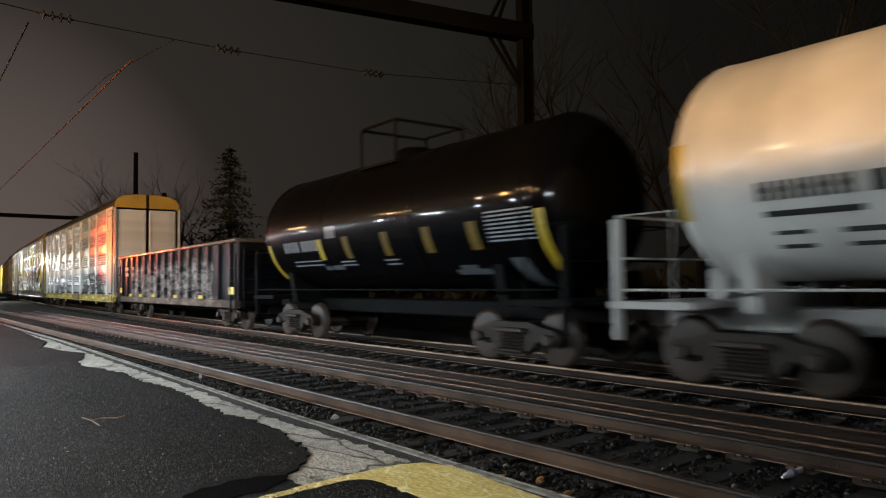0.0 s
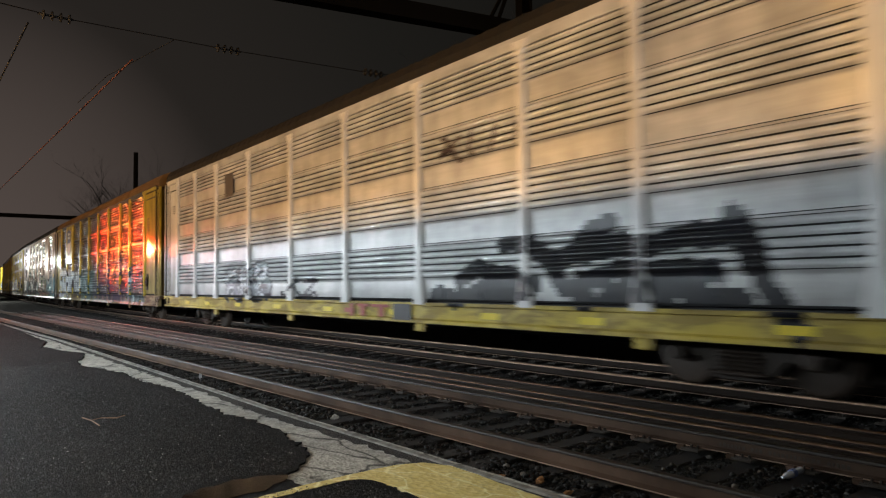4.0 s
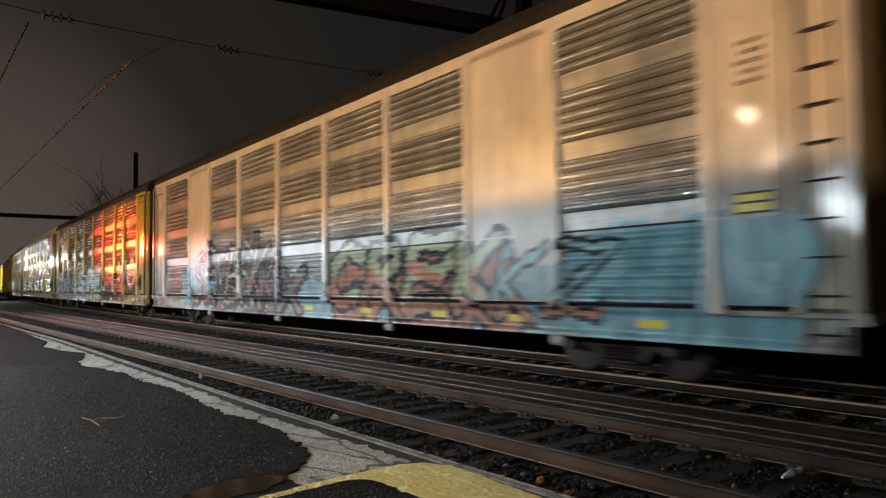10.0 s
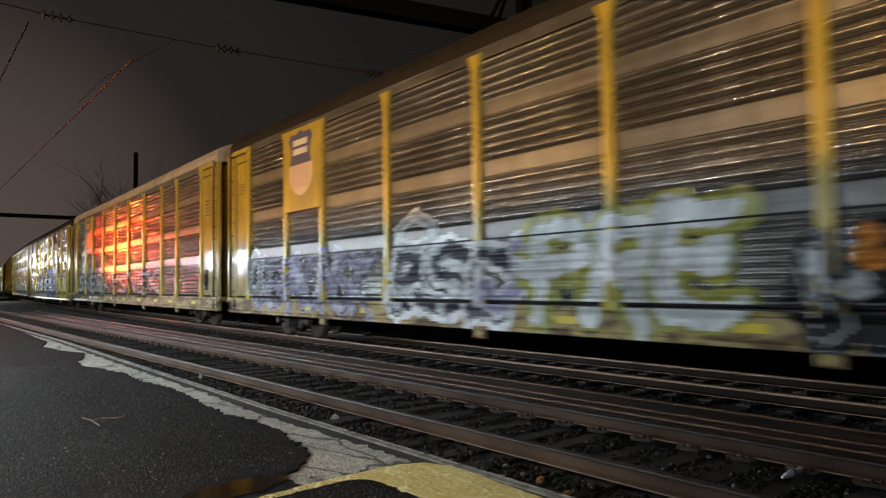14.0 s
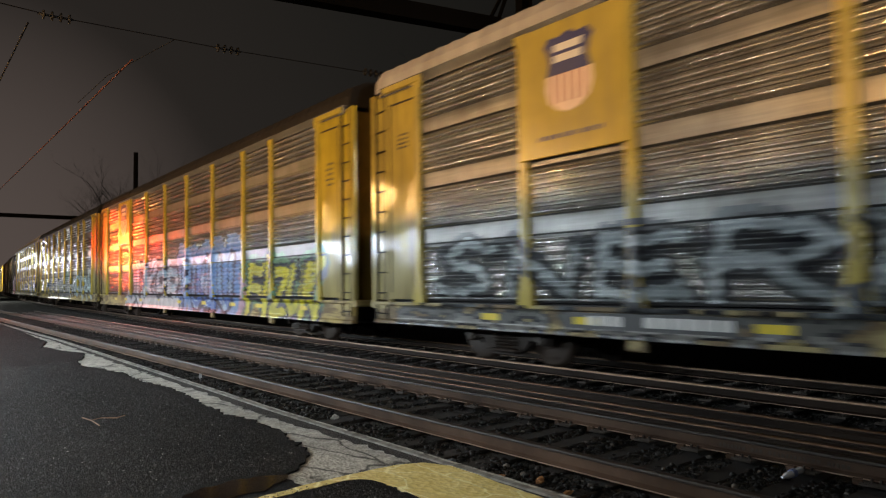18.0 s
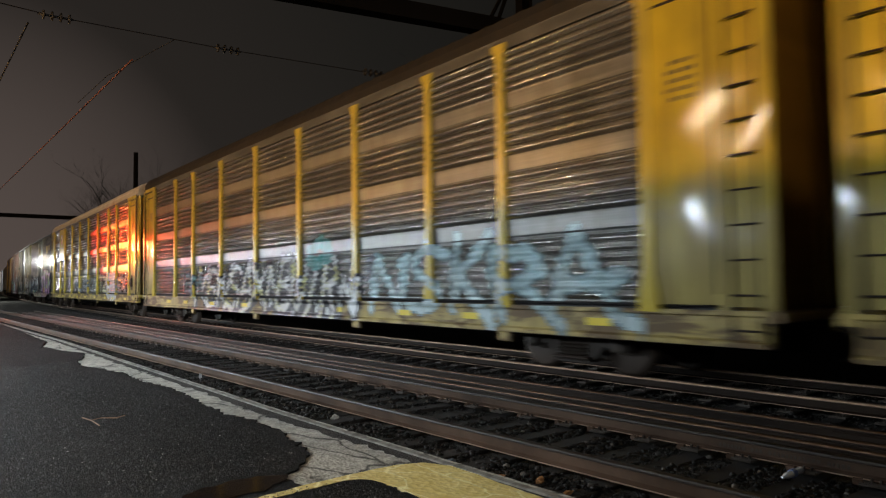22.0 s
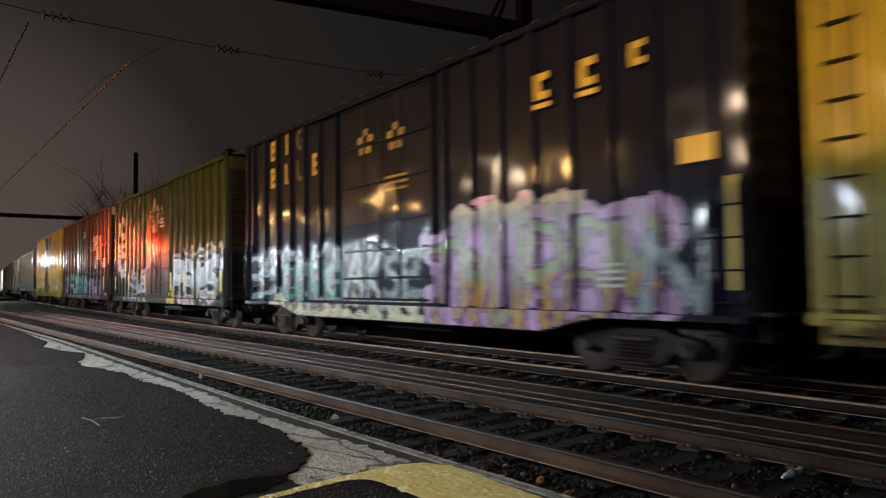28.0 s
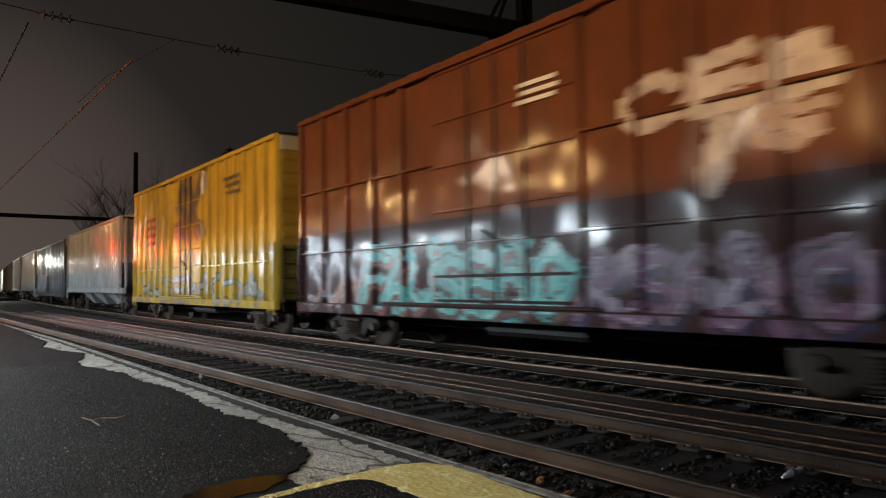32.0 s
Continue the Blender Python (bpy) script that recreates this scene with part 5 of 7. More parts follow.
def paint_set(tag, c_post, c_panel, c_sill, dirt=0.35, metal=0.5, rolled=0.38):
    """Materials of one carrier: posts, end panels, ribbed and smooth zinc, sill."""
    return (painted(tag + "_paint", c_post, 0.28, 0.0, dirt + 0.15, None, 0.5, (0.17, 0.145, 0.11), 0.12, 0.5, 0.24),
            # the pale last colour stands for white lamp light on the lower half
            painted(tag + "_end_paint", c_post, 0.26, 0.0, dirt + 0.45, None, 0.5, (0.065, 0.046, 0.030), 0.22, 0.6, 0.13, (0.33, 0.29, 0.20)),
            zinc(tag + "_zinc", tuple(min(0.85, x * 1.3) for x in c_panel), min(0.8, metal * 1.3), dirt + 0.1, -0.02, rolled),
            zinc(tag + "_smooth_zinc", tuple(x * (0.44 if rolled > 0.3 else 0.62) for x in c_panel), metal * 0.6, dirt + 0.25, 0.13 if rolled > 0.3 else 0.15, rolled),
            weathered_sill(tag + "_sill", c_sill, dirt))


ZINC = (0.50, 0.49, 0.465)
OLDZINC = (0.34, 0.33, 0.31)
ROOF_DARK = painted("roof_dark", (0.026, 0.025, 0.024), 0.5, 0.2, 0.4)
ROOF_TAN = painted("roof_light", (0.50, 0.47, 0.44), 0.5, 0.1, 0.35)
ROOF_RUST = painted("roof_rusty", (0.20, 0.12, 0.05), 0.55, 0.0, 0.75, None, 0.4, (0.10, 0.04, 0.02))
DOOR_WHITE = painted("door_white", (0.74, 0.76, 0.80), 0.45, 0, 0.25)
# dirty gold, darkened further for the shade in the gaps between cars
DOOR_GOLD = painted("door_gold", (0.22, 0.135, 0.025), 0.55, 0, 0.9, None, 0.4, (0.035, 0.024, 0.015), 0.2, 0.1)
CAP_GOLD = plain("yellow_end_cap_paint", (0.50, 0.31, 0.03), 0.5, 0, 0.2, 4)

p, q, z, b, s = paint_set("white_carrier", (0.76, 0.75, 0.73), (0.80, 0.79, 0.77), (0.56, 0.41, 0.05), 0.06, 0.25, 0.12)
ar3 = auto_carrier(37.0, 63.9, "white auto carrier with a yellow sill, black sprayed lettering", p, q, z, b, s, ROOF_DARK, DOOR_WHITE, CAP_GOLD, eave=5.36, low=0.66, brake=False, sheet_form=EVEN, foot=EVEN, bays=[2.95, 2.25, 2.95, 2.9, 2.9, 2.85, 2.75, 2.1, 2.0],
             marks=((RED_PAINT, lambda e: [(-2.4, -2.2, 0.74, 0.98), (-2.6, -1.9, 0.94, 1.0), (-1.65, -1.45, 0.74, 0.98), (-1.8, -1.3, 0.94, 1.0), (-1.15, -1.0, 0.72, 1.0), (-1.0, -0.75, 0.80, 0.9)]),
                    (BLACK_PAINT, lambda e: [(-3.4, -2.75, 0.70, 1.02)] + [(e[6] + 1.2, e[6] + 1.9, 4.2, 4.9)])))
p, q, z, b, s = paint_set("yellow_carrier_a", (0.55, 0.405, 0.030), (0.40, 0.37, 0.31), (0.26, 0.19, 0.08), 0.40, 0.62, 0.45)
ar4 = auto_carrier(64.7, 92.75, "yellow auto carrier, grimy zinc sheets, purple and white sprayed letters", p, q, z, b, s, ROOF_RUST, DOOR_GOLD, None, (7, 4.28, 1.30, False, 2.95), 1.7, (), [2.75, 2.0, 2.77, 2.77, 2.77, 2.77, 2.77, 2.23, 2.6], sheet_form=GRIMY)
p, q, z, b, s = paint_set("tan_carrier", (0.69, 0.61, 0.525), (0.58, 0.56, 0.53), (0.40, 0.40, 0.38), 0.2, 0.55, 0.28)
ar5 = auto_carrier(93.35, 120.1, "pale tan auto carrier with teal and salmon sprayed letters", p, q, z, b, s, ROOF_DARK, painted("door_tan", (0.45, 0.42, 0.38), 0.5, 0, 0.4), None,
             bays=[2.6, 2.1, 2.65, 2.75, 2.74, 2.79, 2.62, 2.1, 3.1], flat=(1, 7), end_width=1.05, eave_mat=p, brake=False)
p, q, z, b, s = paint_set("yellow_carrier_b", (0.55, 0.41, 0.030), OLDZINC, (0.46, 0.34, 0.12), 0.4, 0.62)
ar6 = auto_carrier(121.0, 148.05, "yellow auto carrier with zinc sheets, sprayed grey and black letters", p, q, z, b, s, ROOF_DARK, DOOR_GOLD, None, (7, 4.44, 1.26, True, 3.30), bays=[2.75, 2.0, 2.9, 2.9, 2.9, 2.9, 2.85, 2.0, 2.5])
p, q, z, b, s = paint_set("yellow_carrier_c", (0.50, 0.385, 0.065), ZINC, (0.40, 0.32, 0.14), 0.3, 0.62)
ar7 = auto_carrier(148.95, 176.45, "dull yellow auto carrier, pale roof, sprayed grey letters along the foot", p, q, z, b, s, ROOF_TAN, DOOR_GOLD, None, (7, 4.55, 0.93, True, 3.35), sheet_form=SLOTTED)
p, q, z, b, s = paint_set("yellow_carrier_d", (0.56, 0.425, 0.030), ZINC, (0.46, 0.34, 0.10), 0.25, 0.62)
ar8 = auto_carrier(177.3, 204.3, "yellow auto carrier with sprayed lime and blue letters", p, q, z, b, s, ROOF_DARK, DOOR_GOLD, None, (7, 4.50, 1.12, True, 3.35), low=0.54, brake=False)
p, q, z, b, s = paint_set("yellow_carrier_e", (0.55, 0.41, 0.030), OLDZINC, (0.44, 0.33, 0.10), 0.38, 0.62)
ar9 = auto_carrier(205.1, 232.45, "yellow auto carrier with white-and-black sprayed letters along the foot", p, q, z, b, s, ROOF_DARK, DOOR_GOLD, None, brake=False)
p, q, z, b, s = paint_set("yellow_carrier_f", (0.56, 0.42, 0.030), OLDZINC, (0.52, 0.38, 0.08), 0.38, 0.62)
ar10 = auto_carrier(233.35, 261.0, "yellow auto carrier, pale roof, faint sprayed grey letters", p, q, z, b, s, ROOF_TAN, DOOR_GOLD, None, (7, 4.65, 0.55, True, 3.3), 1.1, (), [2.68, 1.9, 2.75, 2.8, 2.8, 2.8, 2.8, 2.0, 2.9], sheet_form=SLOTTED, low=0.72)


bar_marks(ar5, -1.579, [(-12.55, -12.06, 2.20, 2.46)], BLACK_PAINT, "placard")
bar_marks(ar5, -1.584, [(-12.52, -12.09, 2.23, 2.32), (-12.52, -12.09, 2.35, 2.43)], REFLECT, "placard")
bar_marks(ar7, -1.570, [(5.6, 8.45, 0.74, 0.97)], BLACK_PAINT, "sill_panel")
bar_marks(ar7, -1.575, [(y, y + 0.16, 0.79, 0.93) for y in (5.7, 5.92, 6.14, 6.36, 6.58, 6.8, 7.35, 7.57, 7.8)], WHITE_PAINT)
DK, INK = (0.012, 0.012, 0.016), (0.03, 0.03, 0.045)
MILK, ICE, ASH = (0.80, 0.82, 0.84), (0.42, 0.56, 0.60), (0.34, 0.37, 0.38)
TEAL, SEA = (0.018, 0.078, 0.088), (0.17, 0.36, 0.41)
PLUM, ROSE = (0.026, 0.021, 0.050), (0.36, 0.165, 0.135)
NIGHT = (0.035, 0.033, 0.085)
# the white carrier: a black beast with spread claws, and a small grey piece
BEAST = [[[(0.0, 0.12), (0.10, 0.10), (0.22, 0.20), (0.32, 0.12), (0.40, 0.30)], [(0.12, 0.35), (0.20, 0.48), (0.30, 0.42), (0.38, 0.30)], [(0.30, 0.80), (0.40, 0.78), (0.46, 0.55), (0.48, 0.25), (0.55, 0.10)],
          [(0.48, 0.50), (0.56, 0.85), (0.62, 0.95)], [(0.52, 0.62), (0.66, 0.70), (0.80, 0.72), (0.88, 0.80)], [(0.55, 0.35), (0.70, 0.42), (0.86, 0.40)], [(0.60, 0.15), (0.76, 0.22), (0.90, 0.12)], [(0.90, 0.95), (0.93, 0.55), (0.95, 0.15), (1.0, -0.15)]]]
spray(ar3, -4.2, -10.8, 0.95, 2.50, BEAST, DK, DK, None, None, None, None, 0.10, 0.05, 3, 0.0, 1.15, 0.0, 0.2, 0.0)
spray(ar3, 6.9, 3.4, 1.10, 2.0, "RMB", ASH, DK, (0.20, 0.20, 0.22), MILK, DK, None, 0.16, 0.05, 4)
spray(ar3, -4.4, -6.8, 3.70, 4.1, "XIII", (0.05, 0.03, 0.03), (0.05, 0.03, 0.03), None, None, None, None, 0.10, 0.02, 76, 0.4)
spray(ar3, 2.6, 0.6, 1.12, 1.6, "XZ", DK, DK, None, None, None, None, 0.08, 0.02, 74)
# fat white letters over a yellow cloud, then purple claws edged in pink, teal at both ends
spray(ar4, 12.4, 7.7, 0.70, 2.70, "SERM", MILK, DK, MILK, None, None, (0.58, 0.41, 0.035), 0.30, 0.10, 5, 0.2, 1.12, 0.0, 0.20, 0.2)
spray(ar4, 7.8, 4.0, 1.08, 2.36, "NIKU", (0.66, 0.70, 0.74), (0.045, 0.03, 0.03), (0.60, 0.64, 0.68), MILK, (0.07, 0.05, 0.05), None, 0.22, 0.06, 6, 0.3, 1.3)
spray(ar4, 3.6, -0.2, 0.70, 2.35, "WAVA", TEAL, (0.012, 0.04, 0.045), (0.02, 0.08, 0.09), ICE, None, TEAL, 0.20, 0.05, 69, 0.2, 1.3, 0.5)
spray(ar4, -0.2, -4.8, 0.95, 2.75, "NAEB", ROSE, PLUM, NIGHT, None, None, PLUM, 0.11, 0.16, 7, 0.4, 1.3, 0.52, 0.20)
spray(ar4, -4.5, -8.6, 0.95, 3.05, "KXS", ROSE, PLUM, NIGHT, None, None, PLUM, 0.10, 0.18, 8, 0.4, 1.2, 0.52, 0.22)
spray(ar4, -3.0, -4.1, 2.7, 3.75, "A", PLUM, ROSE, None, None, None, None, 0.34, 0.05, 9)
spray(ar4, -5.8, -7.0, 2.7, 3.75, "A", PLUM, ROSE, None, None, None, None, 0.34, 0.05, 19)
spray(ar4, -7.3, -8.5, 2.2, 2.65, "A", (0.42, 0.50, 0.52), (0.42, 0.50, 0.52), None, None, None, None, 0.4, 0.02, 29, 0.0, 0.9)
spray(ar4, -8.7, -11.4, 0.68, 2.1, "AWA", TEAL, (0.012, 0.04, 0.045), TEAL, ICE, None, TEAL, 0.20, 0.05, 70, 0.3, 1.3)
spray(ar4, -0.4, -5.2, 0.60, 1.0, "UUUU", (0.36, 0.165, 0.14), (0.22, 0.34, 0.38), (0.33, 0.15, 0.12), None, DK, (0.03, 0.022, 0.04), 0.28, 0.022, 71, 0.8, 1.2, 0.4, 0.10)
spray(ar4, -7.1, -8.8, 0.60, 1.0, "UU", ROSE, (0.30, 0.42, 0.46), (0.40, 0.18, 0.17), None, DK, None, 0.36, 0.03, 72)
# pale green letters with salmon feet on a sea-green ground
spray(ar5, 9.4, 6.4, 0.72, 1.75, "OO", SEA, SEA, None, (0.30, 0.48, 0.52), None, SEA, 0.30, 0.02, 68)
spray(ar5, -9.4, -12.6, 0.70, 2.0, "OS", SEA, SEA, (0.20, 0.40, 0.44), (0.24, 0.42, 0.46), None, SEA, 0.40, 0.02, 63, 0.0, 1.3, 0.0, 0.16)
spray(ar5, 0.2, -9.2, 0.68, 1.45, "OSOSOS", (0.26, 0.38, 0.40), (0.26, 0.38, 0.40), None, (0.36, 0.48, 0.50), None, (0.28, 0.40, 0.42), 0.34, 0.02, 66, 0.0, 1.5, 0.0, 0.12)
spray(ar5, -1.8, -8.0, 0.86, 2.40, "CREK", (0.46, 0.47, 0.28), DK, (0.52, 0.24, 0.15), None, (0.46, 0.20, 0.12), None, 0.15, 0.10, 10, 0.45, 1.15, 0.36, 0.2, 0.5, (0.25, 0.42))
spray(ar5, -7.6, -10.2, 0.80, 2.1, "KZ", (0.30, 0.46, 0.48), DK, (0.48, 0.22, 0.14), None, None, None, 0.07, 0.06, 12, 0.6, 1.2, 0.38)
spray(ar5, 8.0, 1.0, 0.74, 2.75, "SEMESKA", (0.38, 0.42, 0.34), DK, (0.52, 0.31, 0.23), (0.52, 0.54, 0.44), DK, (0.022, 0.024, 0.027), 0.085, 0.075, 11, 0.5, 1.3, 0.50, 0.13, 0.8)
spray(ar5, 2.4, -0.4, 0.74, 2.0, "MX", (0.16, 0.13, 0.14), DK, (0.42, 0.22, 0.17), None, DK, None, 0.12, 0.07, 18, 0.3, 1.3)
# grey tag, a black block with orange ends, a bubble throw-up, a crowded lilac piece
spray(ar6, -7.6, -11.4, 1.30, 2.75, "NG", ASH, (0.20, 0.22, 0.22), (0.26, 0.28, 0.29), None, None, None, 0.10, 0.02, 13, 0.3, 1.1, 0.3)
spray(ar6, -4.0, -8.9, 0.66, 1.90, "WKAYU", DK, DK, None, (0.50, 0.53, 0.54), DK, DK, 0.20, 0.05, 14, 0.1, 1.2, 0.0, 0.10)
spray(ar6, -4.2, -5.0, 1.62, 1.92, "I", (0.62, 0.23, 0.04), (0.62, 0.23, 0.04), None, None, None, None, 0.5, 0.02, 64)
spray(ar6, -8.2, -9.2, 0.68, 1.85, "A", (0.62, 0.23, 0.04), DK, None, None, None, None, 0.20, 0.05, 65, 0.2, 1.0)
spray(ar6, 4.4, 0.6, 0.78, 2.15, "BSD", INK, MILK, (0.05, 0.05, 0.07), (0.50, 0.54, 0.56), None, None, 0.20, 0.11, 15, 0.2, 1.2, 0.3)
spray(ar6, 4.3, 2.8, 2.05, 2.85, "O", (0.30, 0.33, 0.34), (0.60, 0.64, 0.65), None, None, None, None, 0.10, 0.06, 16)
spray(ar6, 1.5, 0.4, 1.0, 2.2, "J", (0.34, 0.32, 0.48), (0.60, 0.60, 0.66), None, None, None, None, 0.22, 0.07, 21)
spray(ar6, 0.3, -3.2, 0.78, 2.40, "PRE", (0.62, 0.66, 0.66), (0.32, 0.31, 0.06), (0.60, 0.64, 0.64), MILK, None, (0.34, 0.34, 0.07), 0.24, 0.05, 22, 0.2, 1.2, 0.3, 0.12)
spray(ar6, 11.4, 5.2, 0.78, 2.25, "SERMONSK", (0.07, 0.075, 0.09), (0.40, 0.38, 0.52), (0.12, 0.12, 0.15), (0.50, 0.50, 0.60), INK, None, 0.13, 0.045, 17, 0.4, 1.35, 0.4)
spray(ar6, 12.0, 10.9, 1.05, 2.55, "O", (0.24, 0.26, 0.27), (0.66, 0.72, 0.74), None, None, None, None, 0.22, 0.06, 49, 0.1, 1.0)
# long grey letters on black
spray(ar7, 11.6, -6.6, 1.12, 2.12, "SNERKYSNEK", (0.36, 0.40, 0.41), (0.035, 0.038, 0.042), (0.26, 0.29, 0.30), (0.52, 0.56, 0.57), DK, (0.06, 0.065, 0.07), 0.13, 0.05, 23, 0.2, 1.15, 0.4, 0.12)
spray(ar7, 12.9, 4.2, 0.66, 0.98, "OXOXOX", (0.10, 0.10, 0.09), DK, (0.20, 0.19, 0.17), None, None, None, 0.25, 0.04, 24)
# lime, blue and white pieces down to the sill
spray(ar8, -5.8, -7.2, 0.56, 1.5, "O", (0.46, 0.25, 0.30), (0.46, 0.25, 0.30), None, None, None, (0.44, 0.26, 0.30), 0.3, 0.03, 25)
spray(ar8, -7.2, -11.9, 0.56, 2.10, "FIZUK", (0.60, 0.54, 0.02), (0.02, 0.018, 0.035), (0.62, 0.55, 0.02), None, (0.02, 0.02, 0.03), (0.13, 0.26, 0.13), 0.24, 0.09, 26, 0.5, 1.2, 0.4, 0.22, 0.9)
spray(ar8, -0.6, -6.0, 0.55, 2.30, "PULU", (0.20, 0.34, 0.56), (0.02, 0.02, 0.05), (0.08, 0.16, 0.42), (0.40, 0.54, 0.66), INK, (0.16, 0.28, 0.52), 0.17, 0.10, 27, 0.1, 1.1, 0.4, 0.62)
spray(ar8, 7.4, -0.4, 0.62, 2.25, "JUKER", (0.30, 0.42, 0.50), (0.015, 0.015, 0.025), (0.60, 0.60, 0.62), (0.50, 0.60, 0.64), (0.05, 0.035, 0.03), (0.34, 0.44, 0.50), 0.16, 0.10, 28, 0.3, 1.3, 0.5)
spray(ar8, 4.6, -0.2, 0.52, 0.86, "OOOO", (0.66, 0.60, 0.58), (0.62, 0.56, 0.56), None, None, None, (0.62, 0.56, 0.55), 0.36, 0.02, 30, 0.0, 1.4, 0.0, 0.1)
# icy letters, zigzags in black and white with pale yellow dots
spray(ar9, -4.9, -8.9, 0.82, 2.30, "NSK", (0.46, 0.62, 0.66), (0.16, 0.24, 0.26), (0.52, 0.64, 0.66), None, None, None, 0.11, 0.03, 31, 0.3, 1.25, 0.4)
spray(ar9, -8.8, -11.4, 0.84, 2.20, "RA", (0.44, 0.60, 0.64), (0.16, 0.24, 0.26), (0.50, 0.62, 0.64), None, None, None, 0.12, 0.03, 32, -0.4, 1.3, 0.4)
spray(ar9, 0.6, -4.4, 0.70, 1.60, "XWAZN", (0.62, 0.64, 0.62), DK, (0.56, 0.58, 0.57), MILK, DK, None, 0.14, 0.06, 33, 0.5, 1.3)
spray(ar9, 6.6, -0.3, 0.66, 2.20, "MEWSAXN", (0.60, 0.60, 0.60), DK, (0.62, 0.60, 0.58), (0.52, 0.50, 0.20), DK, None, 0.13, 0.08, 34, 0.5, 1.35, 0.4, 0.2, 0.9)
spray(ar9, -0.1, -3.4, 0.66, 2.25, "BUTR", (0.62, 0.62, 0.62), DK, (0.62, 0.60, 0.58), (0.52, 0.50, 0.20), DK, None, 0.15, 0.09, 35, 0.5, 1.35, 0.4, 0.2, 0.9)
spray(ar9, -1.9, -3.0, 1.9, 2.45, "O", (0.04, 0.20, 0.19), (0.04, 0.20, 0.19), None, None, None, None, 0.3, 0.05, 36)
spray(ar9, 8.0, 6.2, 1.14, 1.85, "EM", (0.07, 0.16, 0.16), DK, None, None, None, None, 0.14, 0.04, 37)
# faint grey letters and a pale yellow pair
spray(ar10, -4.7, -7.0, 1.14, 2.05, "TZ", (0.42, 0.44, 0.22), (0.10, 0.11, 0.11), None, None, DK, None, 0.12, 0.02, 38)
spray(ar10, -7.1, -9.2, 0.80, 2.15, "SOE", (0.56, 0.60, 0.62), (0.40, 0.43, 0.45), None, MILK, None, (0.46, 0.50, 0.52), 0.24, 0.03, 39, 0.1, 1.3, 0.3, 0.1)
spray(ar10, 3.0, -4.4, 1.14, 1.85, "MURKE", (0.16, 0.19, 0.19), (0.05, 0.06, 0.06), None, (0.26, 0.30, 0.31), None, None, 0.11, 0.03, 40)
spray(ar10, -9.3, -11.4, 1.14, 1.95, "EX", (0.08, 0.13, 0.13), (0.16, 0.22, 0.22), None, None, None, None, 0.10, 0.03, 41)


# ---- boxcars ----
def boxcar(front, rear, label, side, door_at, ribs_n, end_mat, trim, top=5.58, belly=None, bands=(), marks=(), sill=None, shift=0.0):
    car, s0, half = start_car("boxcar", label, front, rear)
    CARS.append((car, s0))
    body = Geo().box(-1.435, 1.435, -half + 0.10, half - 0.10, 0.95, top, 0.03)
    child("body", body.done("body", side, False, (0, 0)), car)
    z0 = 0.90 if belly else 0.76
    d0, d1 = door_at
    SIDES[car.name] = dict(carrier=False, posts=[], low=belly[2] if belly else z0, belly=belly, bow=z0, top=top - 0.1, door=(d0 + 0.05, d1 - 0.05), half=half)
    for out in (-1, 1):
        ring = [(-half + 0.05, z0), (-half + 0.05, 0.98), (half - 0.05, 0.98), (half - 0.05, z0)]
        if belly:
            a, b, zb = belly
            ring += [(b + 1.1, z0), (b, zb), (a, zb), (a - 1.1, z0)]
        x0, x1 = sorted((out * 1.42, out * 1.56))
        child("side_sill", Geo().prism(ring, 0, x0, x1).done("side_sill", sill or side, False, (0, 0)), car)
        child("top_rail", Geo().box(*sorted((out * 1.42, out * 1.55)), -half + 0.06, half - 0.06, top - 0.10, top + 0.03, 0.02).done("top_rail", side, False, (0, 0)), car)
        # upright ribs left and right of the door
        pitch = 0.86
        for a, b in ((-half + 0.12, d0), (d1, half - 0.12)):
            n = max(1, round((b - a) / (ribs_n or pitch)))
            for i in range(n + 1):
                y = min(b, a + (b - a) * (i + shift) / n)
                w = 0.085
                if out < 0:
                    SIDES[car.name]["posts"].append(y)
                ring = [(out * 1.42, y - w), (out * 1.525, y - w * 0.8), (out * 1.525, y + w * 0.8), (out * 1.42, y + w)]
                child("side_post", Geo().prism(ring, 2, 0.98, top - 0.10).done("side_post", side, False, (0, 0)), car)
            for zb in bands:
                child("band", Geo().box(*sorted((out * 1.44, out * 1.51)), a, b, zb - 0.03, zb + 0.03, 0.012).done("band", side, False, (0, 0)), car)
        # plug door with its bars and lock rods
        w = d1 - d0
        door = child("door", Geo().box(*sorted((out * 1.44, out * 1.53)), d0 + 0.05, d1 - 0.05, 1.06, top - 0.16, 0.02).done("door", side, False, (0, 0)), car)
        for zb in (1.10, 1.55, 2.15, 2.75, 3.6, 4.45, top - 0.2):
            child("door_bar", Geo().box(*sorted((out * 1.53, out * 1.565)), d0 + 0.06, d1 - 0.06, zb - 0.025, zb + 0.025, 0.01).done("door_bar", side, False, (0, 0)), door)
        for yb in (d0 + w * 0.3, d0 + w * 0.5, d0 + w * 0.7):
            child("lock_rod", Geo().tube([(out * 1.575, yb, 1.1), (out * 1.575, yb, top - 0.22)], 0.02, 6).done("lock_rod", DARK), door)
        child("door_handle", Geo().tube([(out * 1.60, d0 + w * 0.4, 2.0), (out * 1.60, d0 + w * 0.6, 2.35)], 0.022, 6).done("door_handle", DARK), door)
        for zr in (1.02, top - 0.12):
            child("door_rail", Geo().box(*sorted((out * 1.53, out * 1.60)), d0 - 0.4, d1 + 1.8 if d1 + 1.8 < half - 0.3 else half - 0.3, zr - 0.03, zr + 0.03, 0.01).done("door_rail", side, False, (0, 0)), car)
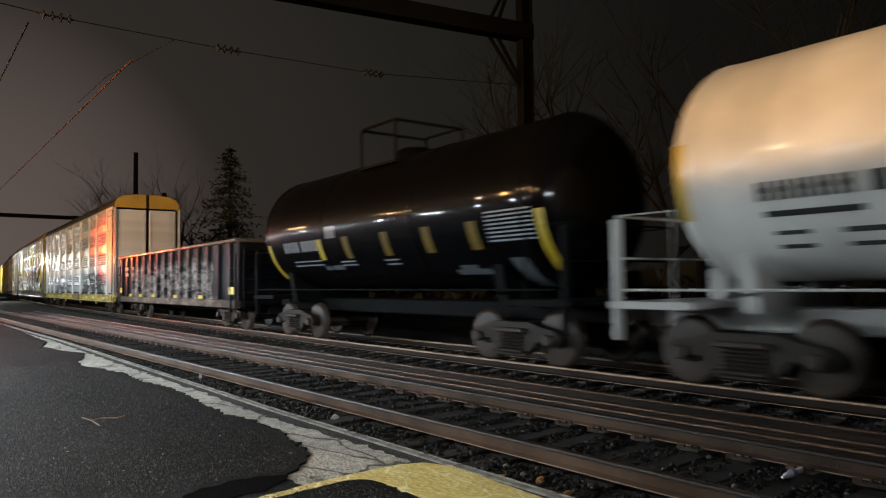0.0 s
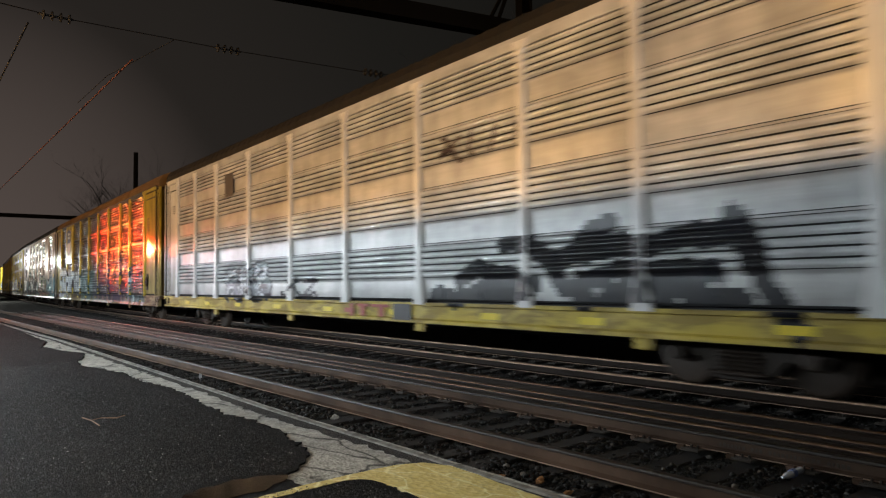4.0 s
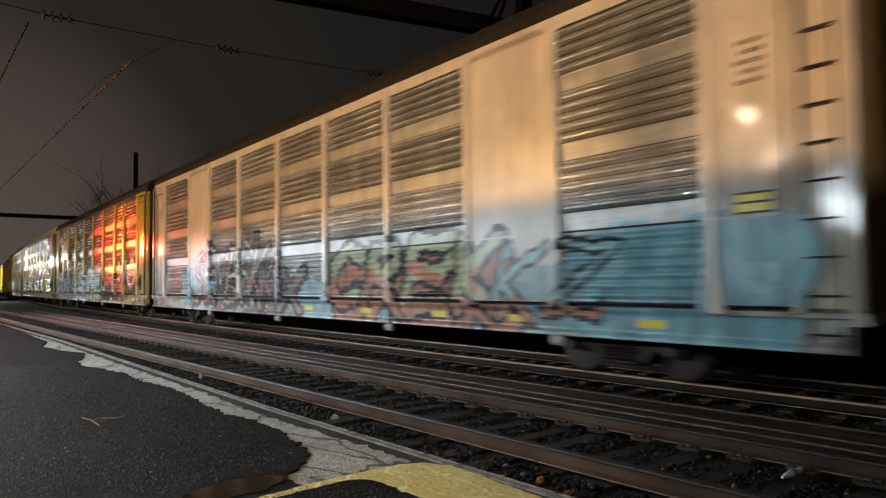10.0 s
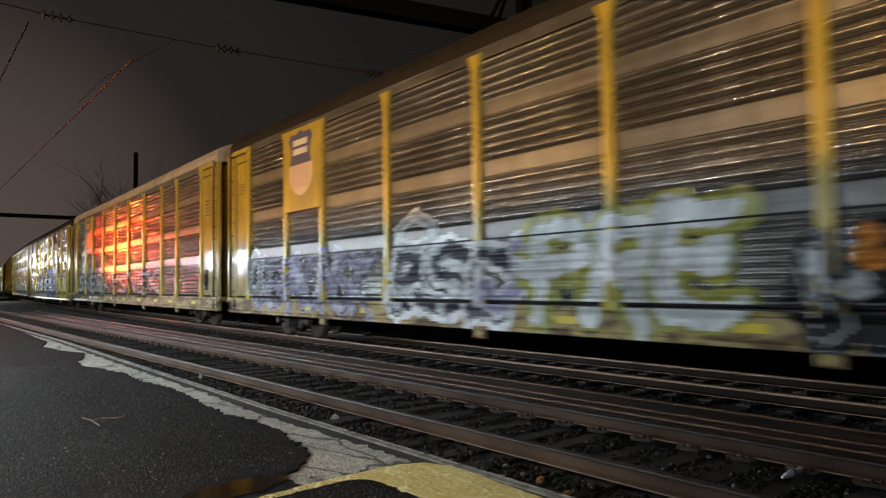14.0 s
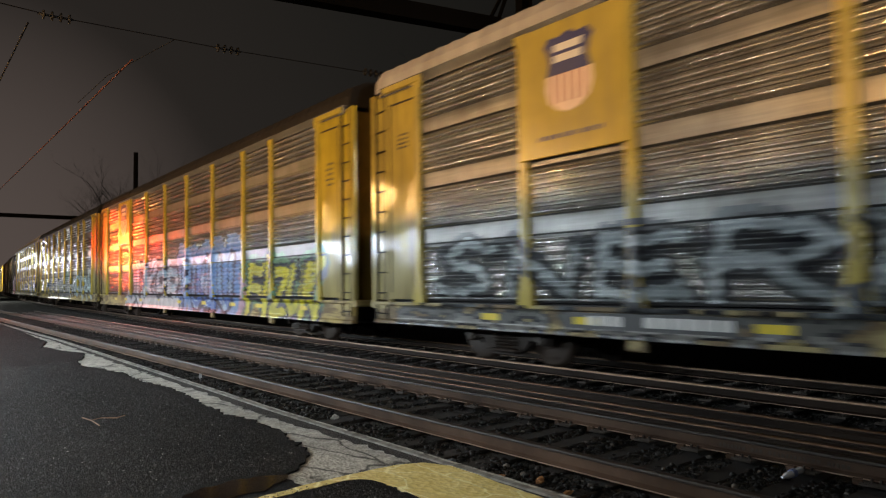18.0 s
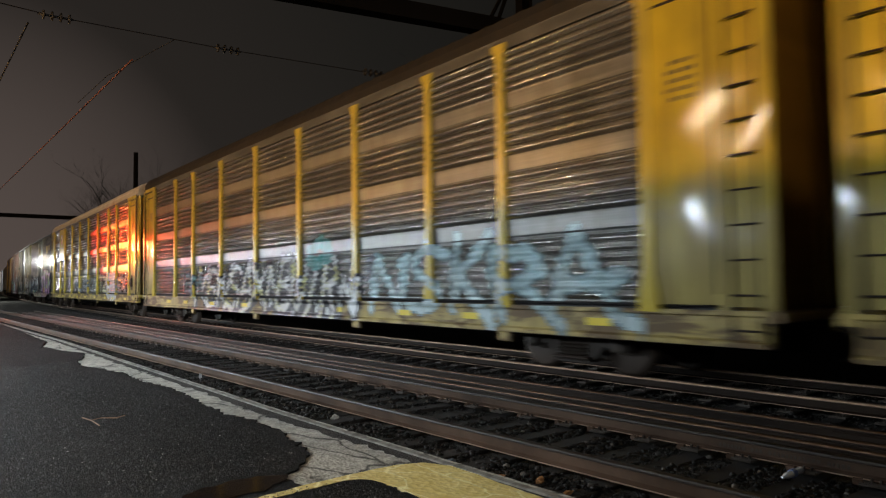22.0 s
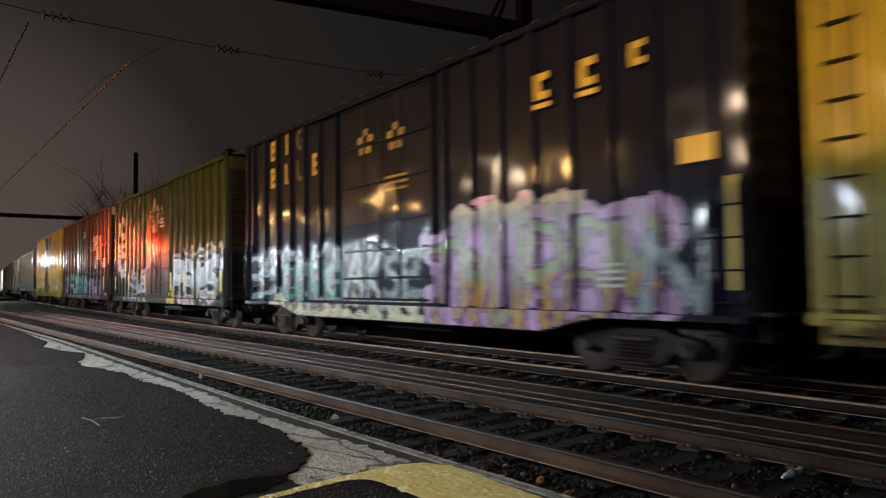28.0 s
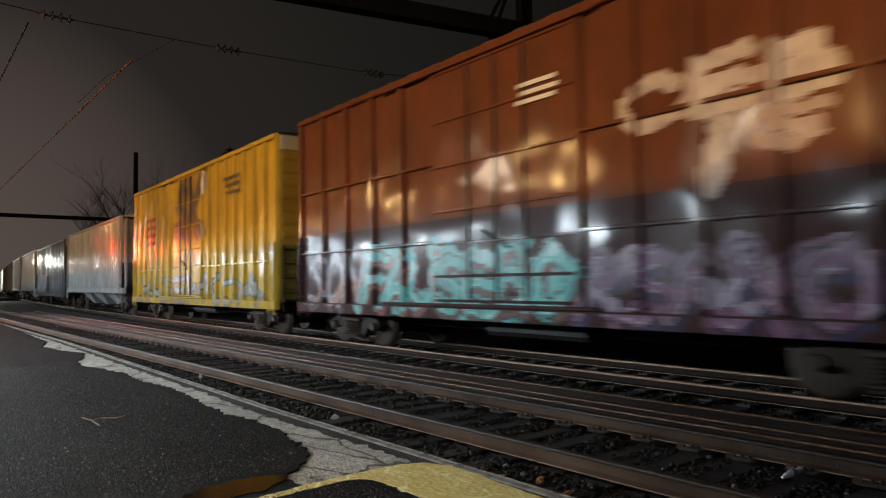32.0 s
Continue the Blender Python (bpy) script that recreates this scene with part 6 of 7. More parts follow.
        for y in (-half + 0.33, half - 0.33):
            ladder(car, out * 1.545, y, 0.62, 2.6, 0.42, side, 0.40)
    # ends with pressed ribs
    for sgn in (-1, 1):
        g = Geo().box(-1.44, 1.44, *sorted((sgn * (half - 0.10), sgn * (half - 0.05))), 0.95, top, 0.0)
        wall = child("end_wall", g.done("end_wall", end_mat, False, (0, 0)), car)
        z = 1.25
        while z < top - 0.5:
            g = Geo().prism([(sgn * (half - 0.05), z), (sgn * (half - 0.0), z + 0.07), (sgn * (half - 0.0), z + 0.15), (sgn * (half - 0.05), z + 0.22)], 0, -1.32, 1.32)
            child("pressed_rib", g.done("pressed_rib", end_mat, False, (0, 0)), wall)
            z += 0.36
        child("end_fascia", Geo().box(-1.40, 1.40, *sorted((sgn * (half - 0.05), sgn * (half + 0.015))), top - 0.42, top - 0.02, 0.0).done("end_fascia", trim), car)
        end_ladder(car, sgn * (half + 0.06), -1.15, 0.7, 2.5, STEEL)
        child("end_platform", Geo().box(-1.4, 1.4, *sorted((sgn * (half - 0.02), sgn * (half + 0.24))), 0.98, 1.03, 0.01).done("end_platform", STEEL), car)
    v, f = [], []
    prof = [(-1.50, top + 0.01), (-1.46, top + 0.05), (0, top + 0.16), (1.46, top + 0.05), (1.50, top + 0.01)]
    ys = np.linspace(-half + 0.04, half - 0.04, 41)
    for j, y in enumerate(ys):
        v += [(x, y, zz + (0.03 if j % 2 else 0)) for x, zz in prof]
    for j in range(40):
        f += [(j * 5 + i, j * 5 + i + 1, j * 5 + i + 6, j * 5 + i + 5) for i in range(4)]
    child("roof", mesh_from("roof", v, f, GALV), car)
    child("centre_sill", Geo().box(-0.35, 0.35, -half + 0.3, half - 0.3, 0.55, 0.95, 0.03).done("centre_sill", DARK), car)
    child("brake_gear", Geo().box(-0.9, 0.9, -1.2, 1.2, 0.45, 0.85, 0.08).tube([(-0.5, -half + 2.6, 0.55), (-0.5, half - 2.6, 0.55)], 0.04, 6).done("brake_gear", DARK), car)
    bogies(car, s0, half, 2.05)
    couplers(car, half + 0.40)
    for name, mat, items in marks:
        bar_marks(car, -1.532, items, mat, name)
    return car


def tape(car, ys, z0, z1, w=0.16, x=-1.532):
    for y in ys:
        child("reflector", Geo().box(x - 0.006, x, y - w / 2, y + w / 2, z0, z1).done("reflector", REFLECT), car)


rm = random.Random(77)


def letter(car, ch, x, y, z, h, mat):
    """One painted letter that faces the platform, centred at y, standing on z."""
    cu = bpy.data.curves.new("letter", "FONT")
    cu.body, cu.size, cu.align_x, cu.extrude, cu.offset = ch, h / 0.73, "CENTER", 0.003, 0.022
    tmp = bpy.data.objects.new("letter", cu)
    me = bpy.data.meshes.new_from_object(tmp)
    bpy.data.objects.remove(tmp)
    bpy.data.curves.remove(cu)
    me.materials.clear()
    me.materials.append(mat)
    child("letter", me, car, Matrix(((0, 0, -1, x), (-0.8, 0, 0, y), (0, 1, 0, z), (0, 0, 0, 1))))



def glyphs(y, z, h, n, stroke=0.07, gap=0.30):
    """Plain blocks in place of emblem letters."""
    out = []
    for i in range(n):
        w = h * 0.72
        a = y - i * (w + gap)
        out += [(a - w, a, z + h - stroke * 1.6, z + h), (a - w, a, z, z + stroke * 1.6), (a - stroke * 1.8, a, z, z + h)]
    return out


navy = painted("boxcar_navy", (0.0085, 0.0095, 0.021), 0.15, 0, 0.18,
               None, 0.5, (0.016, 0.017, 0.027), 0.3, 0.24, 0.10)
PINK, CREAM = (0.66, 0.38, 0.66), (0.66, 0.65, 0.44)
navy_sill = painted("navy_boxcar_sill", (0.016, 0.017, 0.026), 0.3, 0, 0.25)
c = boxcar(261.8, 277.5, "dark navy boxcar with pink, teal and grey sprayed letters", navy, (-1.45, 1.95), 0.82, DARK, painted("dark_fascia", (0.10, 0.09, 0.08), 0.5), belly=(-4.4, 4.3, 0.66), sill=navy_sill, shift=0.5,
           marks=(("lettering", YELLOW_PAINT, glyphs(-4.32, 4.32, 0.42, 1, 0.075, 0.3)), ("lettering", YELLOW_PAINT, glyphs(-5.27, 4.32, 0.42, 1, 0.075, 0.3)),
                  ("lettering", YELLOW_PAINT, [(-4.65, -4.3, 4.18, 4.26)]), ("lettering", YELLOW_PAINT, [(-5.6, -5.25, 4.18, 4.26)]), ("lettering", YELLOW_PAINT, glyphs(-6.2, 4.4, 0.34, 1, 0.06, 0.3)),
                  ("placard", YELLOW_PAINT, [(-7.45, -6.95, 2.93, 3.27)]),
                  ("stencil", WHITE_PAINT, text_bars(rm, -6.0, -5.5, 1.3, 1.7, 4))))
# the slogan in yellow letters between the ribs, two of them faded
FADED = plain("faded_yellow_paint", (0.085, 0.065, 0.030), 0.5, 0, 0.3, 6, 0.1)
for ch, y, z, mat in (("B", 6.02, 4.90, YELLOW_PAINT), ("I", 5.15, 4.94, YELLOW_PAINT), ("G", 4.33, 4.95, FADED), ("B", 6.02, 4.14, YELLOW_PAINT), ("L", 5.12, 4.15, YELLOW_PAINT), ("U", 4.33, 4.15, FADED), ("E", 3.49, 4.18, YELLOW_PAINT)):
    letter(c, ch, -1.440, y, z, 0.54, mat)
DULL_YELLOW = plain("dull_yellow_enamel", (0.30, 0.21, 0.05), 0.55, 0, 0.35, 6, 0.1)
blobs_ = ((0.85, 4.52), (-0.35, 4.45))
for y_, z_ in blobs_:
    g = Geo()
    for a_ in range(5):
        p_ = math.radians(90 + a_ * 72)
        g.box(-1.582, -1.574, y_ + 0.22 * math.cos(p_) - 0.09, y_ + 0.22 * math.cos(p_) + 0.09, z_ + 0.22 * math.sin(p_) - 0.075, z_ + 0.22 * math.sin(p_) + 0.075)
    child("emblem", g.done("emblem", DULL_YELLOW), c)
for k_ in range(3):
    bar_marks(c, -1.575, [(-0.75, 0.05, 3.35 + k_ * 0.13, 3.40 + k_ * 0.13)], DULL_YELLOW, "lettering")
child("placard", Geo().box(-1.54, -1.53, -7.72, -7.6, 1.3, 2.7).done("placard", YELLOW_PAINT), c)
spray(c, -1.3, -6.5, 0.62, 2.55, "TWUREM", (0.36, 0.37, 0.20), (0.20, 0.07, 0.16), (0.60, 0.32, 0.06), (0.44, 0.42, 0.24), (0.34, 0.14, 0.30), PINK, 0.15, 0.05, 31, 0.3, 1.1, 0.42, 0.30)
spray(c, -2.0, -5.2, 2.45, 2.80, "OOOO", (0.46, 0.46, 0.40), (0.40, 0.40, 0.36), None, None, None, None, 0.30, 0.03, 42)
spray(c, 7.5, 2.0, 1.02, 2.45, "BESOKA", (0.46, 0.55, 0.60), DK, (0.30, 0.38, 0.40), (0.60, 0.66, 0.70), INK, None, 0.12, 0.075, 32, 0.4, 1.25, 0.55)
spray(c, 5.7, -1.0, 0.66, 1.10, "OXOXOXO", CREAM, (0.40, 0.22, 0.16), (0.62, 0.56, 0.36), None, None, CREAM, 0.34, 0.02, 46, 0.0, 1.5, 0.2, 0.12)
spray(c, 5.4, 2.1, 0.95, 2.05, "CNWO", (0.045, 0.27, 0.245), (0.10, 0.05, 0.05), (0.05, 0.32, 0.28), (0.40, 0.50, 0.48), (0.30, 0.16, 0.12), None, 0.20, 0.04, 62, -0.2, 1.2, 0.3)
spray(c, 0.2, -1.2, 1.05, 2.2, "SE", (0.06, 0.10, 0.12), (0.025, 0.03, 0.04), (0.14, 0.19, 0.20), (0.22, 0.28, 0.30), None, None, 0.16, 0.04, 50, 0.2, 1.3)
spray(c, 1.8, 0.1, 0.95, 2.40, "AK", (0.42, 0.49, 0.54), (0.014, 0.016, 0.02), (0.46, 0.48, 0.42), (0.66, 0.72, 0.76), DK, None, 0.13, 0.05, 33, 0.2, 1.3)
spray(c, -6.2, -7.4, 1.0, 2.1, "N", (0.30, 0.36, 0.38), (0.05, 0.06, 0.08), None, None, None, None, 0.12, 0.04, 43)
# lower colour paints in the light edge at mid height
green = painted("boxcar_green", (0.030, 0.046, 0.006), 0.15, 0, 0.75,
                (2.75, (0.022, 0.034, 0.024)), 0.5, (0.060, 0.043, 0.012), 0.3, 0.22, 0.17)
c = boxcar(279.15, 295.0, "olive green boxcar with painted-in light edge, pale sprayed figures and lettering", green, (-1.6, 1.75), 0.80, DARK, painted("green_fascia", (0.05, 0.055, 0.03), 0.5))
tape(c, (-7.5, -3.6, -1.9, 2.05, 4.9, 7.6), 1.25, 1.95)


spray(c, 1.15, -0.2, 3.75, 4.95, "O", (0.60, 0.37, 0.28), (0.60, 0.37, 0.28), None, None, None, (0.58, 0.36, 0.27), 0.30, 0.02, 3, 0.0, 0.8, 0.0, 0.02, 0.0)
spray(c, 0.95, 0.1, 4.0, 4.7, "S", (0.05, 0.05, 0.012), (0.05, 0.05, 0.012), None, None, None, None, 0.07, 0.01, 72, 0.0, 0.9, 0.0, 0.0, 0.0)
spray(c, -0.25, -0.7, 3.9, 4.6, "S", (0.58, 0.36, 0.27), (0.58, 0.36, 0.27), None, None, None, None, 0.22, 0.02, 5)
bar_marks(c, -1.585, [(-1.2, -0.6, 3.78, 3.86), (-1.15, -0.6, 3.92, 4.0), (-1.1, -0.6, 4.06, 4.14)], WHITE_PAINT)
FLESH = (0.60, 0.47, 0.34)
spray(c, 7.1, 5.75, 3.55, 4.75, "O", FLESH, FLESH, None, None, None, None, 0.13, 0.02, 53, 0.0, 1.0, 0.0, 0.0, 0.0)
spray(c, 6.85, 6.0, 3.78, 4.5, "K", FLESH, FLESH, None, None, None, None, 0.11, 0.02, 54, 0.0, 1.0, 0.0, 0.0, 0.0)
spray(c, 7.15, 5.75, 2.85, 3.5, "SO", FLESH, (0.20, 0.18, 0.12), None, None, None, None, 0.22, 0.03, 55)
spray(c, 7.2, 5.7, 1.45, 2.75, "MA", (0.54, 0.56, 0.56), (0.08, 0.09, 0.09), None, None, None, None, 0.17, 0.04, 56)
spray(c, 5.7, 2.0, 0.80, 2.0, "OSEMA", (0.34, 0.32, 0.38), (0.05, 0.05, 0.06), (0.58, 0.51, 0.40), (0.50, 0.52, 0.56), DK, (0.38, 0.345, 0.285), 0.16, 0.05, 35, 0.2, 1.3, 0.45, 0.12)
spray(c, -2.1, -7.3, 0.80, 2.45, "REMS", (0.46, 0.47, 0.48), (0.014, 0.015, 0.020), (0.44, 0.30, 0.25), (0.70, 0.72, 0.74), DK, (0.24, 0.225, 0.20), 0.26, 0.07, 34, 0.3, 1.2, 0.28, 0.16)
spray(c, -3.2, -7.4, 2.42, 2.85, "VMVM", (0.46, 0.42, 0.22), (0.05, 0.05, 0.03), None, None, None, None, 0.20, 0.03, 47, 0.3, 1.3)
spray(c, -1.6, -2.3, 0.80, 1.25, "A", (0.60, 0.44, 0.05), (0.60, 0.44, 0.05), None, None, None, None, 0.5, 0.02, 48)
# darker below a painted light edge, as on the green car
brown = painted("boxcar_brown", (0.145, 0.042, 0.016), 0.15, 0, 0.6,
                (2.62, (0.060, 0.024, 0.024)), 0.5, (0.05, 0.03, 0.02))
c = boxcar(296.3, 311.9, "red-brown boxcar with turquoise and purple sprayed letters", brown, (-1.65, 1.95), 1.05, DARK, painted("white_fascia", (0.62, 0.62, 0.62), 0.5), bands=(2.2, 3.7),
           marks=(("lettering", WHITE_PAINT, text_bars(rm, -6.9, -5.9, 2.45, 2.95, 4, 0.5)),))
bar_marks(c, -1.572, [(-1.3, -0.4, 4.32, 4.39), (-1.35, -0.5, 4.46, 4.53), (-1.3, -0.45, 4.60, 4.67)], WHITE_PAINT)
spray(c, -2.4, -5.5, 3.5, 4.25, "CEB", (0.52, 0.43, 0.38), (0.46, 0.36, 0.31), None, None, None, None, 0.20, 0.02, 51, 0.0, 1.05)
spray(c, -3.3, -4.5, 2.55, 3.45, "I", (0.48, 0.40, 0.36), (0.40, 0.32, 0.28), None, None, None, None, 0.26, 0.04, 52)
spray(c, -4.4, -5.3, 3.0, 3.5, "S", (0.36, 0.24, 0.18), (0.36, 0.24, 0.18), None, None, None, None, 0.16, 0.03, 57)
tape(c, (-6.45,), 1.3, 2.0, 0.22)
tape(c, (-7.1,), 0.98, 1.12, 0.5)
AQUA = (0.09, 0.44, 0.41)
spray(c, 7.3, 4.7, 0.85, 2.3, "SON", (0.30, 0.26, 0.31), (0.06, 0.03, 0.04), (0.36, 0.15, 0.10), (0.44, 0.42, 0.46), DK, None, 0.15, 0.05, 38, 0.3, 1.3)
spray(c, 4.7, 2.0, 0.86, 2.1, "FAU", AQUA, (0.10, 0.025, 0.02), (0.11, 0.48, 0.44), (0.30, 0.58, 0.56), (0.26, 0.05, 0.03), AQUA, 0.20, 0.04, 36, 0.2, 1.2, 0.3, 0.10)
spray(c, 1.9, -1.55, 0.86, 2.1, "SEBO", AQUA, (0.04, 0.06, 0.06), (0.11, 0.48, 0.44), (0.30, 0.58, 0.56), (0.16, 0.05, 0.04), AQUA, 0.19, 0.04, 39, 0.2, 1.2, 0.3, 0.12)
spray(c, -1.75, -5.7, 0.84, 1.85, "KSNXO", (0.17, 0.075, 0.15), (0.05, 0.018, 0.035), (0.24, 0.10, 0.17), (0.36, 0.29, 0.36), (0.04, 0.03, 0.09), (0.13, 0.05, 0.10), 0.20, 0.04, 37, 0.5, 1.3, 0.4, 0.10)
yel = painted("boxcar_yellow", (0.56, 0.36, 0.035), 0.15, 0, 0.42)
c = boxcar(313.2, 329.05, "yellow boxcar with a scorched dirty door", yel, (-1.45, 1.55), 0.84, painted("yellow_end", (0.36, 0.25, 0.05), 0.6, 0, 0.6), painted("pale_fascia", (0.50, 0.48, 0.42), 0.5), bands=(2.1,),
           marks=(("lettering", BLACK_PAINT, text_bars(rm, -5.2, -3.6, 4.2, 4.9, 3) + text_bars(rm, 4.2, 5.6, 3.0, 4.3, 4)),))
spray(c, 1.3, -1.4, 3.3, 5.3, "SX", (0.06, 0.035, 0.02), (0.10, 0.06, 0.02), None, None, None, (0.20, 0.12, 0.03), 0.20, 0.05, 44)
spray(c, 6.8, -6.8, 0.80, 1.8, "XNSEWKOA", (0.32, 0.31, 0.26), (0.09, 0.08, 0.06), (0.20, 0.17, 0.10), None, None, None, 0.12, 0.05, 45)
grey_box = painted("boxcar_grey", (0.085, 0.090, 0.105), 0.15, 0, 0.4)


# ---- covered hoppers ----
def covered_hopper(front, rear, label, mat, top=4.75):
    car, s0, half = start_car("covered_hopper", label, front, rear)
    CARS.append((car, s0))
    for out in (-1, 1):
        g = Geo()
        ring, y, i = [], -half + 1.0, 0
        pts = []
        while y < half - 1.0:
            pts += [(out * 1.47, y), (out * 1.47, y + 0.26), (out * 1.53, y + 0.30), (out * 1.53, y + 0.40)]
            y += 0.44
        v, f = [], []
        for zz in (1.35, top):
            v += [(x, yy, zz) for x, yy in pts]
        n = len(pts)
        f = [(i, i + 1, n + i + 1, n + i) for i in range(n - 1)]
        child("side_sheet", mesh_from("side_sheet", v, f, mat, False, (0, 0)), car)
        child("top_chord", Geo().box(*sorted((out * 1.40, out * 1.55)), -half + 0.7, half - 0.7, top - 0.02, top + 0.14, 0.03).done("top_chord", mat, False, (0, 0)), car)
        child("side_sill", Geo().box(*sorted((out * 1.38, out * 1.54)), -half + 0.1, half - 0.1, 1.10, 1.36, 0.03).done("side_sill", mat, False, (0, 0)), car)
        ladder(car, out * 1.55, -half + 0.55, 0.7, top, 0.42, mat)
        ladder(car, out * 1.55, half - 0.55, 0.7, top, 0.42, mat)
    for sgn in (-1, 1):
        g = Geo().prism([(sgn * (half - 1.0), top), (sgn * (half - 1.0), 2.6), (sgn * (half - 3.0), 1.3), (sgn * (half - 3.1), top)], 0, -1.45, 1.45)
        child("end_slope", g.done("end_slope", mat, False, (0, 0)), car)
        child("end_platform", Geo().box(-1.45, 1.45, *sorted((sgn * (half - 1.2), sgn * half)), 1.04, 1.10, 0.01).done("end_platform", STEEL), car)
        for x in (-1.3, 1.3):
            child("end_strut", Geo().box(x - 0.06, x + 0.06, *sorted((sgn * (half - 0.55), sgn * (half - 0.43))), 1.1, top, 0.02).done("end_strut", mat, False, (0, 0)), car)
    for y in (-half * 0.42, 0, half * 0.42):
        g = Geo()
        w0, w1 = half * 0.19, 0.35
        g.add([(-1.3, y - w0, 1.3), (1.3, y - w0, 1.3), (1.3, y + w0, 1.3), (-1.3, y + w0, 1.3), (-0.6, y - w1, 0.42), (0.6, y - w1, 0.42), (0.6, y + w1, 0.42), (-0.6, y + w1, 0.42)],
              [(0, 1, 5, 4), (1, 2, 6, 5), (2, 3, 7, 6), (3, 0, 4, 7), (4, 5, 6, 7), (0, 3, 2, 1)])
        child("hopper_chute", g.done("hopper_chute", mat, False, (0, 0)), car)
        child("chute_gate", Geo().box(-0.85, 0.85, y - 0.45, y + 0.45, 0.34, 0.43, 0.02).done("chute_gate", STEEL), car)
    child("inner_floor", Geo().box(-1.42, 1.42, -half + 3.0, half - 3.0, 1.30, top - 0.05).done("inner_floor", DARK), car)
    v, f = [], []
    prof = [(-1.5, top + 0.1), (-1.1, top + 0.24), (0, top + 0.34), (1.1, top + 0.24), (1.5, top + 0.1)]
    for y in (-half + 0.8, half - 0.8):
        v += [(x, y, zz) for x, zz in prof]
    child("roof", mesh_from("roof", v, [(i, i + 1, i + 6, i + 5) for i in range(4)] + [(0, 1, 2, 3, 4), (5, 6, 7, 8, 9)], mat, False, (0, 0)), car)
    child("roof_walk", Geo().box(-0.35, 0.35, -half + 0.6, half - 0.6, top + 0.42, top + 0.46, 0.01).done("roof_walk", STEEL), car)
    child("centre_sill", Geo().box(-0.3, 0.3, -half + 0.3, half - 0.3, 0.6, 1.0, 0.03).done("centre_sill", DARK), car)
    bogies(car, s0, half, 2.1)
    couplers(car, half + 0.4)
    return car


hop = painted("hopper_grey", (0.38, 0.38, 0.37), 0.42, 0, 0.35)
pale = painted("hopper_pale", (0.52, 0.51, 0.48), 0.42, 0, 0.3)
covered_hopper(331.0, 348.2, "light grey ribbed covered hopper", hop)
boxcar(349.6, 366.5, "dull blue-grey boxcar streaked with dirt", grey_box, (-1.5, 1.6), 0.85, DARK, painted("grey_fascia", (0.3, 0.3, 0.3), 0.5), top=4.75)
covered_hopper(367.7, 384.3, "pale dusty covered hopper", pale)
for i in range(5):
    covered_hopper(385.6 + i * 18.0, 385.6 + i * 18.0 + 16.7, "pale dusty covered hopper", pale if i % 2 else hop)


# ---- gondola ----
def scuffed(name, c, chalk_or_lit, span, tall):
    """Black steel with horizontal chalky scrapes over the middle of the sides."""
    n = Nodes(name)
    uv = n.uv.outputs["UV"]
    u, v, _ = n.split(uv)
    wav = n.math("MULTIPLY", n.math("SUBTRACT", n.noise(0.9, 3, uv), 0.5), 1.6)
    a = n.math("GREATER_THAN", n.math("ADD", u, wav), span[0])
    b = n.math("LESS_THAN", n.math("ADD", u, wav), span[1])
    d = n.ramp(n.math("ADD", v, n.math("MULTIPLY", wav, 0.35)), (tall[0] / 4 - 0.06, 0.25), (tall[0] / 4, 1.0), (tall[1] / 4 - 0.03, 1.0), (tall[1] / 4 + 0.06, 0.0))
    n.put(d.node.inputs[0], n.math("DIVIDE", n.math("ADD", v, n.math("MULTIPLY", wav, 0.35)), 4.0))
    scrape = n.math("ADD", n.math("MULTIPLY", n.noise(1.0, 5, n.scaled(uv, (1.6, 4.5, 1)), 0.62, 0.8), 0.66), n.math("MULTIPLY", n.noise(1.2, 2, uv), 0.34))
    m = n.math("MULTIPLY", n.math("MULTIPLY", a, b), n.math("MULTIPLY", d, n.ramp(scrape, (0.42, 0.0), (0.56, 0.5), (0.68, 1.0))))
    col = n.mix(m, n.mix(n.noise(1.3, 4, uv), c, tuple(x * 2.2 for x in c)), chalk_or_lit)
    rust = n.noise(1.0, 5, n.scaled(uv, (4.0, 0.5, 1)), 0.6)
    col = n.mix(n.ramp(rust, (0.58, 0.0), (0.8, 0.6)), col, (0.05, 0.032, 0.022))
    n.bump(n.math("ADD", n.noise(1.6, 3, uv), n.math("MULTIPLY", n.noise(30, 3, uv), 0.02)), 0.25, 0.06)
    return n.done(col, n.math("ADD", n.math("MULTIPLY", m, 0.25), 0.42, True), 0.0, 0.02)


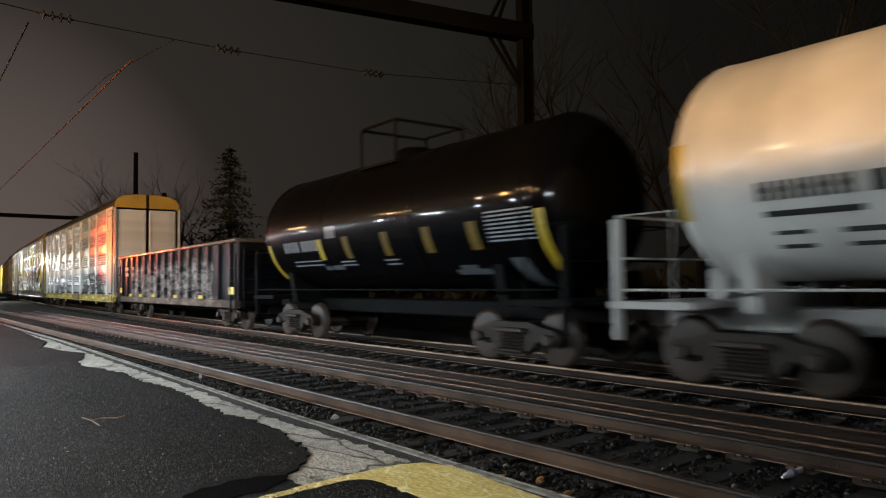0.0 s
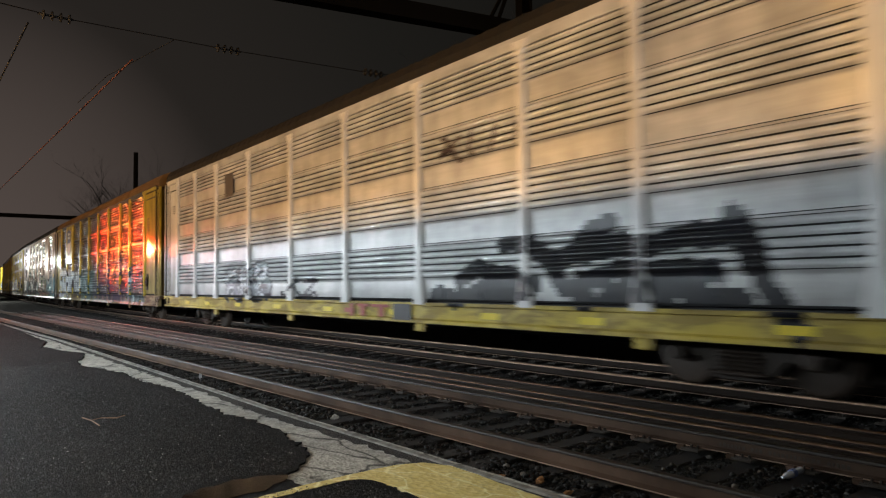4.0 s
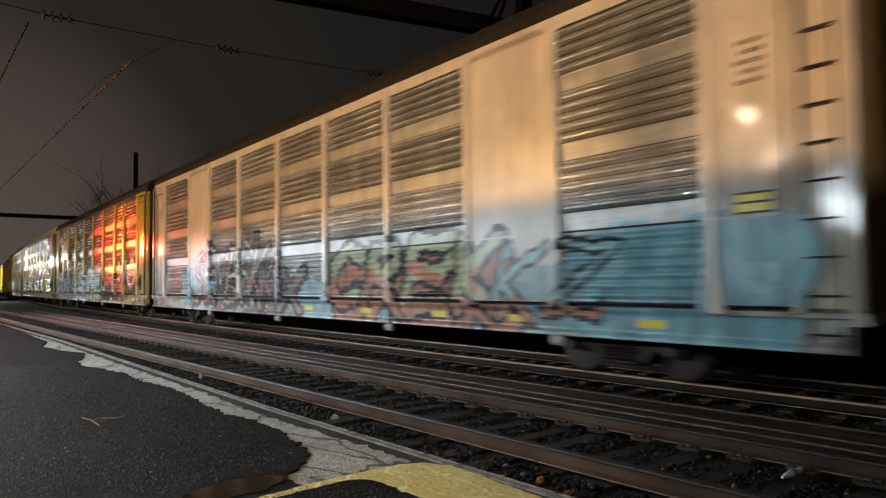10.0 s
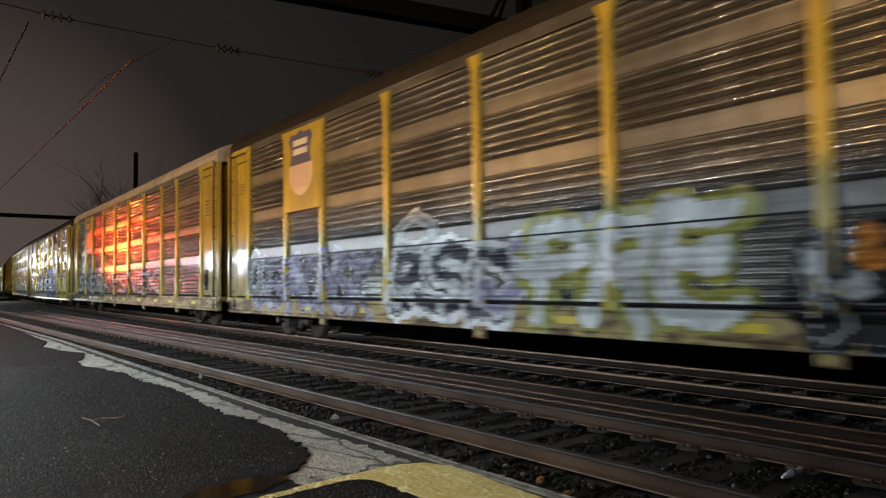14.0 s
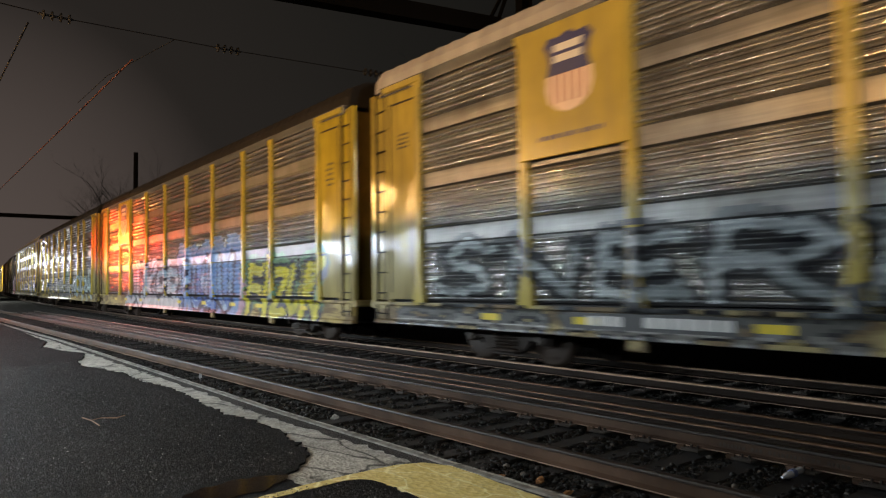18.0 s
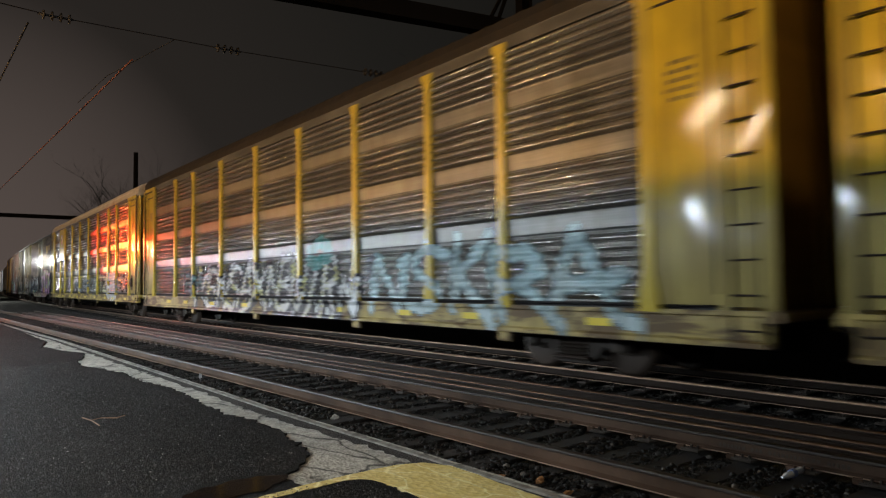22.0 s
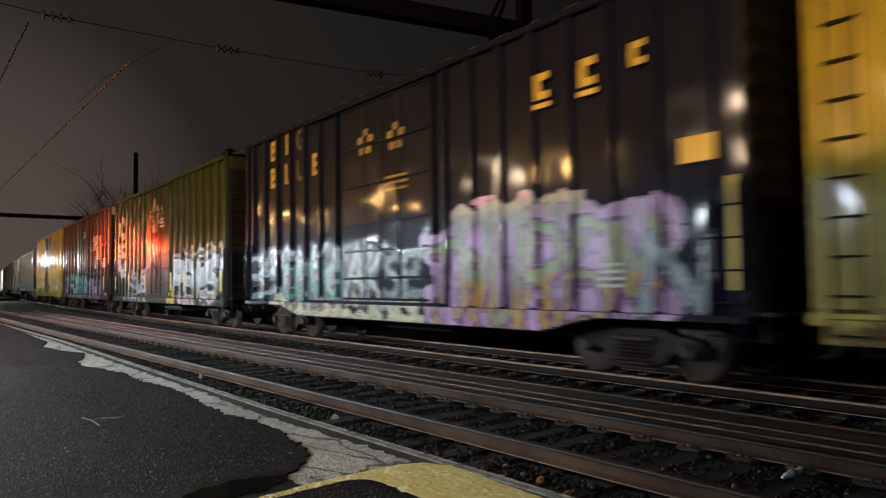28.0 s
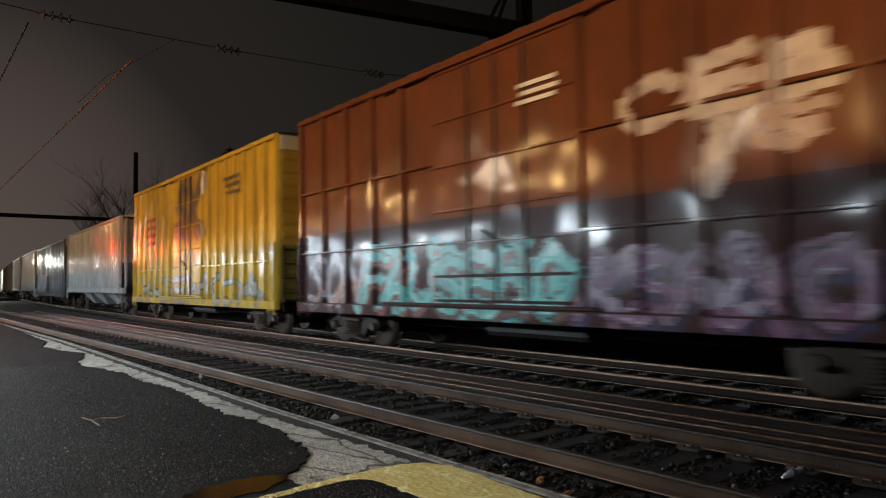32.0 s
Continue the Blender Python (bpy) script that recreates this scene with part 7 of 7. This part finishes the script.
def gondola(front, rear):
    car, s0, half = start_car("gondola", "black open gondola with a rusty pale rim and chalky sprayed patches", front, rear)
    CARS.append((car, s0))
    mat = scuffed("gondola_black", (0.005, 0.005, 0.006), (0.56, 0.50, 0.45), (-5.4, 5.6), (0.95, 2.25))
    post_mat = scuffed("gondola_post_black", (0.005, 0.005, 0.006), (0.34, 0.30, 0.265), (-5.4, 5.6), (0.95, 2.1))
    sill_mat = scuffed("gondola_sill", (0.05, 0.042, 0.034), (0.34, 0.27, 0.21), (-6.5, 5.0), (0.2, 2.0))
    rimm = painted("gondola_rim", (0.12, 0.117, 0.115), 0.35, 0.2, 0.3)
    top = 2.86
    for out in (-1, 1):
        child("side_wall", Geo().box(*sorted((out * 1.38, out * 1.43)), -half + 0.1, half - 0.1, 0.80, top - 0.05).done("side_wall", mat, False, (0, 0)), car)
        child("top_rim", Geo().box(*sorted((out * 1.34, out * 1.53)), -half + 0.08, half - 0.08, top - 0.09, top + 0.02, 0.025).done("top_rim", rimm, False, (0, 0)), car)
        child("side_sill", Geo().box(*sorted((out * 1.38, out * 1.52)), -half + 0.1, half - 0.1, 0.72, 0.98, 0.03).done("side_sill", sill_mat, False, (0, 0)), car)
        n = 15
        for i in range(n):
            y = -half + 0.75 + (2 * half - 1.5) * i / (n - 1)
            ring = [(out * 1.43, y - 0.15), (out * 1.52, y - 0.09), (out * 1.52, y + 0.09), (out * 1.43, y + 0.15)]
            child("side_post", Geo().prism(ring, 2, 0.95, top - 0.08).done("side_post", post_mat, False, (0, 0)), car)
        ladder(car, out * 1.54, -half + 0.3, 0.6, 2.4, 0.40, mat)
        ladder(car, out * 1.54, half - 0.3, 0.6, 2.4, 0.40, mat)
    child("floor", Geo().box(-1.40, 1.40, -half + 0.1, half - 0.1, 0.85, 0.95).done("floor", DARK), car)
    for sgn in (-1, 1):
        g = Geo().box(-1.42, 1.42, *sorted((sgn * (half - 0.16), sgn * (half - 0.1))), 0.80, top - 0.1)
        wall = child("end_wall", g.done("end_wall", mat, False, (0, 0)), car)
        for zz in (1.1, 1.55, 2.0, 2.45):
            g = Geo().prism([(sgn * (half - 0.1), zz), (sgn * (half - 0.02), zz + 0.06), (sgn * (half - 0.02), zz + 0.16), (sgn * (half - 0.1), zz + 0.22)], 0, -1.3, 1.3)
            child("pressed_rib", g.done("pressed_rib", mat, False, (0, 0)), wall)
        child("end_rim", Geo().box(-1.5, 1.5, *sorted((sgn * (half - 0.22), sgn * (half - 0.04))), top - 0.1, top + 0.01, 0.02).done("end_rim", rimm, False, (0, 0)), car)
        end_ladder(car, sgn * (half + 0.0), -1.1, 0.7, 2.5, STEEL)
    child("centre_sill", Geo().box(-0.35, 0.35, -half + 0.3, half - 0.3, 0.5, 0.85, 0.03).done("centre_sill", DARK), car)
    bogies(car, s0, half, 2.0)
    couplers(car, half + 0.35)
    tape(car, (-half + 0.45, half - 0.75), 1.15, 1.38, 0.42, -1.535)
    tape(car, (-4.6, -1.6, 1.5, 3.6, 5.4), 0.98, 1.10, 0.5, -1.535)
    bar_marks(car, -1.537, text_bars(rm, 5.75, 6.7, 1.80, 2.35, 2) + text_bars(rm, 4.75, 5.25, 1.80, 2.35, 2), painted("pale_stencil", (0.34, 0.38, 0.40), 0.5, 0, 0.6, coat=0.05))


gondola(20.5, 36.55)


# ---- tank cars ----
def tank_car(front, rear, label, shell, frame_mat, radius, zc, body, hoops, marks, rails):
    car, s0, half = start_car("tank_car", label, front, rear)
    CARS.append((car, s0))
    b0, b1 = body
    head = 0.62
    prof = [(b0 + head * (1 - math.cos(a)), radius * math.sin(a)) for a in [math.pi / 2 * i / 10 for i in range(11)]]
    prof += [(b0 + head + (b1 - b0 - 2 * head) * i / 8, radius) for i in range(1, 8)]
    prof += [(b1 - head * (1 - math.cos(a)), radius * math.sin(a)) for a in [math.pi / 2 * (10 - i) / 10 for i in range(11)]]
    g = Geo().lathe(prof, 1, 56, (0, 0, zc))
    child("tank_shell", g.done("tank_shell", shell, True, (0, 0)), car)
    for y in (b0 + head + 0.02, b1 - head - 0.02, *hoops):
        g = Geo().lathe([(y - 0.03, radius), (y - 0.03, radius + 0.012), (y + 0.03, radius + 0.012), (y + 0.03, radius)], 1, 48, (0, 0, zc))
        child("weld_band", g.done("weld_band", shell, True, (0, 0)), car)
    child("centre_sill", Geo().box(-0.35, 0.35, -half + 0.2, half - 0.2, 0.72, 1.06, 0.03).done("centre_sill", frame_mat), car)
    for sgn in (-1, 1):
        child("end_platform", Geo().box(-1.5, 1.5, *sorted((sgn * (half - 1.35), sgn * half)), 1.04, 1.14, 0.02).done("end_platform", frame_mat), car)
        g = Geo()
        yb = sgn * (half - 1.9)
        ring = [(-1.1, 1.0), (1.1, 1.0), (1.25, 1.75), (0.9, 1.5), (0.4, 1.28), (-0.4, 1.28), (-0.9, 1.5), (-1.25, 1.75)]
        g.prism(ring, 1, yb - 0.12, yb + 0.12)
        child("saddle", g.done("saddle", frame_mat), car)
        # end railing
        g = Geo()
        ye = sgn * (half - 0.12)
        for x in (-1.42, 1.42):
            g.tube([(x, ye, 1.1), (x, ye, 2.35), (x, ye - sgn * 0.9, 2.35), (x, ye - sgn * 0.9, 1.1)], 0.022, 6)
        g.tube([(-1.42, ye, 2.35), (1.42, ye, 2.35)], 0.022, 6).tube([(-1.42, ye, 1.75), (1.42, ye, 1.75)], 0.018, 6)
        child("end_railing", g.done("end_railing", frame_mat), car)
        child("uncoupling_post", Geo().box(-1.5, -1.38, ye - 0.06, ye + 0.06, 0.6, 2.3, 0.02).done("uncoupling_post", frame_mat), car)
        child("brake_housing", Geo().box(0.3, 0.9, ye - sgn * 0.5 - 0.15, ye - sgn * 0.5 + 0.15, 1.14, 1.6, 0.05).done("brake_housing", frame_mat), car)
    for out in (-1, 1):
        g = Geo().tube([(out * 1.50, -half + 0.3, 1.30), (out * 1.52, 0, 1.30), (out * 1.50, half - 0.3, 1.30)], 0.02, 6)
        child("side_grab_rail", g.done("side_grab_rail", frame_mat), car)
    if rails:
        ztop = zc + radius
        g = Geo().lathe([(ztop - 0.1, 0.45), (ztop + 0.10, 0.45), (ztop + 0.16, 0.38), (ztop + 0.18, 0.0)], 2, 20)
        child("valve_dome", g.done("valve_dome", shell, True, (0, 0)), car)
        g = Geo()
        for x in (-0.95, 0.95):
            g.tube([(x, -0.57, ztop - 0.28), (x, -0.57, ztop + 0.58), (x * 0.96, -0.50, ztop + 0.68), (x * 0.96, 0.83, ztop + 0.68), (x, 0.9, ztop + 0.58), (x, 0.9, ztop - 0.28)], 0.035, 6)
        for y in (-0.57, 0.9):
            g.tube([(-0.95, y, ztop + 0.66), (0.95, y, ztop + 0.66)], 0.035, 6)
        child("top_railing", g.done("top_railing", frame_mat), car)
        child("top_walkway", Geo().box(-1.0, 1.0, -0.62, 0.95, ztop - 0.30, ztop - 0.24, 0.01).done("top_walkway", frame_mat), car)
    bogies(car, s0, half, 1.75)
    couplers(car, half + 0.3)

    def wrap(items, mat, name):
        """Paint marks that follow the round shell: (y0, y1, z0, z1)."""
        for y0, y1, z0, z1 in items:
            v, f = [], []
            steps = max(2, int((z1 - z0) / 0.08))
            for i in range(steps + 1):
                zz = z0 + (z1 - z0) * i / steps - zc
                x = -math.sqrt(max(0.01, (radius + 0.008) ** 2 - zz * zz))
                v += [(x, y0, zz + zc), (x, y1, zz + zc)]
            f = [(2 * i, 2 * i + 2, 2 * i + 3, 2 * i + 1) for i in range(steps)]
            child(name, mesh_from(name, v, f, mat), car)
    for name, mat, items in marks:
        wrap(items, mat, name)
    return car


tank_black = painted("tank_black", (0.0025, 0.0025, 0.003), 0.15, 0, 0.05, None, 0.2, (0.008, 0.007, 0.006), 0.10, 0.16, 0.07)
TANK_FRAME = plain("sooty_black_frame", (0.004, 0.004, 0.004), 0.8, 0.0, 0.3, 4, 0.3, 0.08)
tank_white = painted("tank_white", (0.66, 0.64, 0.60), 0.25, 0, 0.12, None, 0.5, (0.05, 0.035, 0.022), 0.05)
tank_car(7.05, 19.25, "glossy black tank car with yellow reflective strips", tank_black, TANK_FRAME, 1.56, 2.85, (-5.75, 5.70), (-1.9, 1.9),
         (("reflector", plain("worn_yellow_tape", (0.40, 0.28, 0.012), 0.5, 0, 0.2, 6, 0.05), [(y - 0.13, y + 0.13, 2.02, 2.52) for y in (2.03,)] + [(-5.62, -5.42, 1.6, 2.6), (4.85, 5.02, 1.6, 2.5)]),
          # right-hand strips: darker copy of the tape, for the weaker light there
          ("reflector", plain("dim_yellow_tape", (0.12, 0.075, 0.008), 0.6, 0, 0.3, 6, 0.05, 0.2), [(y - 0.13, y + 0.13, 2.02, 2.52) for y in (-3.8, -2.4, -0.9, 0.76)]),
          ("stencil", painted("grey_stencil", (0.30, 0.31, 0.33), 0.5), [(-5.35, -4.2, 2.62 - k * 0.07, 2.65 - k * 0.07) for k in range(8)] + [(-1.15, -0.6, 1.92, 1.95), (-1.15, -0.6, 1.83, 1.86), (0.64, 1.31, 1.94, 1.97), (0.64, 1.31, 1.86, 1.89), (2.2, 3.76, 2.00, 2.03), (2.2, 3.76, 1.90, 1.93)]),
          ("stencil", painted("dulled_white_stencil", (0.25, 0.25, 0.255), 0.5, 0, 0.5, coat=0.05), [(y, y + 0.17, 2.26, 2.52) for y in (2.2, 2.42, 2.64, 2.86, 3.2, 3.42, 3.64, 3.86)]),
          ("placard", painted("white_placard", (0.19, 0.20, 0.215), 0.5, coat=0.05), [(1.18, 1.66, 2.52, 2.80)]),
          ("smudge", painted("chalky_smudge", (0.10, 0.12, 0.13), 0.6), [(-3.8, -2.8, 1.58, 1.68), (-3.5, -3.0, 1.66, 1.76), (1.3, 2.25, 1.78, 1.88), (-4.9, -4.5, 1.35, 1.85)])), True)
tank_car(-10.2, 6.30, "white tank car with black stencilled bars", tank_white, painted("white_frame", (0.50, 0.49, 0.46), 0.5, 0, 0.3), 1.53, 2.92, (-7.6, 7.55), (-2, 2),
         (("stencil", BLACK_PAINT, [q for y in (4.95, 5.18, 5.41, 5.64, 5.87) for q in ((y, y + 0.07, 2.35, 2.57), (y + 0.11, y + 0.17, 2.35, 2.57), (y + 0.07, y + 0.11, 2.44, 2.50))] + [(y, y + 0.18, 2.35, 2.57) for y in (4.18, 4.40, 4.62)] + [(4.90, 6.0, 2.16, 2.23)]),
          ("stencil", painted("dark_stencil", (0.06, 0.06, 0.06), 0.5), [(5.55, 5.95, 1.95, 2.0), (5.55, 5.95, 1.79, 1.84), (4.6, 5.18, 1.94, 2.0), (4.6, 5.16, 1.79, 1.84)]),
          ("reflector", painted("faded_yellow_tape", (0.55, 0.40, 0.10), 0.5), [(6.88, 7.1, 2.19, 3.18)])), False)


# ---- what moves: the train rolls along the line, its wheels turn ----
def motions():
    times = [i * 1.0 for i in range(33)]
    for car, s0 in CARS:
        walk(car, [(t, on_line(s0 - gone(t))) for t in times])
    for w, s0, d in WHEELS:
        rows, turn = [], 0.0
        last = None
        for i in range(0, 32 * 15 + 1):
            t = i / 15
            s = s0 - gone(t)
            if i in (0, 480) or -12 < s < 34:
                if last is not None and (-12 < s < 34) and (-12 < last < 34):
                    turn += (last - s) / 0.457
                rows.append((t, pose(0, d, 0.457, math.degrees(turn), 0, 0)))
            last = s
        walk(w, rows)


motions()
